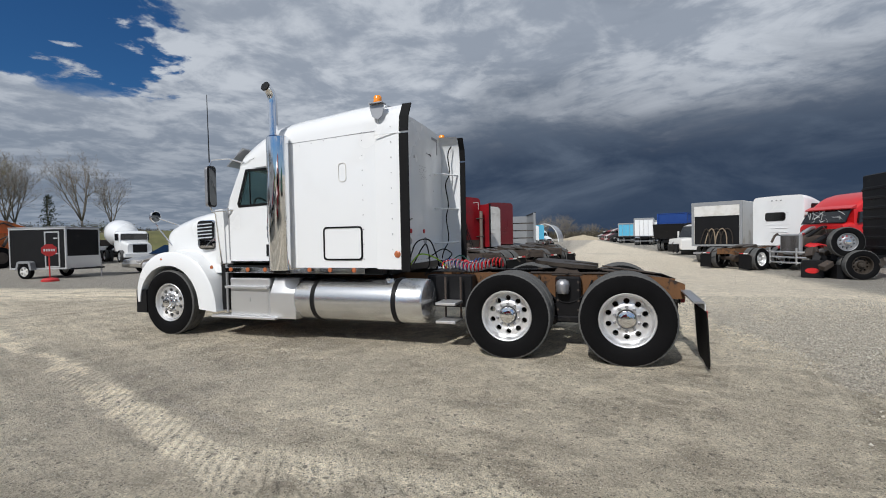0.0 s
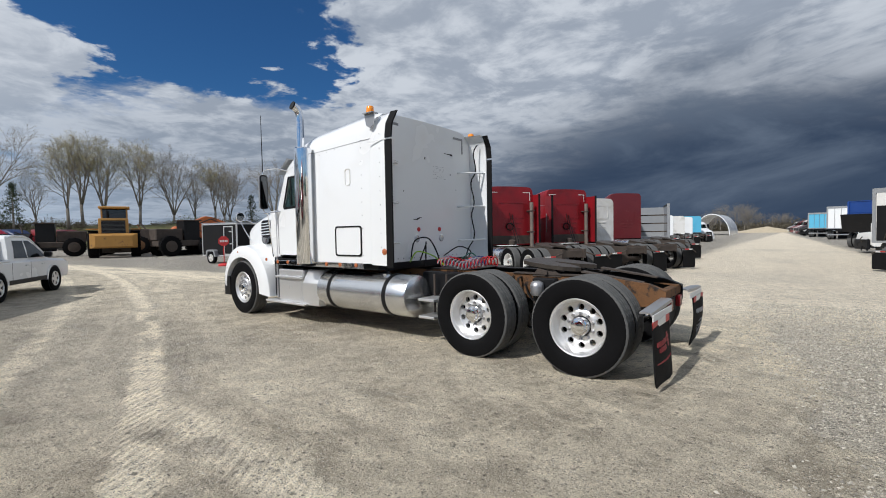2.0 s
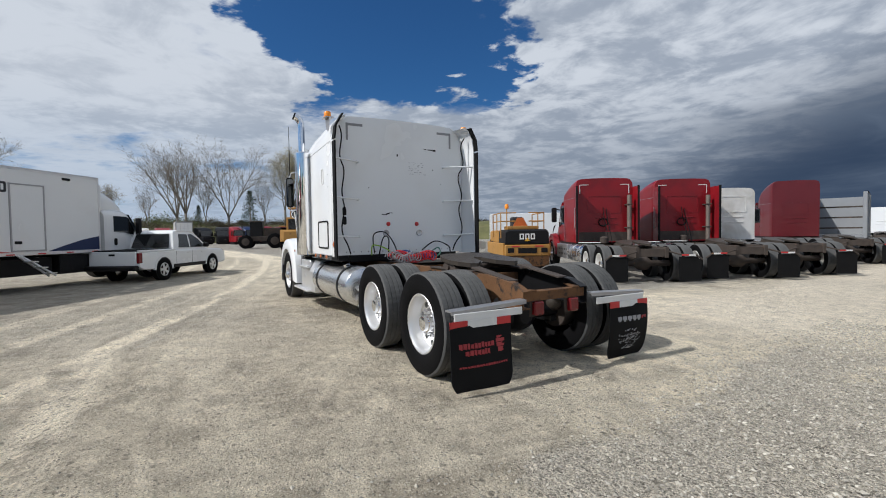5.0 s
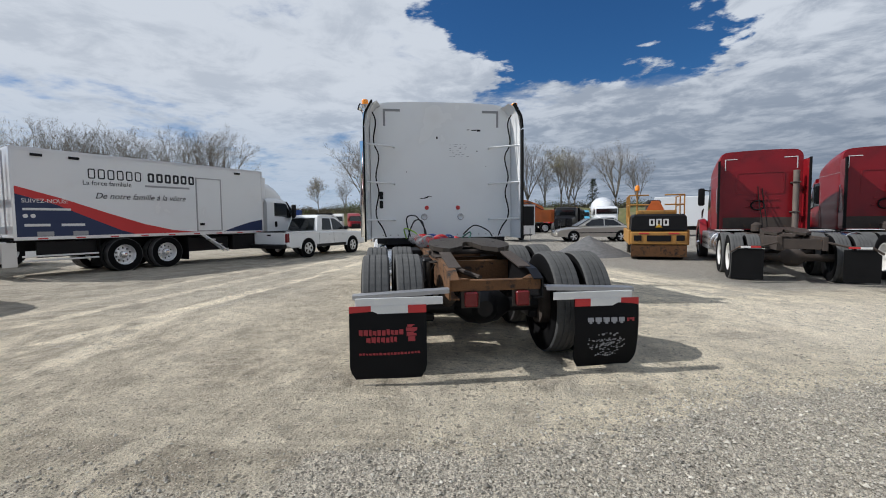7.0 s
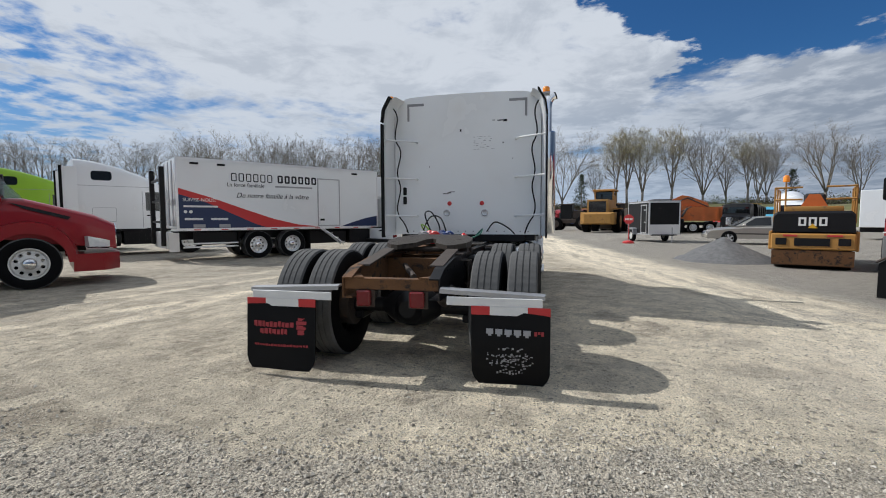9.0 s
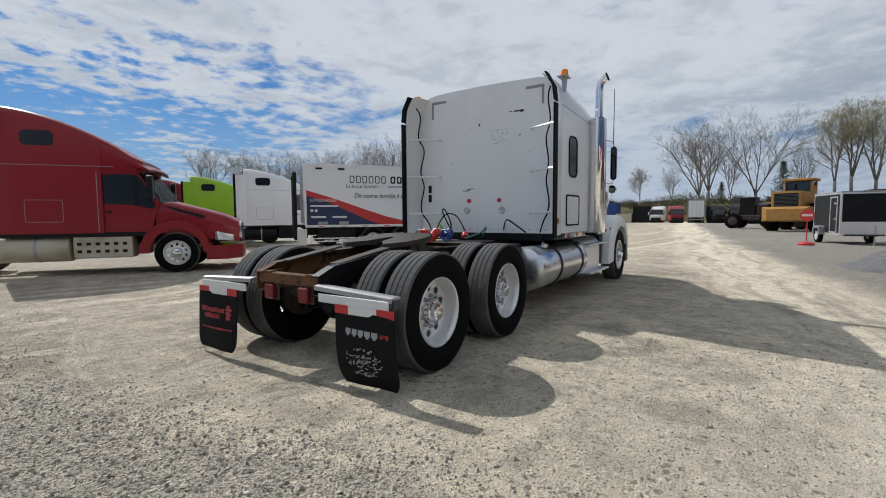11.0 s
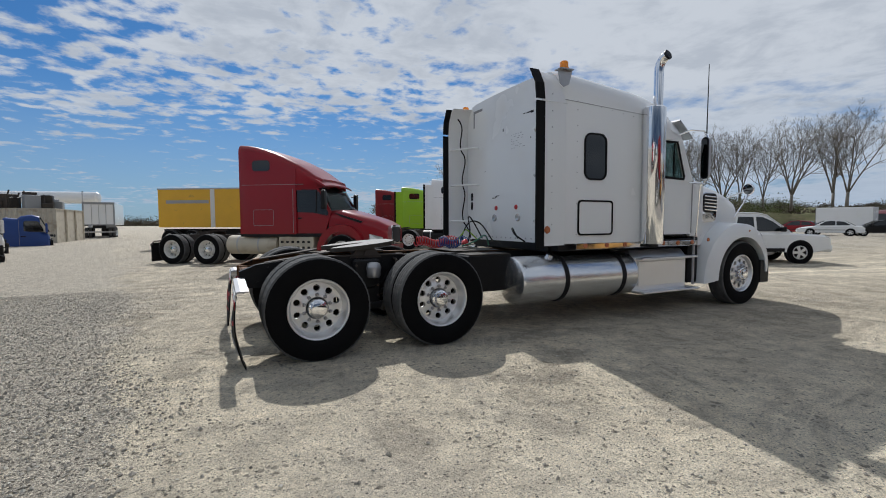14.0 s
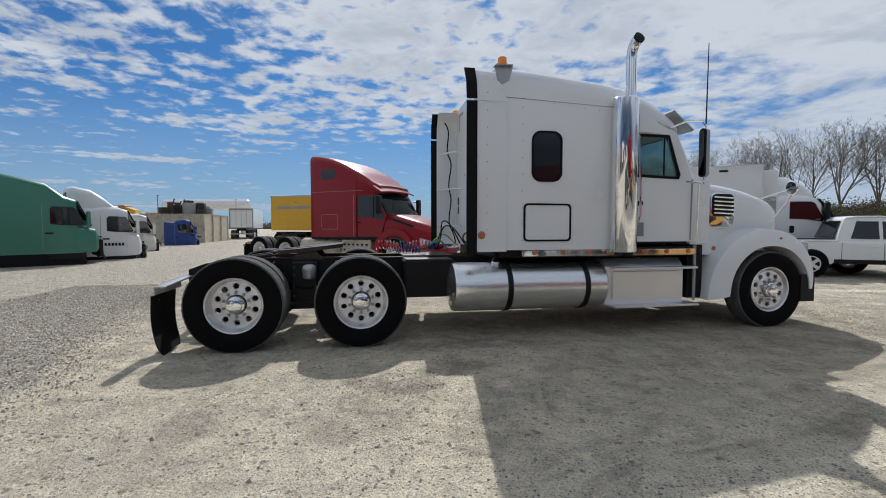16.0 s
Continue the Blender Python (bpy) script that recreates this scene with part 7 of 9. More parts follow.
def sedan(paint, label, m, group=""):
    t = thing("sedan_car", label, "car", m, group)
    w = 0.88
    sil = [(-2.4, 0.42), (-2.42, 0.72), (-2.2, 0.92), (-1.5, 0.96), (0.7, 0.92), (1.7, 0.84), (2.25, 0.70), (2.40, 0.52), (2.35, 0.30), (-2.3, 0.30)]
    loops = [[(x, y, z - (k if z > 0.8 else 0)) for x, z in sil] for y, k in ((-w, 0.08), (-w + 0.1, 0.0), (w - 0.1, 0.0), (w, 0.08))]
    body = part("body", loft(bmesh.new(), loops), paint, t, "", 30)
    top = [(-1.75, 0.92), (-1.05, 1.36), (-0.2, 1.44), (0.35, 1.38), (1.15, 0.92)]
    cab = part("roof", loft(bmesh.new(), [[(x, y * (1 - (z - 0.92) * 0.35), z) for x, z in top] for y in (-0.82, -0.4, 0.4, 0.82)]), paint, t, "", 30)
    for s in (1, -1):
        for poly in ([(-1.45, 0.98), (-0.45, 0.97), (-0.45, 1.36), (-1.0, 1.30)], [(-0.38, 0.97), (0.85, 0.95), (0.30, 1.33), (-0.2, 1.38), (-0.38, 1.37)]):
            f = [(x, (0.832 * (1 - (z - 0.92) * 0.35)) * s, z) for x, z in poly]
            g = [(x, (0.80 * (1 - (z - 0.92) * 0.35)) * s, z) for x, z in poly]
            part("side_glass", loft(bmesh.new(), [f, g]), DARKGLASS, cab)
        part("rub_strip", B(-1.6, 1.4, min(w * s, (w + 0.012) * s), max(w * s, (w + 0.012) * s), 0.52, 0.57), BLACK, body)
        part("side_mirror", B(0.72, 0.86, min(w * s, (w + 0.16) * s), max(w * s, (w + 0.16) * s), 0.92, 1.04, 0.03), paint, t)
        part("headlamp", B(2.2, 2.40, min(0.45 * s, 0.8 * s), max(0.45 * s, 0.8 * s), 0.56, 0.68, 0.02), LENS, body)
        for x in (-1.42, 1.42):
            part("arch_liner", lathe(bmesh.new(), [(0.36, 0), (0.36, 0.01)], (x, (w + 0.004) * s, 0.34), (0, -s, 0), 20), BLACK, body)
            small_wheel(t, x, (w + 0.015) * s, 0.33, 0.2)
    part("windscreen", loft(bmesh.new(), [[(1.2, -0.72, 0.95), (1.2, 0.72, 0.95), (0.42, 0.62, 1.40), (0.42, -0.62, 1.40)], [(1.15, -0.72, 0.93), (1.15, 0.72, 0.93), (0.37, 0.62, 1.38), (0.37, -0.62, 1.38)]]), DARKGLASS, cab)
    part("rear_glass", loft(bmesh.new(), [[(-1.8, -0.7, 0.95), (-1.8, 0.7, 0.95), (-1.1, 0.62, 1.38), (-1.1, -0.62, 1.38)], [(-1.75, -0.7, 0.93), (-1.75, 0.7, 0.93), (-1.05, 0.62, 1.36), (-1.05, -0.62, 1.36)]]), DARKGLASS, cab)
    part("bumper", B(2.3, 2.45, -0.85, 0.85, 0.32, 0.54, 0.04), paint, t)


def roller():
    t = thing("road_roller", "yellow and black road roller with guard rails and orange triangle", "roller", ground_pose(9.1, -8.25, -27))
    for x in (0.0, 3.0):
        part("drum", lathe(bmesh.new(), [(0.3, -0.80), (0.5, -0.80), (0.52, -0.78), (0.52, 0.78), (0.5, 0.80), (0.3, 0.80)], (x, 0, 0.51), (0, 1, 0), 36), GREASE, t, "smooth steel drum", 30)
    part("rear_frame", B(-0.62, -0.42, -0.86, 0.86, 0.52, 0.94, 0.03), CATYELLOW, t, "yellow rear frame with lamps")
    part("scraper", prism(bmesh.new(), [(-0.60, 0.50), (-0.56, 0.12), (-0.50, 0.10), (-0.44, 0.50)], "y", -0.84, 0.84), RUST, t, "brown scraper plate over the drum")
    part("rear_panel", B(-0.635, -0.62, -0.36, 0.36, 0.62, 0.82), BLACK, t)
    for s in (1, -1):
        part("work_lamp", B(-0.645, -0.61, min(0.52 * s, 0.76 * s), max(0.52 * s, 0.76 * s), 0.64, 0.82, 0.01), BLACK, t)
        part("reflector", B(-0.632, -0.62, min(0.30 * s, 0.6 * s), max(0.30 * s, 0.6 * s), 0.86, 0.91), REDTAPE, t)
        part("side_frame", B(-0.5, 3.6, min(0.84 * s, 0.92 * s), max(0.84 * s, 0.92 * s), 0.5, 1.0, 0.02), CATYELLOW, t)
    hood = part("engine_hood", loft(bmesh.new(), [[(x, -0.84, 0.98), (x, 0.84, 0.98), (x, 0.82, h - 0.08), (x, 0.74, h), (x, -0.74, h), (x, -0.82, h - 0.08)] for x, h in ((-0.58, 1.46), (-0.50, 1.52), (0.9, 1.52))]), BLACK, t, "black engine hood", 30)
    # plain block mark with a small triangle under it
    for k in range(3):
        y = 0.21 - k * 0.21
        part("letter_block", ring_prism(bmesh.new(), [(y + 0.08, 1.14), (y - 0.08, 1.14), (y - 0.08, 1.36), (y + 0.08, 1.36)], [(y + 0.035, 1.185), (y - 0.035, 1.185), (y - 0.035, 1.315), (y + 0.035, 1.315)], "x", -0.60, -0.57), WHITETAPE, hood)
    part("mark_triangle", prism(bmesh.new(), [(-0.1, 1.08), (0.1, 1.08), (0.0, 1.2)], "x", -0.61, -0.58), YELLOW, hood)
    part("platform", B(0.9, 2.1, -0.85, 0.85, 0.98, 1.5, 0.03), CATYELLOW, t, "yellow operator platform")
    part("cowl", B(0.1, 0.9, -0.62, 0.62, 1.52, 1.66, 0.05, 2), CATYELLOW, t, "", 40)
    part("seat", B(1.2, 1.6, -0.25, 0.25, 1.5, 2.05, 0.06), SEAT, t)
    part("warning_triangle", prism(bmesh.new(), [(-0.30, 1.66), (0.30, 1.66), (0.12, 2.0), (-0.12, 2.0)], "x", 0.62, 0.66), ORANGE, t, "orange slow-vehicle triangle")
    part("front_hood", B(2.1, 3.5, -0.8, 0.8, 0.98, 1.5, 0.06), CATYELLOW, t)
    for y in (-0.86, 0.86):
        for pts in ([(0.25, y, 1.2), (0.25, y, 2.18), (2.2, y, 2.18), (2.2, y, 1.2)], [(0.25, y, 1.85), (2.2, y, 1.85)], [(1.2, y, 1.4), (1.2, y, 2.18)]):
            part("guard_rail", tube(bmesh.new(), pts, 0.025, 6), CATYELLOW, t, "yellow tube rail")
    for z in (1.85, 2.18):
        part("guard_rail", tube(bmesh.new(), [(0.25, 0.86, z), (0.25, 0.25, z)], 0.025, 6), CATYELLOW, t)
        part("guard_rail", tube(bmesh.new(), [(0.25, -0.86, z), (0.25, -0.25, z)], 0.025, 6), CATYELLOW, t)
    part("beacon_pole", tube(bmesh.new(), [(0.25, 0.62, 1.5), (0.25, 0.62, 2.35)], 0.022, 6), CATYELLOW, t)
    part("beacon", lathe(bmesh.new(), [(0.08, 0), (0.075, 0.14), (0.04, 0.18)], (0.25, 0.62, 2.35), (0, 0, 1), 14), AMBER, t, "amber beacon on a pole", 40)


def big_wheel(t, x, y, r, w, mat=None):
    s = 1 if y > 0 else -1
    o = part("wheel", lathe(bmesh.new(), [(0.1, -0.12), (r * 0.5, -0.1), (r * 0.55, 0.0), (r * 0.5, 0.01)], (x, y, r), (0, s, 0), 24), mat or CATYELLOW, t, "", 40)
    bm = bmesh.new()
    h = w / 2
    lathe(bm, [(r * 0.5, -w), (r * 0.85, -w), (r * 0.97, -w * 0.9), (r, -w * 0.7), (r, -w * 0.3), (r * 0.97, -w * 0.1), (r * 0.85, 0), (r * 0.5, 0)], (x, y, r), (0, s, 0), 32, cap=False)
    for i in range(22):
        a = 2 * math.pi * i / 22
        m = Matrix.Translation((x, y - s * w / 2, r)) @ Matrix.Rotation(a, 4, "Y")
        box(bm, r * 0.97, r * 1.03, -h * 0.95, 0.0 if i % 2 else h * 0.95, -0.06, 0.06, m=m)
    part("tyre", bm, TYRE, o, "lugged tyre", 40)


def loader():
    t = thing("wheel_loader", "large yellow wheel loader seen from its radiator end", "loader", ground_pose(41.0, -6.4, -17) @ Matrix.Scale(1.13, 4))
    for x in (0.6, 4.2):
        for y in (1.55, -1.55):
            big_wheel(t, x, y, 0.95, 0.62)
    part("counterweight", loft(bmesh.new(), [[(x, -w, z0), (x, w, z0), (x, w, z1), (x, -w, z1)] for x, w, z0, z1 in ((-1.5, 1.05, 0.8, 1.55), (-1.35, 1.35, 0.7, 1.7), (0.2, 1.35, 0.75, 1.7))]), CATYELLOW, t, "heavy yellow counterweight")
    hood = part("engine_hood", B(-1.3, 1.5, -0.85, 0.85, 1.6, 2.75, 0.08, 2), CATYELLOW, t, "", 40)
    part("radiator_grille", B(-1.33, -1.29, -0.68, 0.68, 1.72, 2.6), BLACK, hood, "dark radiator grille")
    for k in range(9):
        part("grille_slat", B(-1.345, -1.32, -0.68, 0.68, 1.78 + k * 0.09, 1.80 + k * 0.09), GREY_PLASTIC, hood)
    part("cab", B(1.5, 2.9, -0.8, 0.8, 1.7, 3.2, 0.05), CATYELLOW, t)
    part("cab_glass", B(1.48, 2.92, -0.72, 0.72, 2.6, 3.5, 0.02), DARKGLASS, t)
    for x in (1.5, 2.88):
        for y in (-0.76, 0.76):
            part("cab_post", B(x - 0.05, x + 0.05, y - 0.05, y + 0.05, 2.5, 3.6), CATYELLOW, t)
    part("cab_roof", B(1.3, 3.1, -0.95, 0.95, 3.55, 3.72, 0.04), CATYELLOW, t, "flat canopy roof")
    part("exhaust_pipe", tube(bmesh.new(), [(0.3, 0.4, 2.7), (0.3, 0.4, 3.4)], 0.06, 8), BLACK, t)
    for s in (1, -1):
        part("fender", B(0.0, 1.4, min(0.95 * s, 1.6 * s), max(0.95 * s, 1.6 * s), 1.98, 2.06, 0.02), CATYELLOW, t)
        part("lift_arm", prism(bmesh.new(), [(3.0, 2.3), (3.6, 2.3), (6.0, 0.9), (5.8, 0.6)], "y", min(0.55 * s, 0.75 * s), max(0.55 * s, 0.75 * s)), CATYELLOW, t)
    part("bucket", prism(bmesh.new(), [(5.6, 0.2), (7.0, 0.15), (6.0, 0.35), (5.8, 1.3), (5.6, 1.3)], "y", -1.6, 1.6), GREASE, t)
    part("front_frame", B(2.6, 4.6, -0.7, 0.7, 0.7, 1.7, 0.05), CATYELLOW, t)


def cargo_trailer():
    t = thing("enclosed_trailer", "small black enclosed cargo trailer with aluminium trim", "trailer", ground_pose(23.78, -7.4, 12))
    # the side with the door faces +y, the nose with its stone guard -x
    body = part("body", B(-1.45, 1.45, -0.85, 0.85, 0.42, 2.28, 0.02), BLACK, t, "black sheet-metal trailer box")
    for z in (0.42, 2.21):
        part("rail", B(-1.47, 1.47, 0.84, 0.865, z, z + 0.07), ALU, body)
        part("rail", B(-1.465, -1.44, -0.86, 0.86, z, z + 0.07), ALU, body)
    for x, y in ((-1.46, 0.80), (1.41, 0.80), (-1.46, -0.87)):
        part("corner_post", B(x, x + 0.06, y, y + 0.07, 0.42, 2.28), ALU, body)
    part("roof_cap", B(-1.5, 1.5, -0.88, 0.88, 2.28, 2.33, 0.015), GREYSTEEL, t)
    fr = part("side_door", ring_prism(bmesh.new(), [(-1.14, 0.5), (-0.38, 0.5), (-0.38, 2.12), (-1.14, 2.12)], [(-1.08, 0.56), (-0.44, 0.56), (-0.44, 2.06), (-1.08, 2.06)], "y", 0.85, 0.872), ALU, body, "door in an aluminium frame")
    part("door_bar", B(-1.06, -0.86, 0.87, 0.89, 1.78, 1.84), ALU, fr)
    part("door_bar", B(-1.06, -0.90, 0.87, 0.89, 1.10, 1.15), ALU, fr)
    part("stone_guard", B(-1.468, -1.45, -0.80, 0.80, 0.49, 1.0), ALU, body, "bright lower stone guard")
    part("fender", prism(bmesh.new(), [(0.08, 0.40), (0.16, 0.74), (0.26, 0.80), (0.74, 0.80), (0.84, 0.74), (0.92, 0.40), (0.82, 0.40), (0.74, 0.70), (0.26, 0.70), (0.18, 0.40)], "y", 0.83, 1.09), GREYSTEEL, t)
    small_wheel(t, 0.5, 1.05, 0.34, 0.2, WHITE_OLD)
    small_wheel(t, 0.5, -1.05, 0.34, 0.2, WHITE_OLD)
    part("tongue", tube(bmesh.new(), [(-1.4, 0.7, 0.42), (-2.5, 0.0, 0.45)], 0.04, 6), BLACK, t)
    part("tongue", tube(bmesh.new(), [(-1.4, -0.7, 0.42), (-2.5, 0.0, 0.45)], 0.04, 6), BLACK, t)
    part("jack", tube(bmesh.new(), [(-2.35, 0, 0.02), (-2.35, 0, 0.85)], 0.03, 8), STEEL, t)
    s = thing("stop_sign", "small red octagonal stop sign on a low red base", "sign", pose(21.2, -5.65, 0, 0, 0, 180 - 22))
    octo = [(0.27 * math.cos(radians(22.5 + 45 * k)), 1.30 + 0.27 * math.sin(radians(22.5 + 45 * k))) for k in range(8)]
    pl = part("sign_plate", prism(bmesh.new(), octo, "x", 0.0, 0.012), REDTAPE, s)
    for k in range(5):
        part("letter_block", B(0.012, 0.016, -0.18 + k * 0.078, -0.125 + k * 0.078, 1.25, 1.35), WHITETAPE, pl)
    part("post", tube(bmesh.new(), [(-0.02, 0, 0.2), (-0.02, 0, 1.5)], 0.025, 8), REDTAPE, s)
    part("base", lathe(bmesh.new(), [(0.30, 0), (0.30, 0.07), (0.24, 0.13), (0.06, 0.16)], (0, 0, 0), (0, 0, 1), 16), REDTAPE, s, "red base on a pale slab")


tractor("semi_truck", "red aerodynamic sleeper tractor with a tall sloping roof", RED, ground_pose(-1.80, 12.67, -36.2), rear=1.92, top=3.92, front_top=2.92, nose=6.83, front=5.41, rim=WHITE_OLD, tank_mat=CREAM, fine=True)
box_truck()
pickup()
sedan(SILVER, "champagne-silver four-door sedan behind a gravel heap", ground_pose(21.45, -11.95, 80))
roller()
loader()
cargo_trailer()
# red pair beside the lane, backs to the camera
tractor("semi_truck", "faded red sleeper tractor seen from behind, rusty bare frame", RED_OLD, ground_pose(4.08, -8.2, -31.5), w=1.0, rear=2.65, top=3.25, front_top=2.75, nose=7.0, front=5.9, extender=0.35, back_stack=True, rear_tape=True, window=False, rim=WHITE_OLD, fine=True)
tractor("semi_truck", "faded red sleeper tractor with side fairings and exhaust behind the cab", RED_OLD, ground_pose(3.06, -11.07, -32), w=1.0, rear=2.65, top=3.25, front_top=2.75, nose=7.0, front=5.9, extender=0.5, back_stack=True, rear_tape=True, window=False, rim=WHITE_OLD)
tractor("semi_truck", "old white sleeper tractor with a bare rusty frame", WHITE_OLD, ground_pose(2.57, -13.3, -32), w=0.9, rear=2.65, top=2.95, front_top=2.7, nose=7.0, front=5.9, extender=0.0, window=False, rim=WHITE_OLD)
tractor("semi_truck", "dark red sleeper tractor at the end of the row", MAROON, ground_pose(3.37, -19.8, -42), w=1.0, rear=3.2, top=3.65, front_top=2.9, nose=7.0, front=5.9, window=False, rim=ALU)
# behind the red tractor on the sunny side
tractor("semi_truck", "white aerodynamic sleeper tractor with black rear fairing edges", WHITE, ground_pose(7.15, 17.1, -34), tank_mat=BLACK, rear=1.85, top=3.55, front_top=2.75, nose=6.7, front=5.5, extender=0.35)
tractor("semi_truck", "lime green sleeper tractor", LIME, ground_pose(7.4, 22.0, -34), rear=1.85, top=3.5, front_top=2.75, nose=6.7, front=5.5, extender=0.35)
tractor("semi_truck", "dark red sleeper tractor parked among others", RED_OLD, ground_pose(6.9, 25.6, -33), rear=1.85, top=3.6, front_top=2.8, nose=6.7, front=5.5)


# ---- yellow truck, rows of parked and wrecked vehicles, containers ----
def yellow_truck():
    t = thing("box_truck", "yellow box truck parked behind the red tractor", "truck", ground_pose(-3.9, 24.6, -33))
    box_ = part("cargo_box", B(0, 4.9, -1.25, 1.25, 1.15, 3.25, 0.03), YELLOW, t, "plain yellow cargo box")
    part("top_rail", B(0, 4.9, -1.265, -1.22, 3.2, 3.27), STEEL, box_)
    part("post", B(3.1, 3.35, -1.262, -1.25, 1.15, 3.25), WHITE_OLD, box_)
    part("faded_writing_bar", B(0.5, 3.0, -1.256, -1.25, 2.45, 2.62), INKGREY, box_)
    part("frame", B(-0.3, 6.5, -0.45, 0.45, 0.72, 1.05), BLACK, t)
    st = [(5.05, 1.1, 1.0, 2.5), (5.2, 1.12, 1.0, 2.6), (5.9, 1.12, 1.0, 2.6), (6.25, 1.05, 1.0, 2.5), (6.75, 1.0, 1.0, 1.75)]
    part("cab", profile_body(bmesh.new(), st), YELLOW, t, "", 30)
    for s in (1, -1):
        part("door_glass", prism(bmesh.new(), [(5.4, 1.75), (6.45, 1.7), (6.1, 2.35), (5.4, 2.38)], "y", min(1.1 * s, 1.13 * s), max(1.1 * s, 1.13 * s)), DARKGLASS, t)
        for x in (0.6, 1.9):
            wheel(t, x, 1.22 * s, True, 0.51)
        wheel(t, 6.6, 1.2 * s, False, 0.51)
    part("hood", profile_body(bmesh.new(), [(6.4, 1.05, 0.8, 1.75), (7.4, 0.95, 0.7, 1.45)]), YELLOW, t, "", 30)


def wreck_cab(paint, label, m, top=2.7, sleeper=1.2, hood=0.5, fairing=0.0, group="stripped cabs along the lane"):
    """A stripped cab set down on the gravel, facing +x: no hood, dark openings."""
    t = thing("wrecked_cab", label, "truck", m, group)
    m_ = -sleeper * 0.45
    st = [(-sleeper, 1.12, 0.45, top - 0.04), (-sleeper + 0.1, 1.15, 0.42, top), (m_, 1.15, 0.42, top - 0.08), (-0.3, 1.15, 0.42, top * 0.55 + 1.12), (0.2, 1.13, 0.42, 2.48), (0.55, 1.08, 0.42, 2.36)]
    part("cab_shell", profile_body(bmesh.new(), st), paint, t, "", 30)
    for s in (1, -1):
        # dark pane in place of the shaded inside behind the window
        part("window_opening", prism(bmesh.new(), [(-0.20, 1.48), (0.05, 1.44), (0.66, 1.42), (0.72, 1.50), (0.50, 2.04), (0.42, 2.08), (-0.12, 2.10), (-0.20, 2.02)], "y", min(1.12 * s, 1.162 * s), max(1.12 * s, 1.162 * s)), DARKGLASS, t)
        part("side_mirror", B(0.80, 0.92, min(1.2 * s, 1.36 * s), max(1.2 * s, 1.36 * s), 1.35, 1.95, 0.03), paint, t)
        part("door_seam", B(-0.42, -0.405, min(1.14 * s, 1.156 * s), max(1.14 * s, 1.156 * s), 0.6, 2.15), GREYTAPE, t)
        part("door_handle", B(-0.35, -0.12, min(1.14 * s, 1.165 * s), max(1.14 * s, 1.165 * s), 1.12, 1.18), BLACK, t)
        if sleeper > 2:
            part("sleeper_window", prism(bmesh.new(), rounded(0.45, 0.34, 0.08, 4, -sleeper + 1.0, 1.95), "y", min(1.12 * s, 1.162 * s), max(1.12 * s, 1.162 * s)), DARKGLASS, t)
        part("cab_step", B(-0.3, 0.7, min(0.7 * s, 1.13 * s), max(0.7 * s, 1.13 * s), 0.2, 0.42, 0.02), BLACK, t)
    part("front_wall", profile_body(bmesh.new(), [(0.5, 1.1, 0.42, 1.45), (0.6 + hood, 1.02, 0.45, 1.30), (0.7 + hood, 0.9, 0.55, 1.1)]), paint, t, "", 30)
    part("windscreen", loft(bmesh.new(), [[(0.60, 1.0, 2.33), (0.60, -1.0, 2.33), (1.0, -1.04, 1.42), (1.0, 1.04, 1.42)], [(0.54, 1.0, 2.33), (0.54, -1.0, 2.33), (0.94, -1.04, 1.42), (0.94, 1.04, 1.42)]]), DARKGLASS, t)
    if fairing:
        fr = [(-sleeper + 0.05, 0.98, top - 0.3, top + fairing * 0.9), (-sleeper + 0.25, 1.04, top - 0.3, top + fairing), (m_, 1.05, top - 0.4, top + fairing * 0.85), (-0.25, 1.03, 2.3, top + fairing * 0.45), (0.05, 0.98, 2.3, top + fairing * 0.05), (0.25, 0.9, 2.3, 2.55)]
        part("roof_fairing", profile_body(bmesh.new(), fr, 0.3), paint, t, "tall curved roof fairing", 35)
        # black plate painted in for the unlit hollow of the fairing
        part("fairing_opening", B(-sleeper + 0.035, -sleeper + 0.06, -0.8, 0.8, top - 0.1, top + fairing * 0.7), BLACK, t)
        for s in (1, -1):
            for k in range(6):
                part("writing_bar", B(-0.3 + 0.12 * k, -0.22 + 0.12 * k, min(1.14 * s, 1.163 * s), max(1.14 * s, 1.163 * s), 0.86, 0.98), BLACK, t)
    rng = random.Random(int(top * 100 + sleeper * 10))
    for k in range(9):
        a = Vector((0.75 + hood + rng.uniform(-0.2, 0.15), rng.uniform(-0.9, 0.9), rng.uniform(0.35, 1.2)))
        b = a + Vector((rng.uniform(-0.1, 0.35), rng.uniform(-0.3, 0.3), rng.uniform(-0.4, 0.2)))
        part("loose_wire", tube(bmesh.new(), [a, (a + b) / 2 + Vector((0.08, 0, 0.05)), b], rng.uniform(0.015, 0.045), 5), rng.choice((BLACK, BLACK, GREASE)), t)
    part("torn_front", B(0.7 + hood, 0.85 + hood, -0.8, 0.8, 0.25, 0.9, 0.03), BLACK, t)
    # solid black fill for the shaded space between cab floor and ground
    part("underside", B(-sleeper + 0.1, 0.8, -1.0, 1.0, 0.0, 0.45), BLACK, t)
    return t


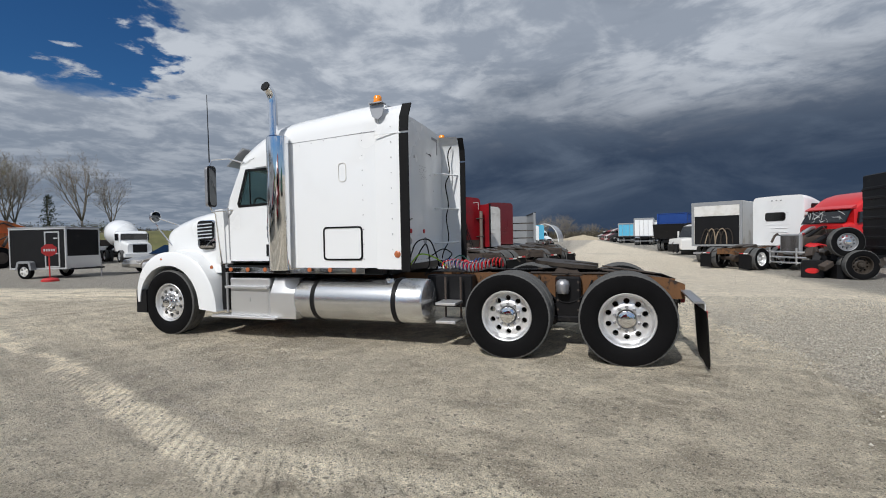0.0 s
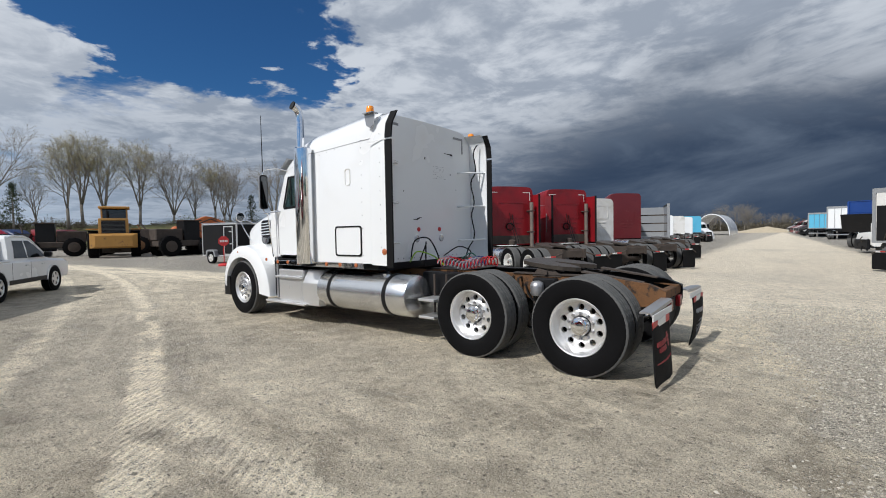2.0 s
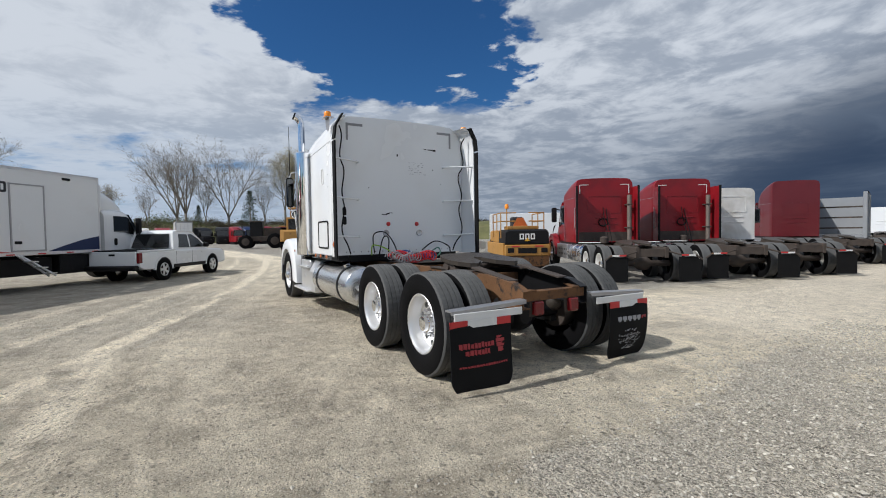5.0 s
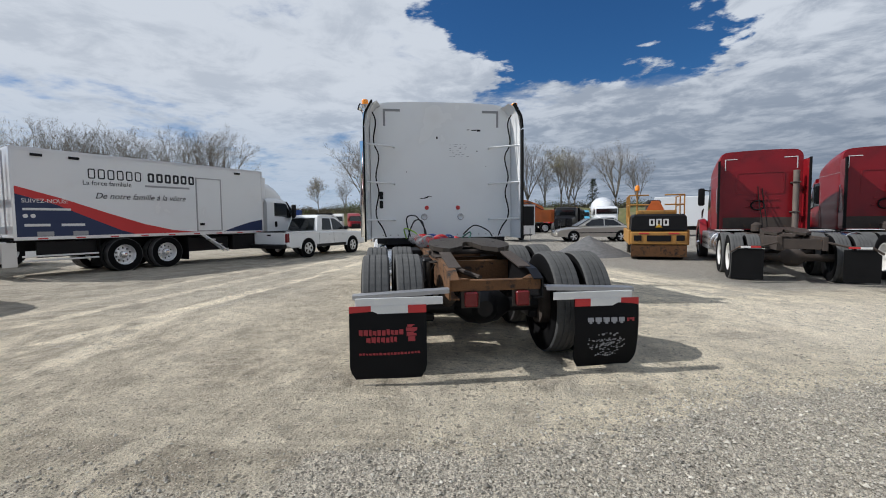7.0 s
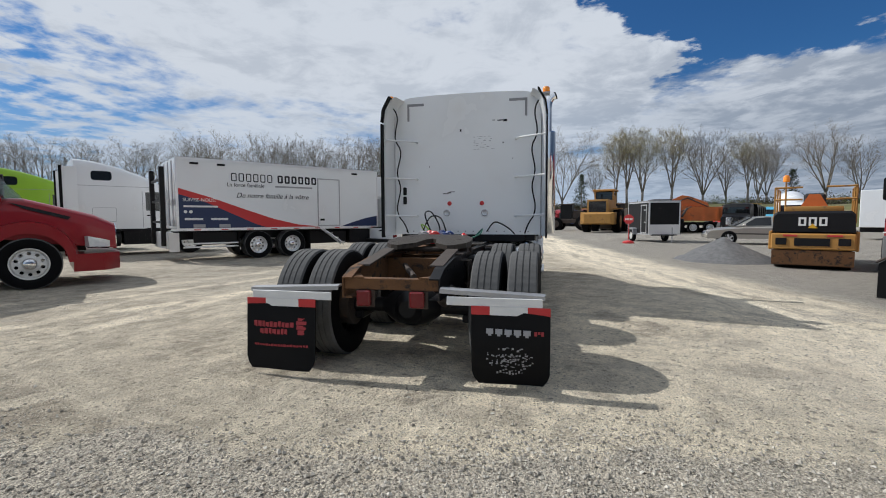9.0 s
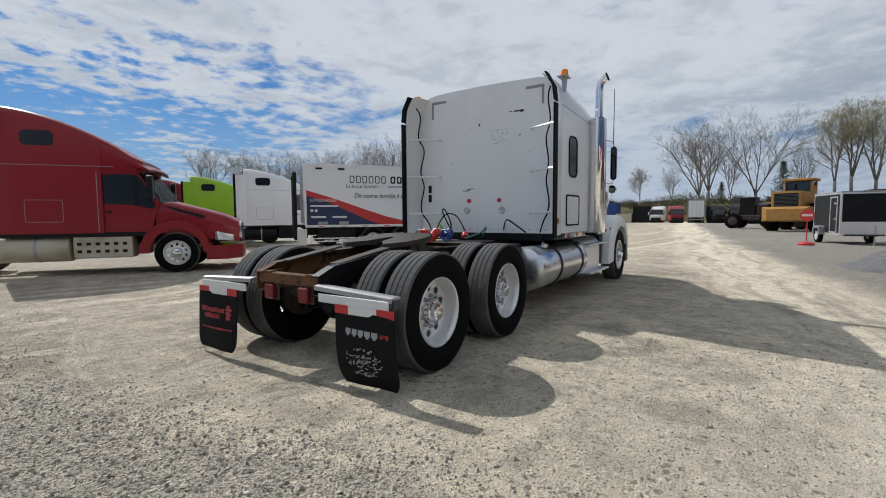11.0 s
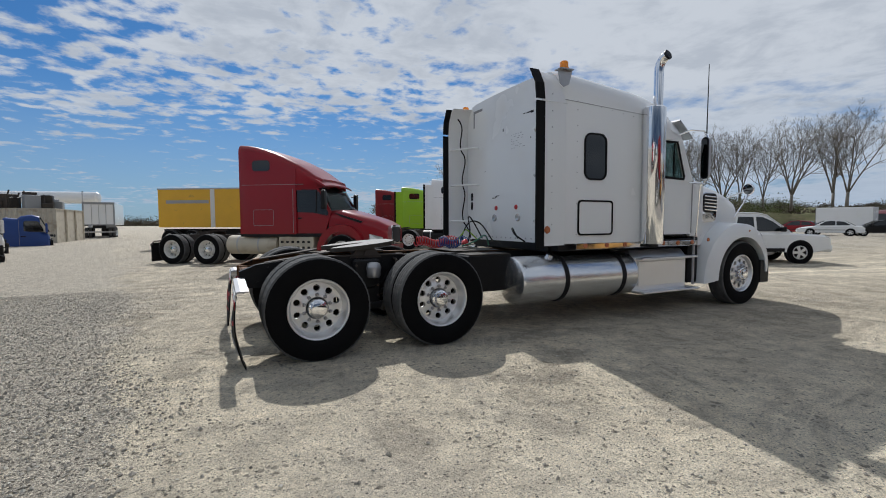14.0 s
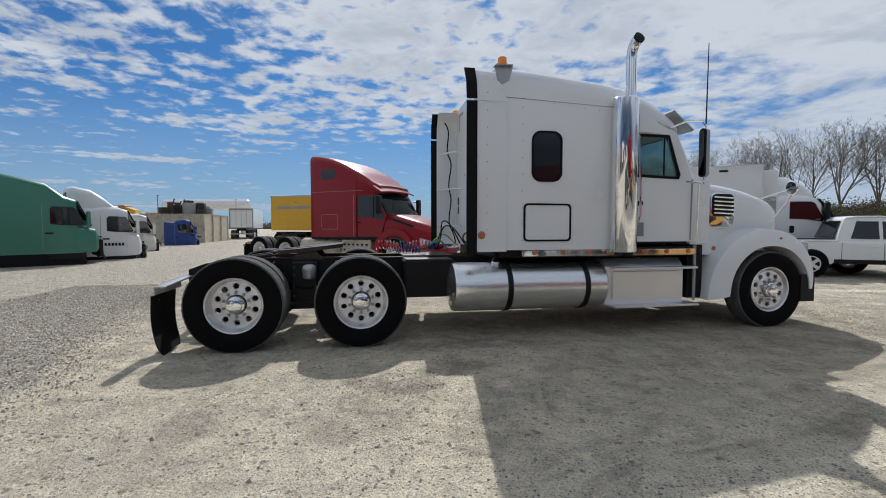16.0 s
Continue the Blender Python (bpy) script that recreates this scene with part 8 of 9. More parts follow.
def cargo_container(paint, label, m, L=6.0, h=2.5, w=2.4, group=""):
    """Corrugated steel container or van body, its long side along x."""
    t = thing("container", label, "container", m, group)
    n = int(L / 0.28)
    out = []
    for i in range(n):
        x = L * i / n
        s = L / n
        out += [(x, 0.0), (x + s * 0.35, 0.0), (x + s * 0.5, -0.035), (x + s * 0.85, -0.035)]
    out.append((L, 0.0))
    poly = [(x, -w / 2 + y) for x, y in out] + [(x, w / 2 - y) for x, y in out[::-1]]
    part("corrugated_body", prism(bmesh.new(), poly, "z", 0.12, h), paint, t)
    for x in (0.0, L):
        for y in (-w / 2, w / 2):
            part("corner_post", B(x - 0.06, x + 0.06, y - 0.06, y + 0.06, 0.0, h + 0.03), paint, t)
    part("roof", B(-0.04, L + 0.04, -w / 2 - 0.04, w / 2 + 0.04, h, h + 0.05), paint, t)
    part("base_rail", B(0, L, -w / 2 - 0.02, w / 2 + 0.02, 0.0, 0.14), paint, t)
    return t


def van_trailer(paint, label, m, L=8.0, z0=1.1, z1=3.6, door=None, group=""):
    """A box body on wheels, its rear at x = 0 facing -x."""
    t = thing("box_trailer", label, "trailer", m, group)
    part("body", B(0, L, -1.25, 1.25, z0, z1, 0.03), paint, t)
    fr = part("rear_frame", ring_prism(bmesh.new(), rounded(2.5, z1 - z0, 0.03, 2, 0, (z0 + z1) / 2), rounded(2.24, z1 - z0 - 0.3, 0.02, 2, 0, (z0 + z1) / 2 - 0.06), "x", -0.04, 0.02), GREYSTEEL, t)
    if door == "open":
        # flat black panel in place of the shade inside the box
        part("opening", B(-0.012, 0.01, -1.1, 1.1, z0 + 0.1, z1 - 0.75), BLACK, fr, "black panel that stands for the unlit cargo space")
        part("roller_door", B(-0.03, 0.0, -1.1, 1.1, z1 - 0.78, z1 - 0.2), WHITE_OLD, fr, "half-raised roller door")
        for k in range(5):
            pts = bezier((-0.05, -0.8 + k * 0.28, z0 + 0.12), (-0.15, -0.9 + k * 0.3, z0 + 1.2), (-0.1, -0.3 + k * 0.2, z0 + 1.3), (-0.05, -0.2 + k * 0.25, z0 + 0.15), 8)
            part("hose", tube(bmesh.new(), pts, 0.03, 6), WOOD if k % 2 else GREASE, fr)
    else:
        for y in (-0.55, 0.0, 0.55):
            part("door_bar", cyl(bmesh.new(), (-0.05, y, z0 + 0.1), (-0.05, y, z1 - 0.2), 0.02, seg=6), STEEL, fr)
    part("frame", B(0.1, L, -0.5, 0.5, z0 - 0.3, z0), BLACK, t)
    part("bumper", B(-0.08, 0.05, -1.15, 1.15, 0.5, 0.62), STEEL, t)
    for x in (1.0, 2.3):
        for y in (1.22, -1.22):
            wheel(t, x, y, True, 0.5)
    part("landing_leg", B(L - 1.6, L - 1.4, -0.7, 0.7, 0.0, z0 - 0.2), BLACK, t)
    return t


def red_wreck():
    """Red cab-forward wreck with torn-off hood and bare engine."""
    t = thing("wrecked_truck", "bright red wrecked tractor with torn-off hood and cracked windscreen", "truck", ground_pose(-9.3, -15.2, 27) @ Matrix.Scale(0.83, 4))
    st = [(-1.9, 1.15, 0.95, 3.45), (-1.75, 1.19, 0.95, 3.55), (-1.2, 1.2, 0.95, 3.58), (-0.6, 1.2, 0.95, 3.52), (-0.1, 1.19, 0.95, 3.38), (0.3, 1.16, 0.95, 3.18), (0.6, 1.12, 0.95, 2.98), (0.82, 1.08, 0.95, 2.80)]
    cab = part("cab", profile_body(bmesh.new(), st), RED_BRIGHT, t, "", 30)
    part("cab_front", profile_body(bmesh.new(), [(0.8, 1.12, 0.95, 2.16), (1.15, 1.11, 0.95, 2.14), (1.32, 1.06, 0.98, 2.08)]), RED_BRIGHT, t, "", 30)
    part("roof_brow", loft(bmesh.new(), [[(0.70, y, 2.92), (1.02, y, 2.78), (1.0, y, 2.73), (0.72, y, 2.78)] for y in (-1.1, -0.5, 0.5, 1.1)]), RED_BRIGHT, cab, "", 30)
    ws = part("windscreen", loft(bmesh.new(), [[(0.90, 1.0, 2.76), (0.90, -1.0, 2.76), (1.28, -1.04, 2.14), (1.28, 1.04, 2.14)], [(0.84, 1.0, 2.76), (0.84, -1.0, 2.76), (1.22, -1.04, 2.14), (1.22, 1.04, 2.14)]]), DARKGLASS, t, "cracked windscreen")
    crng = random.Random(14)
    for k in range(26):
        y0, q0 = crng.uniform(-0.9, 0.9), crng.random()
        y1, q1 = max(-0.98, min(0.98, y0 + crng.gauss(0, 0.25))), max(0, min(1, q0 + crng.gauss(0, 0.25)))
        part("crack", tube(bmesh.new(), [(0.91 + 0.38 * q, y, 2.76 - 0.62 * q) for y, q in ((y0, q0), ((y0 + y1) / 2 + 0.03, (q0 + q1) / 2), (y1, q1))], crng.uniform(0.004, 0.012), 4), WHITETAPE, ws)
    part("wiper_bar", tube(bmesh.new(), [(1.31, -1.0, 2.13), (1.36, 0, 2.15), (1.31, 1.0, 2.13)], 0.025, 6), BLACK, ws)
    for s in (1, -1):
        part("side_glass", prism(bmesh.new(), [(0.02, 2.14), (0.72, 2.12), (0.66, 2.60), (0.10, 2.64), (0.02, 2.56)], "y", min(1.1 * s, 1.205 * s), max(1.1 * s, 1.205 * s)), DARKGLASS, cab)
        part("door_seam", prism(bmesh.new(), [(-0.08, 1.1), (-0.06, 1.1), (-0.06, 2.7), (-0.08, 2.7)], "y", min(1.1 * s, 1.203 * s), max(1.1 * s, 1.203 * s)), BLACK, cab)
        wheel(t, 2.3, 1.15 * s, False, 0.51, STEEL)
        part("frame_rail", B(-2.2, 3.1, min(0.35 * s, 0.45 * s), max(0.35 * s, 0.45 * s), 0.6, 0.88), DARKRUST, t)
        part("torn_fender", loft(bmesh.new(), [[(2.3 + 0.66 * math.cos(a), 0.95 * s, 0.5 + 0.66 * math.sin(a)), (2.3 + 0.70 * math.cos(a), 0.95 * s, 0.5 + 0.70 * math.sin(a)), (2.3 + 0.72 * math.cos(a), 0.55 * s, 0.55 + 0.74 * math.sin(a)), (2.3 + 0.68 * math.cos(a), 0.55 * s, 0.55 + 0.70 * math.sin(a))] for a in [0.9 + 0.25 * k for k in range(8)]]), RED_BRIGHT, t, "torn red fender", 40)
    part("firewall", B(1.32, 1.36, -0.95, 0.95, 0.95, 1.86, 0.02), GREASE, t, "black firewall behind the engine")
    rad = part("radiator", B(2.78, 2.95, -0.52, 0.52, 0.72, 1.66, 0.03), GREYSTEEL, t, "bare radiator")
    part("radiator_core", B(2.95, 2.962, -0.45, 0.45, 0.80, 1.58), GREASE, rad)
    for k in range(16):
        part("fin", B(2.962, 2.97, -0.44 + k * 0.057, -0.425 + k * 0.057, 0.80, 1.58), STEEL, rad)
    part("engine", B(1.4, 2.7, -0.4, 0.4, 0.7, 1.6, 0.1), DARKRUST, t, "bare engine", 40)
    for y, z, r in ((-0.3, 1.62, 0.09), (0.25, 1.66, 0.07), (0.5, 1.3, 0.11)):
        part("engine_pipe", tube(bmesh.new(), bezier((1.35, y, z + 0.3), (1.7, y + 0.1, z + 0.35), (2.0, y + 0.2, z + 0.1), (2.7, y, z - 0.3), 8), r, 10), STEEL if y < 0 else BLACK, t, "", 40)
    rng = random.Random(4)
    for k in range(22):
        a = Vector((rng.uniform(1.3, 2.9), rng.uniform(-0.9, 0.9), rng.uniform(0.7, 1.7)))
        b = a + Vector((rng.uniform(-0.5, 0.5), rng.uniform(-0.5, 0.5), rng.uniform(-0.4, 0.4)))
        part("torn_piece", tube(bmesh.new(), [a, (a + b) / 2 + Vector((0, 0, 0.1)), b], rng.uniform(0.015, 0.06), 6), rng.choice((BLACK, DARKRUST, STEEL, RED_BRIGHT)), t)
    for z in (0.38, 0.62, 0.86):
        part("bumper_guard", tube(bmesh.new(), [(2.3, 1.15, z), (3.25, 1.05, z), (3.35, 0.0, z), (3.25, -1.05, z), (2.3, -1.15, z)], 0.04, 8), ALU, t, "bent tube bumper guard", 40)
    for y in (-0.7, 0.7):
        part("bumper_guard", tube(bmesh.new(), [(3.3, y, 0.3), (3.3, y, 1.05)], 0.035, 8), ALU, t, "", 40)
    part("exhaust_cap", tube(bmesh.new(), [(0.1, 0.9, 3.1), (0.1, 0.9, 3.48), (0.2, 0.9, 3.56)], 0.06, 8), BLACK, t)
    # loose box with red mark in front of it
    s = thing("equipment_box", "black equipment box with a red oval mark", "box", ground_pose(-6.75, -10.95, 62) @ Matrix.Scale(0.68, 4))
    part("box_body", B(-0.35, 0.35, -0.42, 0.42, 0.0, 0.82, 0.03), BLACK, s)
    part("red_oval", prism(bmesh.new(), [(0.26 * math.cos(a), 0.34 + 0.13 * math.sin(a)) for a in [k * math.pi / 8 for k in range(16)]], "x", 0.35, 0.36), RED_BRIGHT, s)


def stacked_axles():
    t = thing("scrap_truck_frame", "black stripped truck frame with a raised wheel and stacked parts", "truck", ground_pose(-9.0, -11.35, 5) @ Matrix.Scale(0.88, 4))
    for s in (1, -1):
        part("frame_rail", B(-3.2, 2.4, min(0.35 * s, 0.45 * s), max(0.35 * s, 0.45 * s), 0.5, 0.8), BLACK, t)
    wheel(t, 1.9, 0.95, False, 0.52, STEEL, True, z=1.28)
    wheel(t, 1.6, 1.2, True, 0.51, GREASE, False)
    wheel(t, 1.6, -1.2, True, 0.51, GREASE, False)
    part("axle", cyl(bmesh.new(), (1.6, -1, 0.5), (1.6, 1, 0.5), 0.11, seg=10), BLACK, t)
    rack = part("headache_rack", B(0.2, 0.4, -1.1, 1.1, 0.8, 3.72, 0.03), BLACK, t, "tall black rack")
    for k in range(7):
        part("rack_rib", B(0.4, 0.46, -1.0, 1.0, 1.0 + 0.36 * k, 1.1 + 0.36 * k, 0.01), BLACK, rack)
    rng = random.Random(8)
    for k in range(20):
        a = Vector((rng.uniform(0.6, 2.6), rng.uniform(-1.1, 1.1), rng.uniform(0.45, 1.1)))
        part("scrap_piece", B(-0.2, 0.2, -0.12, 0.12, -0.1, 0.1, 0.02, m=Matrix.Translation(a) @ Euler((rng.random() * 3, rng.random() * 3, rng.random() * 3)).to_matrix().to_4x4()), rng.choice((BLACK, DARKRUST, GREASE)), t)
    part("chock", B(1.2, 2.2, -0.9, 0.9, 0.0, 0.5), BLACK, t)


def mixer_truck():
    t = thing("mixer_truck", "white concrete mixer truck with a pale drum", "truck", ground_pose(40.5, -22.0, 160))
    chassis(t, -2.0, 5.5, BLACK)
    running_gear(t, 4.6)
    part("drum", lathe(bmesh.new(), [(0.35, -2.0), (0.7, -1.6), (1.15, -0.3), (1.2, 0.6), (0.95, 1.8), (0.4, 2.3)], (0.8, 0, 2.45), (1, 0, -0.18), 28), WHITE, t, "white ribbed mixer drum", 30)
    part("cab", profile_body(bmesh.new(), [(3.1, 1.1, 0.9, 2.5), (3.3, 1.12, 0.9, 2.6), (4.0, 1.1, 0.9, 2.55), (4.3, 1.0, 0.9, 2.35)]), WHITE, t, "", 30)
    part("windscreen", B(4.2, 4.36, -0.95, 0.95, 1.85, 2.35), DARKGLASS, t)
    part("hood", profile_body(bmesh.new(), [(4.2, 1.0, 0.8, 1.8), (5.6, 0.85, 0.7, 1.5)]), WHITE, t, "", 30)
    part("grille", B(5.58, 5.66, -0.5, 0.5, 0.8, 1.45), BLACK, t)
    part("front_bumper", B(5.5, 5.9, -1.15, 1.15, 0.4, 0.75, 0.04), WHITE, t)
    for s in (1, -1):
        part("side_glass", B(3.4, 4.15, min(1.1 * s, 1.13 * s), max(1.1 * s, 1.13 * s), 1.8, 2.35), DARKGLASS, t)


def dump_truck(paint, cabpaint, label, m, group="old trucks before the trees", tall=0.0):
    t = thing("dump_truck", label, "truck", m, group)
    chassis(t, -1.6, 5.6, BLACK)
    running_gear(t, 4.9)
    if tall:
        # high-sided open tub, its tailgate gone
        bed = part("dump_bed", B(-1.7, 2.9, -1.2, 1.2, 1.05, 1.16), paint, t, "high-sided steel dump bed")
        part("bed_front", B(2.82, 2.9, -1.2, 1.2, 1.16, tall), paint, bed)
        for s in (1, -1):
            part("bed_side", B(-1.7, 2.82, min(1.14 * s, 1.2 * s), max(1.14 * s, 1.2 * s), 1.16, tall), paint, bed)
            part("top_rail", B(-1.72, 2.9, min(1.10 * s, 1.26 * s), max(1.10 * s, 1.26 * s), tall, tall + 0.09, 0.02), BLACK, bed)
            part("rear_post", B(-1.80, -1.7, min(1.06 * s, 1.24 * s), max(1.06 * s, 1.24 * s), 1.0, tall + 0.05, 0.02), paint, bed)
            for k in range(6):
                part("bed_rib", B(-1.2 + 0.7 * k, -1.08 + 0.7 * k, min(1.2 * s, 1.27 * s), max(1.2 * s, 1.27 * s), 1.1, tall), paint, bed)
        for k in range(3):
            part("cross_brace", B(-1.76, -1.71, -1.06, 1.06, 1.5 + 0.55 * k, 1.58 + 0.55 * k), DARKRUST, bed)
    else:
        part("dump_bed", prism(bmesh.new(), [(-1.6, 1.1), (2.6, 1.1), (3.0, 2.3), (3.3, 2.5), (-1.9, 2.3)], "y", -1.25, 1.25), paint, t, "steel dump bed")
        for k in range(5):
            part("bed_rib", B(-1.3 + k, -1.15 + k, -1.3, 1.3, 1.15, 2.25), paint, t)
    part("cab", profile_body(bmesh.new(), [(3.1, 1.05, 0.9, 2.45), (3.3, 1.08, 0.9, 2.55), (4.1, 1.05, 0.9, 2.5), (4.45, 0.98, 0.9, 2.2)]), cabpaint, t, "", 30)
    part("windscreen", B(4.3, 4.46, -0.9, 0.9, 1.75, 2.25), DARKGLASS, t)
    part("hood", profile_body(bmesh.new(), [(4.3, 1.0, 0.8, 1.75), (5.8, 0.85, 0.7, 1.45)]), cabpaint, t, "", 30)
    part("grille", B(5.78, 5.86, -0.45, 0.45, 0.75, 1.4), CHROME, t)
    return t


def old_machine(paint, m, seed, label="rusty disused earth-moving machine"):
    """A stripped yard machine: frame, engine, cab cage, big tyres."""
    rng = random.Random(seed)
    t = thing("old_machine", label, "machine", m, "disused machines before the trees")
    for x in (0.0, 3.0):
        for y in (1.2, -1.2):
            big_wheel(t, x, y, rng.uniform(0.65, 0.85), 0.45, paint)
    part("frame", B(-0.8, 3.8, -0.7, 0.7, 0.8, 1.3, 0.05), paint, t)
    part("engine_hood", B(-0.9, 1.2, -0.6, 0.6, 1.3, rng.uniform(2.0, 2.5), 0.06), rng.choice((paint, DARKRUST)), t)
    part("cab", B(1.3, 2.6, -0.65, 0.65, 1.3, 2.9, 0.03), rng.choice((DARKRUST, BLACK, paint)), t)
    part("cab_roof", B(1.2, 2.75, -0.75, 0.75, 2.9, 3.0, 0.02), paint, t)
    for k in range(10):
        a = Vector((rng.uniform(-1.0, 4.2), rng.uniform(-0.9, 0.9), rng.uniform(1.0, 2.4)))
        b = a + Vector((rng.uniform(-1.4, 1.4), rng.uniform(-0.3, 0.3), rng.uniform(-0.6, 0.8)))
        part("linkage", tube(bmesh.new(), [a, b], rng.uniform(0.04, 0.1), 6), rng.choice((paint, DARKRUST, DARKRUST)), t)


yellow_truck()
red_wreck()
stacked_axles()
# far side of the lane, towards the dark sky
t = tractor("semi_truck", "white sleeper tractor with bare rusty frame, backed to the lane", WHITE, ground_pose(-5.94, -15.2, -138) @ Matrix.Scale(0.87, 4), rear=2.4, top=3.45, front_top=2.7, nose=6.8, front=5.7, window=True, rim=ALU, chassis_mat=RUST)
part("rear_window", prism(bmesh.new(), rounded(0.95, 0.42, 0.12, 4, 0.1, 2.45), "x", 2.375, 2.42), DARKGLASS, t, "dark window in the back of the sleeper")
for k in range(3):
    part("roof_lamp", B(2.38, 2.42, -0.2 + 0.2 * k, -0.12 + 0.2 * k, 3.22, 3.27, 0.008), GREYTAPE, t)
van_trailer(WHITE_OLD, "white box body with a half-open roller door and hoses inside", ground_pose(-5.6, -18.6, -118) @ Matrix.Scale(0.88, 4), 5.0, 0.95, 3.4, "open")
ROW = "parked trucks along the far side of the lane"
wreck_cab(WHITE_OLD, "white stripped pickup cab with torn front", ground_pose(-6.6, -29.3, 20) @ Matrix.Scale(0.85, 4), 2.3, 1.4, 1.2, group=ROW)
dump_truck(BLACK, BLACK, "black dump truck with its bed loaded", ground_pose(-6.4, -37.2, -118), ROW)
cargo_container(BLUE, "blue steel box riding on the dump truck", pose(-5.9, -36.2, 2.28, 0, 0, -118), 3.6, 0.9, 2.3, group=ROW)
van_trailer(WHITE, "white box body at the lane", ground_pose(-5.6, -61, 263), 7, 1.2, 3.7, group=ROW)
van_trailer(SKYBLUE, "pale blue box body at the lane", ground_pose(-4.0, -76, 263), 7, 1.2, 3.4, group=ROW)
van_trailer(WHITE, "white box body with a round mark", ground_pose(-8.6, -66, 263), 7, 1.0, 3.5, group=ROW)
for k, (mat, lab) in enumerate(((BLACK, "black"), (MAROON, "maroon"), (WHITE_OLD, "white"), (RED, "red"), (RED_OLD, "faded red"), (BLACK, "black"), (WHITE_OLD, "old white"), (GREYSTEEL, "grey"))):
    tractor("semi_truck", "%s tractor in the long row by the lane" % lab, mat, ground_pose(-8.0 + 0.45 * k, -92 - k * 9, 20), rear=2.2, top=2.9 + 0.15 * (k % 3), front_top=2.7, nose=6.6, front=5.5, window=False, group=ROW)
# near side of the lane, past the dark red tractor
ROW2 = "parked trucks along the near side of the lane"
dump_truck(GREYSTEEL, WHITE_OLD, "grey dump truck with a ribbed steel bed", ground_pose(5.35, -25.4, -74) @ Matrix.Scale(0.9, 4), ROW2, 3.35)
for k, (mat, lab, x, y, a) in enumerate(((WHITE, "white", 7.1, -37, -72), (WHITE_OLD, "old white", 7.1, -42, -72), (WHITE, "clean white", 7.2, -46.5, -72), (SKYBLUE, "light blue", 7.0, -52, -66), (WHITE, "white", 10.8, -61, 138), (BLUE, "blue", 11.6, -66, 138))):
    tractor("semi_truck", "%s sleeper tractor in the long row" % lab, mat, ground_pose(x, y, a) @ Matrix.Scale(0.85 if k > 3 else 0.95, 4), w=1.08, rear=2.3, top=2.9 + 0.2 * (k == 3), front_top=2.7, nose=6.6, front=5.5, window=False, group=ROW2)
# sunny side row across the lane
wreck_cab(GREEN, "sea-green aerodynamic sleeper cab without its hood", ground_pose(-10.4, 12.9, 35), 3.25, 3.2, 0.5)
wreck_cab(WHITE, "white stripped cab with a tall curved roof fairing", ground_pose(-10.0, 15.9, 32) @ Matrix.Translation((0, 0, -0.28)), 2.5, 1.5, 0.35, 0.8)
wreck_cab(WHITE_OLD, "white stripped day cab with dark window openings", ground_pose(-11.8, 22.2, 30) @ Matrix.Translation((0, 0, -0.4)), 2.4, 1.3, 0.3, 0.25)
wreck_cab(BLUE, "dark blue stripped cab sunk low on the gravel", ground_pose(-12.4, 31.5, 15) @ Matrix.Translation((0, 0, -0.55)), 2.3, 1.1, 0.3)
for k in range(3):
    cargo_container(CREAM, "cream corrugated shipping container", ground_pose(-18.1, 36.3 + 2.5 * k, 1), 6.1, 2.4, group="cream containers by the lane")
t = thing("scrap_pile", "dark machine parts piled on a cream container", "scrap", pose(-14.6, 39.0, 2.44))
rng = random.Random(31)
for k in range(16):
    a = Vector((rng.uniform(-1.5, 1.5), rng.uniform(-1.2, 1.6), rng.uniform(0.25, 1.0)))
    part("machine_part", B(-rng.uniform(0.2, 0.55), rng.uniform(0.2, 0.55), -0.3, 0.3, -a.z, rng.uniform(0.05, 0.5), 0.03, m=Matrix.Translation(a) @ Matrix.Rotation(rng.random() * 3, 4, "Z")), rng.choice((BLACK, DARKRUST, GREASE, GREYSTEEL)), t)
for k in range(5):
    x = -1.2 + 0.6 * k
    part("pipe", tube(bmesh.new(), [(x, -0.5, 0.0), (x + rng.uniform(-0.3, 0.3), 0.2, rng.uniform(0.9, 1.5))], 0.06, 6), DARKRUST, t)
t = thing("scrap_block", "yellow machine body on dark blocks behind the cabs", "machine", pose(-19.6, 37.2, 2.44))
part("machine_body", B(-1.0, 1.0, -0.6, 0.6, 0.0, 0.75, 0.05), CATYELLOW, t)
part("machine_hood", prism(bmesh.new(), [(1.0, 0.0), (1.8, 0.0), (1.75, 0.35), (1.0, 0.6)], "y", -0.5, 0.5), YELLOW, t)
van_trailer(WHITE, "white box trailer with closed rear doors", ground_pose(-11.9, 47.7, 95), 10, 1.2, 3.4)
cargo_container(YELLOW, "yellow machine body behind the cabs", ground_pose(-21, 47.5, 5), 3.0, 2.8)
t = thing("storage_tank", "long white storage tank on stands", "tank", pose(-33, 83.5, 0, 0, 0, -11))
part("tank_shell", lathe(bmesh.new(), [(0.2, -0.3), (0.7, -0.2), (0.9, 0.1), (0.9, 14.9), (0.7, 15.2), (0.2, 15.3)], (0, 0, 5.3), (1, 0, 0), 24), WHITE, t, "", 30)
for q in (1.0, 14.0):
    part("stand", B(q - 0.2, q + 0.2, -0.6, 0.6, 0, 4.6), STEEL, t)
for k, (x, y, h) in enumerate(((-22, 52, 4.9), (-19, 75, 5.8))):
    t = thing("lamp_post", "thin grey pole over the yard", "pole", pose(x, y, 0))
    part("pole", tube(bmesh.new(), [(0, 0, 0), (0, 0, h)], [0.09, 0.05], 8), STEEL, t)
    part("lamp_head", B(-0.08, 0.16, -0.08, 0.08, h, h + 0.1, 0.02), GREY_PLASTIC, t)
# machines and old trucks before the trees
mixer_truck()
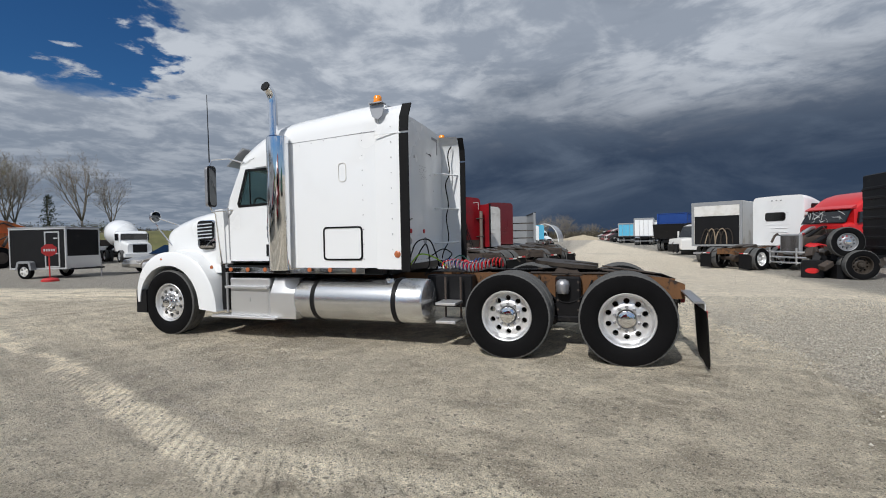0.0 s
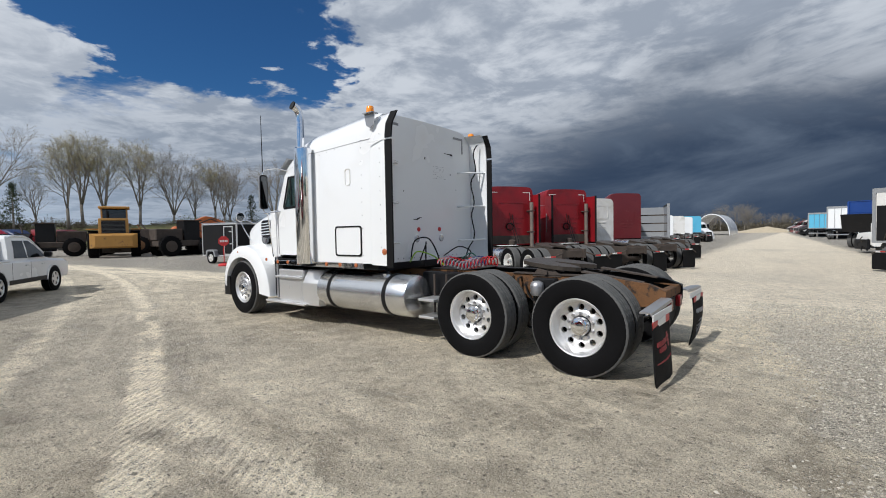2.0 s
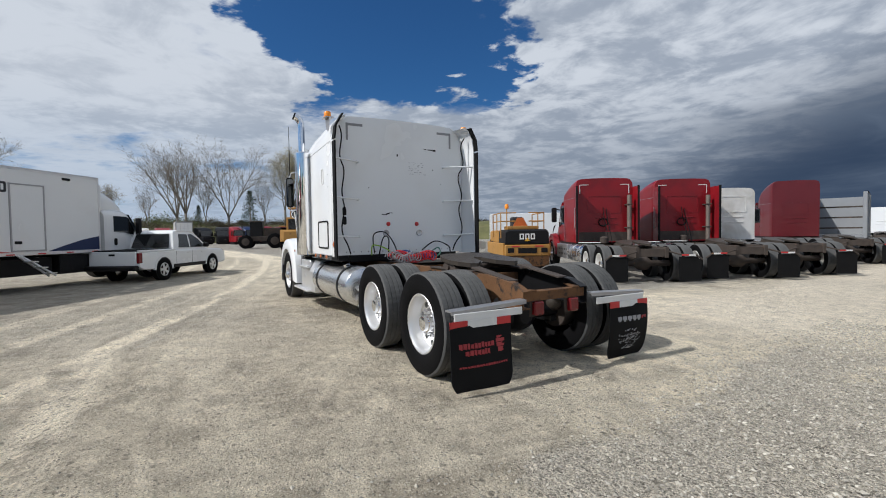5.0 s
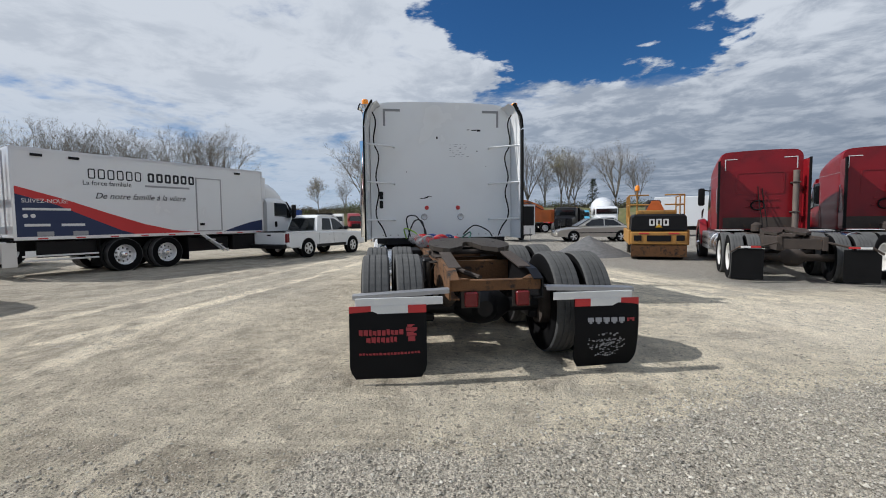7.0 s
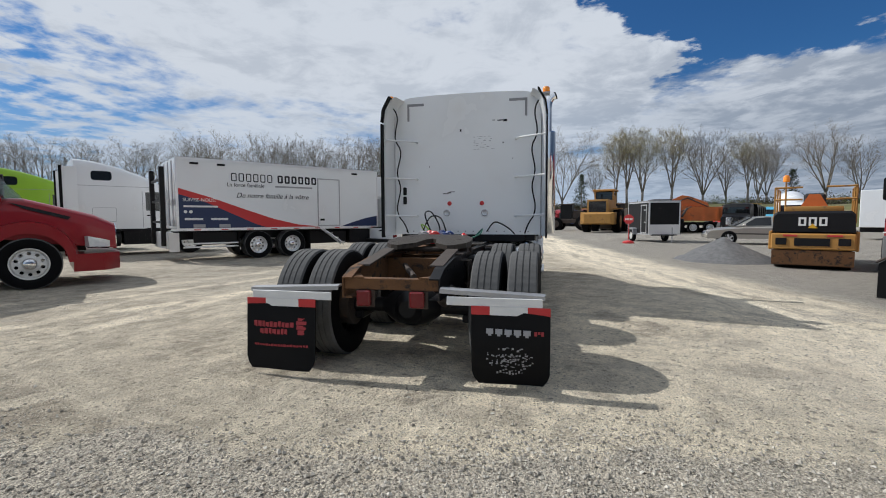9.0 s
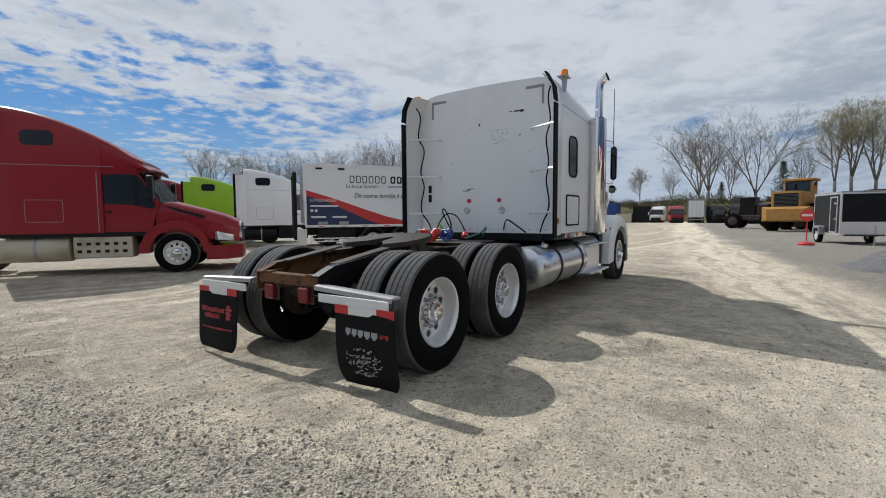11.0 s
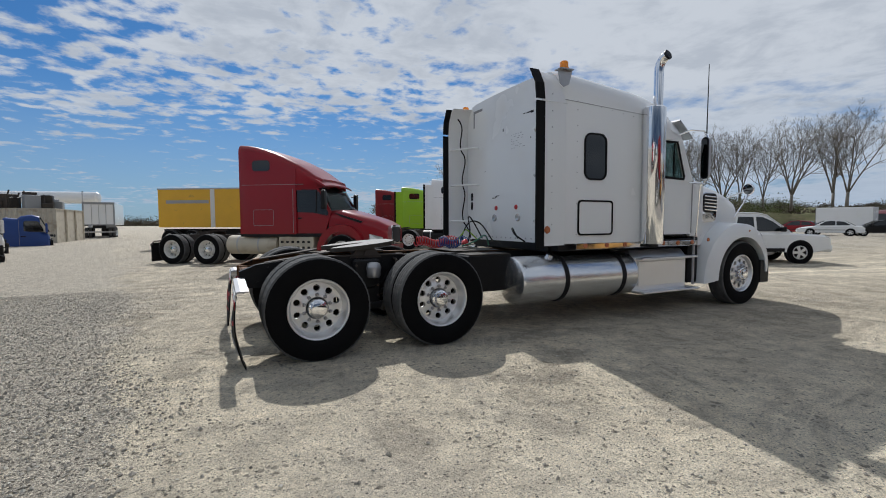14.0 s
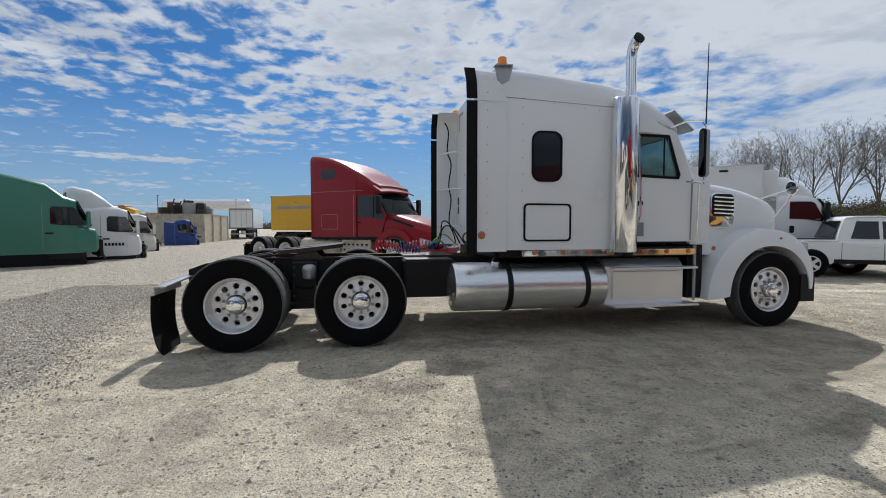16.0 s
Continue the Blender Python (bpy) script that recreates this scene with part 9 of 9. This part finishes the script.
t = dump_truck(ORANGE, ORANGE, "orange dump truck with a raised chute behind the black trailer", ground_pose(41.3, -15.3, 75))
part("raised_chute", prism(bmesh.new(), [(-0.6, 2.35), (2.4, 2.5), (2.6, 3.0), (1.6, 3.45), (0.9, 3.3), (-0.4, 2.75)], "y", -0.95, 0.95, 0.04), ORANGE, t, "faded orange raised chute")
for y in (-0.97, 0.97):
    part("chute_arm", tube(bmesh.new(), [(-0.8, y, 2.2), (1.2, y, 3.2), (3.0, y, 2.4)], 0.06, 6), DARKRUST, t)
dump_truck(ORANGE, RED_BRIGHT, "red truck with an orange dump bed", ground_pose(53, -20.6, 172))
dump_truck(BLACK, BLACK, "black dump truck before the bare trees", ground_pose(41.4, -19.0, 150))
dump_truck(SKYBLUE, SKYBLUE, "light blue dump truck", ground_pose(55.6, -25.5, 170))
van_trailer(WHITE, "white box trailer beside the yard", ground_pose(23.75, -28.1, 57), 9, 0.75, 3.0)
for k, (x, y, a, mat) in enumerate(((49.0, -5.6, 75, DARKRUST), (38.7, -9.2, 275, DARKRUST), (48.5, -10.8, 60, RUST), (53, -25, 10, CATYELLOW), (54, -30, 100, WHITE_OLD))):
    old_machine(mat, ground_pose(x, y, a), k)
for k in range(5):
    t = thing("loose_tyre", "large loose tyre lying on the gravel", "tyre", pose(40 + 0.6 * k, -11.0 - 1.1 * k, 0), "loose tyres")
    part("tyre_casing", lathe(bmesh.new(), [(0.35, 0), (0.6, 0.0), (0.68, 0.12), (0.68, 0.3), (0.6, 0.42), (0.35, 0.42)], (0, 0, 0), (0, 0, 1), 20, cap=False), TYRE, t, "", 40)
# wrecks at the foot of the bank
FAR = "vehicles at the foot of the bank"
wreck_cab(WHITE, "white cab with an orange roof edge below the bank", ground_pose(88.0, 21.8, 185), 3.2, 1.6, 1.6, group=FAR)
cargo_container(BLUE, "tall blue box behind a white cab", ground_pose(88.0, 18.6, 5), 5.5, 3.7, 2.5, group=FAR)
cargo_container(CREAM, "low beige flat load at the foot of the bank", ground_pose(84.0, 15.2, 5), 4.0, 1.6, 2.6, group=FAR)
cargo_container(BLACK, "dark closed box at the foot of the bank", ground_pose(85.5, 12.3, 5), 4.0, 2.9, 3.0, group=FAR)
for k, (mat, lab, x, y) in enumerate(((WHITE_OLD, "white", 85.9, 9.8), (RED, "red", 82.4, 6.3), (BLACK, "black", 83, 0.4), (BLACK, "dark", 82, -2.4), (RED, "red", 76.4, -4.4), (NAVY, "navy", 76.2, -6.0), (RED_OLD, "dark red", 75.8, -8.4), (MAROON, "maroon", 80, -12), (BLACK, "black", 76, 27), (MAROON, "maroon", 82, 24.5))):
    wreck_cab(mat, "%s stripped cab below the grassy bank" % lab, ground_pose(x, y, 180 + 12 * (k % 3)), 2.9, 1.6, 0.9, group=FAR)
CARS = "cars parked before the bank"
sedan(RED, "dark red car parked on the far gravel", ground_pose(50.6, 19.7, 105), CARS)
sedan(WHITE, "white car parked on the far gravel", ground_pose(49.6, 16.6, 118), CARS)
sedan(BLACK, "dark car parked on the far gravel", ground_pose(51.7, 13.6, 125), CARS)
van_trailer(WHITE, "white camper body beyond the parked cars", ground_pose(63, 23.5, -80), 5, 0.8, 2.9, group=FAR)
van_trailer(WHITE, "white box body at the foot of the bank", ground_pose(82.6, 3.4, 4), 6, 0.9, 3.9, group=FAR)


# ---- bank, heaps, trees ----
def bank():
    bm = bmesh.new()
    rng = random.Random(6)
    loops = []
    for k in range(41):
        a = radians(-62 + 3.3 * k)
        d = 100 + 14 * math.sin(a * 1.7 + 0.4) if a < 0.5 else 100 - 24 * min(1, (a - 0.5) / 0.5)
        lp = []
        for u, h in ((-8, -0.1), (-5, 1.2), (-1, 2.9), (4, 3.9), (14, 4.1), (40, -0.3)):
            lp.append(((d + u) * math.cos(a), (d + u) * math.sin(a), h * (1 + rng.uniform(-0.12, 0.12))))
        loops.append(lp)
    rings = [[bm.verts.new(p) for p in lp] for lp in loops]
    for r0, r1 in zip(rings, rings[1:]):
        for i in range(5):
            bm.faces.new((r0[i], r0[i + 1], r1[i + 1], r1[i]))
    tagged(part("grassy_bank", bm, GRASS, None, "", 60), "low grassy bank with dry spring grass", "bank", kind="structure")


def heap(name, label, mat, x, y, rx, ry, h, seed, category="heap"):
    bm = bmesh.new()
    n, m = 36, 12
    noise.seed_set(seed)
    c = bm.verts.new((0, 0, h))
    prev = None
    rings = []
    for j in range(1, m + 1):
        u = j / m
        ring = []
        for i in range(n):
            a = 2 * math.pi * i / n
            p = Vector((math.cos(a) * u * rx, math.sin(a) * u * ry, 0))
            z = h * (1 - u) ** 1.15
            z += 0.13 * h * noise.noise(p * 1.7) * (1 - u * 0.6) + 0.05 * h * noise.noise(p * 6)
            k = 1 + 0.12 * noise.noise(Vector((math.cos(a) * 2, math.sin(a) * 2, seed)))
            ring.append(bm.verts.new((p.x * k, p.y * k, max(z, 0.0) if j < m else -0.03)))
        rings.append(ring)
    for i in range(n):
        bm.faces.new((c, rings[0][i], rings[0][(i + 1) % n]))
    for a, b in zip(rings, rings[1:]):
        for i in range(n):
            bm.faces.new((a[i], b[i], b[(i + 1) % n], a[(i + 1) % n]))
    ob = part(name, bm, mat, None, "", 60)
    ob.matrix_basis = pose(x, y, 0)
    tagged(ob, label, category)


def tree_mesh(seed, height, spread, fork=0.2, leaders=4, buds=0):
    """A trunk that forks low into rising leaders, each with limbs, branches and fine twigs; buds near the tips."""
    rng = random.Random(seed)
    wood, tips = bmesh.new(), []

    def limb(p, d, length, r, level):
        steps = 4 if level < 2 else (3 if level == 2 else 2)
        pts, rad, dirs = [p], [r], [d]
        q, dd = p.copy(), d.copy()
        for i in range(steps):
            dd = (dd + Vector((rng.gauss(0, 1), rng.gauss(0, 1), rng.gauss(0.15, 0.6))) * (0.07 if level < 2 else 0.16)).normalized()
            q = q + dd * length / steps
            pts.append(q.copy())
            rad.append(r * (1 - 0.72 * (i + 1) / steps))
            dirs.append(dd.copy())
        tube(wood, pts, rad, 6 if level < 1 else (4 if level < 3 else 3))
        if level >= 4:
            tips.append((pts[-1], dd))
            for k in range(9):
                u = (dd + Vector((rng.gauss(0, 1), rng.gauss(0, 1), rng.gauss(0.2, 0.8))) * 0.55).normalized()
                e = pts[rng.randrange(1, len(pts))]
                w = u.orthogonal().normalized() * 0.012
                wood.faces.new([wood.verts.new(v) for v in (e - w, e + w, e + u * rng.uniform(0.4, 1.0))])
            return
        kids = (0, 7, 5, 4)[level]
        for k in range(kids):
            u = 0.22 + 0.75 * (k + rng.random()) / kids
            i = min(int(u * steps), steps - 1)
            base = pts[i].lerp(pts[i + 1], u * steps - i)
            side = dirs[i].orthogonal().normalized()
            side = Matrix.Rotation(k * 2.4 + rng.uniform(-0.6, 0.6), 3, dirs[i]) @ side
            nd = (dirs[i] + side * rng.uniform(0.55, 0.95) + Vector((0, 0, 0.22))).normalized()
            limb(base, nd, length * rng.uniform(0.44, 0.66) * (1.12 - 0.45 * u), max(rad[i] * 0.55, 0.018), level + 1)

    lean = Vector((rng.uniform(-0.05, 0.05), rng.uniform(-0.05, 0.05), 1)).normalized()
    foot = Vector((0, 0, -0.1))
    top = foot + lean * height * fork
    tube(wood, [foot, foot.lerp(top, 0.5), top], [height * 0.021, height * 0.017, height * 0.016], 8)
    turn = rng.uniform(0, 6)
    for k in range(leaders):
        a = turn + 2 * math.pi * k / leaders + rng.uniform(-0.3, 0.3)
        out = 0.12 if k == 0 else spread * rng.uniform(0.7, 1.2)
        d = Vector((math.cos(a) * out, math.sin(a) * out, 1)).normalized()
        limb(top - lean * height * 0.05 * rng.random(), d, height * (1 - fork) * rng.uniform(0.78, 0.95) / max(d.z, 0.8), height * 0.0115, 1)
    crown = None
    if buds:
        crown = bmesh.new()
        for p, d in tips:
            for k in range(buds):
                c = p + Vector((rng.gauss(0, 0.4), rng.gauss(0, 0.4), rng.gauss(0, 0.4)))
                s = rng.uniform(0.04, 0.10)
                u, v = Vector((rng.gauss(0, 1), rng.gauss(0, 1), rng.gauss(0, 1))).normalized() * s, Vector((rng.gauss(0, 1), rng.gauss(0, 1), rng.gauss(0, 1))).normalized() * s
                crown.faces.new([crown.verts.new(q) for q in (c - u, c - v, c + u * 0.8, c + v)])
    k = height / max(v.co.z for v in wood.verts)
    for bm in (wood, crown):
        if bm is not None:
            bmesh.ops.scale(bm, vec=(k, k, k), verts=bm.verts)
    return wood, crown


def tree(seed, height, spread, fork, leaders, buds, label, bud_mat=None):
    t = thing("tree", label, "tree", pose(0, 0, -500))
    w, c = tree_mesh(seed, height, spread, fork, leaders, buds)
    me = part("trunk", w, BARK, t)
    for p in me.data.polygons:
        p.use_smooth = True
    if c is not None:
        part("crown", c, bud_mat or BUDS, t, "thin haze of opening buds")
    return t


def evergreen():
    """A ragged conifer: drooping boughs of small sprays with gaps between them."""
    t = thing("tree", "dark ragged evergreen before the bare trees", "tree", pose(0, 0, -500))
    part("trunk", tube(bmesh.new(), [(0, 0, 0), (0.1, 0, 4), (0, 0, 8)], [0.2, 0.12, 0.03], 6), BARK, t)
    rng = random.Random(1)
    bm = bmesh.new()
    for k in range(46):
        z = 0.8 + 7.2 * (k + rng.random()) / 46
        reach = (8.8 - z) * 0.34 * rng.uniform(0.5, 1.15)
        a = k * 2.4 + rng.uniform(-0.5, 0.5)
        for j in range(34):
            u = rng.random() ** 0.7
            c = Vector((math.cos(a) * reach * u, math.sin(a) * reach * u, z + 0.5 * u - 0.7 * u * u)) + Vector((rng.gauss(0, 0.22), rng.gauss(0, 0.22), rng.gauss(0, 0.16)))
            v = Vector((rng.gauss(0, 1), rng.gauss(0, 1), rng.gauss(-0.3, 0.7))).normalized() * rng.uniform(0.10, 0.26)
            w = v.orthogonal().normalized() * rng.uniform(0.04, 0.10)
            bm.faces.new([bm.verts.new(q) for q in (c - v, c - w, c + v, c + w)])
    part("crown", bm, LEAF, t)
    return t


def scrub(name, label, category, mat, spots, seed, per=110, leaf=0.12):
    """Low rounded bushes made of many small leaves and stems. spots: (x, y, z, size)."""
    rng = np.random.default_rng(seed)
    spots = np.array(spots)
    n = len(spots)
    c = rng.normal(0, 1, (n, per, 3)) * (0.45, 0.45, 0.30)
    c[:, :, 2] = np.abs(c[:, :, 2] + 0.35)
    c = c * spots[:, None, 3:4] + spots[:, None, :3]
    c = c.reshape(-1, 1, 3)
    u = rng.normal(0, 1, (len(c), 2, 3))
    u *= leaf * rng.uniform(0.5, 1.3, (len(c), 2, 1)) / np.linalg.norm(u, axis=2, keepdims=True)
    v = np.concatenate((c - u[:, :1], c - u[:, 1:], c + u[:, :1], c + u[:, 1:]), axis=1)
    me = bpy.data.meshes.new(name)
    me.from_pydata(v.reshape(-1, 3).tolist(), [], np.arange(len(c) * 4).reshape(-1, 4).tolist())
    me.materials.append(mat)
    tagged(new(name, me), label, category, kind="stuff")


def bushes():
    rng = random.Random(12)
    dry, green = [], []
    for k in range(2200):
        a = radians(rng.uniform(-50, 72))
        d = rng.uniform(101, 124) if a < 0.5 else rng.uniform(80, 100)
        clump = math.sin(a * 31) + math.sin(a * 13 + 1)
        size = rng.uniform(0.5, 1.3) * (1.0 + 0.35 * clump)
        if size > 0.25:
            (green if clump + rng.gauss(0, 1) > 1.1 else dry).append((d * math.cos(a), d * math.sin(a), rng.uniform(2.6, 3.9), size * 1.5))
    scrub("brushwood", "dry brush along the top of the bank", "bushes", BRUSH, dry, 4)
    scrub("green_scrub", "fresh green scrub along the bank", "bushes", SCRUB, green, 5)


def far_woods():
    """Distant brush beyond the yard's ends."""
    rng = random.Random(21)
    spots = []
    for x0, y0, w, n in ((22, -235, 60, 240), (-60, -250, 90, 160), (-40, 260, 160, 260), (70, 160, 90, 200)):
        spots += [(x0 + rng.uniform(-w, w) * 0.5, y0 + rng.uniform(-12, 12), 0.0, rng.uniform(2.0, 5.0)) for k in range(n)]
    scrub("distant_woods", "hazy brush in the distance", "woods", BRUSH, spots, 6, 90, 0.32)


bank()
bushes()
far_woods()
heap("gravel_heap", "small heap of dark grey crushed stone", PILE, 11.3, -6.9, 1.7, 1.5, 0.75, 2)
heap("sand_heap", "pale sand heap at the end of the lane", SAND, 6.0, -150, 9, 6, 1.7, 3)
BARE = [tree(sd, 18, sp, fk, ld, 0, "tall bare spring tree with a forked trunk") for sd, sp, fk, ld in ((1, 0.48, 0.20, 5), (2, 0.60, 0.16, 5), (3, 0.34, 0.22, 4))]
BUDDING = [tree(sd, 18, sp, fk, ld, 9, "tall tree with a haze of yellow-green buds") for sd, sp, fk, ld in ((5, 0.30, 0.26, 4), (6, 0.24, 0.30, 4))]
PINE = evergreen()
SMALL = tree(9, 9, 0.14, 0.10, 3, 2, "small pale green tree on the bank")
# which of the kinds, heading and distance from the truck, size
for src, spots in ((BARE, ((1, -2.8, 103, 1.08), (0, -18.4, 103, 0.90), (2, -20.6, 106, 0.74), (2, -23.6, 103, 0.80), (0, -24.3, 107, 0.80), (0, -29.2, 103, 0.86), (2, -31.6, 104, 0.70), (2, -6.8, 106, 0.62), (2, -0.4, 108, 0.66),
                          (1, 2.6, 103, 1.0), (0, 1.6, 105, 0.98), (2, 5.4, 104, 0.46), (0, 19.8, 103, 1.0), (2, 20.9, 105, 0.98), (0, 24.1, 103, 0.98), (2, 26.5, 104, 0.88), (2, 28.6, 103, 0.96), (0, 30.3, 105, 1.0), (2, 32.5, 107, 0.95), (0, 35.1, 103, 1.02), (1, 37.4, 105, 1.0), (0, 40.2, 103, 1.02), (2, 42.5, 106, 0.95),
                          (0, 47.0, 104, 0.86), (1, 50.5, 103, 0.86), (2, 53.0, 105, 0.80), (0, 55.6, 103, 0.80), (2, 58.0, 104, 0.80), (0, 61.5, 104, 0.8))),
                   (BUDDING, ((0, -9.2, 103, 1.04), (1, -10.4, 105, 1.04), (0, -12.1, 103, 1.02), (1, -15.2, 103, 1.0), (1, -22.6, 104, 0.84))),
                   ([PINE], ((0, -5.1, 101, 0.95), (0, 0.4, 104, 0.55), (0, -26.5, 101, 0.85))),
                   ([SMALL], ((0, 8.7, 101, 0.95),))):
    for k, (pick, a, d, s) in enumerate(spots):
        c = copy_thing(src[pick], Matrix.Identity(4))
        c.matrix_basis = Matrix.Translation((d * math.cos(radians(a)), d * math.sin(radians(a)), 3.4 if a < 30 else 2.4)) @ Matrix.Rotation(radians(k * 67 + a), 4, "Z") @ Matrix.Scale(s * 1.0, 4)
        tagged(c, group="trees along the bank")
for k in range(16):
    c = copy_thing(BARE[k % 3], Matrix.Identity(4))
    c.matrix_basis = Matrix.Translation((4 + 2.6 * k + 2 * math.sin(k * 5), -225 - 8 * math.sin(k * 3.1), 0)) @ Matrix.Rotation(k * 2.1, 4, "Z") @ Matrix.Scale(0.42 + 0.30 * math.exp(-((k - 7) / 2.6) ** 2), 4)
    tagged(c, "distant bare tree beyond the end of the lane", group="distant trees")
for src in BARE + BUDDING + [PINE, SMALL]:
    for o in (*src.children_recursive, src):
        bpy.data.objects.remove(o)
# round-topped shelter at the lane's end
bm = bmesh.new()
loft(bm, [[(12.9 + 3.3 * math.cos(a), y, 4.5 * math.sin(a)) for a in [math.pi * k / 14 for k in range(15)]] + [(12.9 + 3.15 * math.cos(a), y, 4.35 * math.sin(a)) for a in [math.pi * (14 - k) / 14 for k in range(15)]] for y in (-118, -104)])
tagged(part("fabric_shelter", bm, WHITE, None, "", 40), "white round-topped fabric shelter", "shelter")
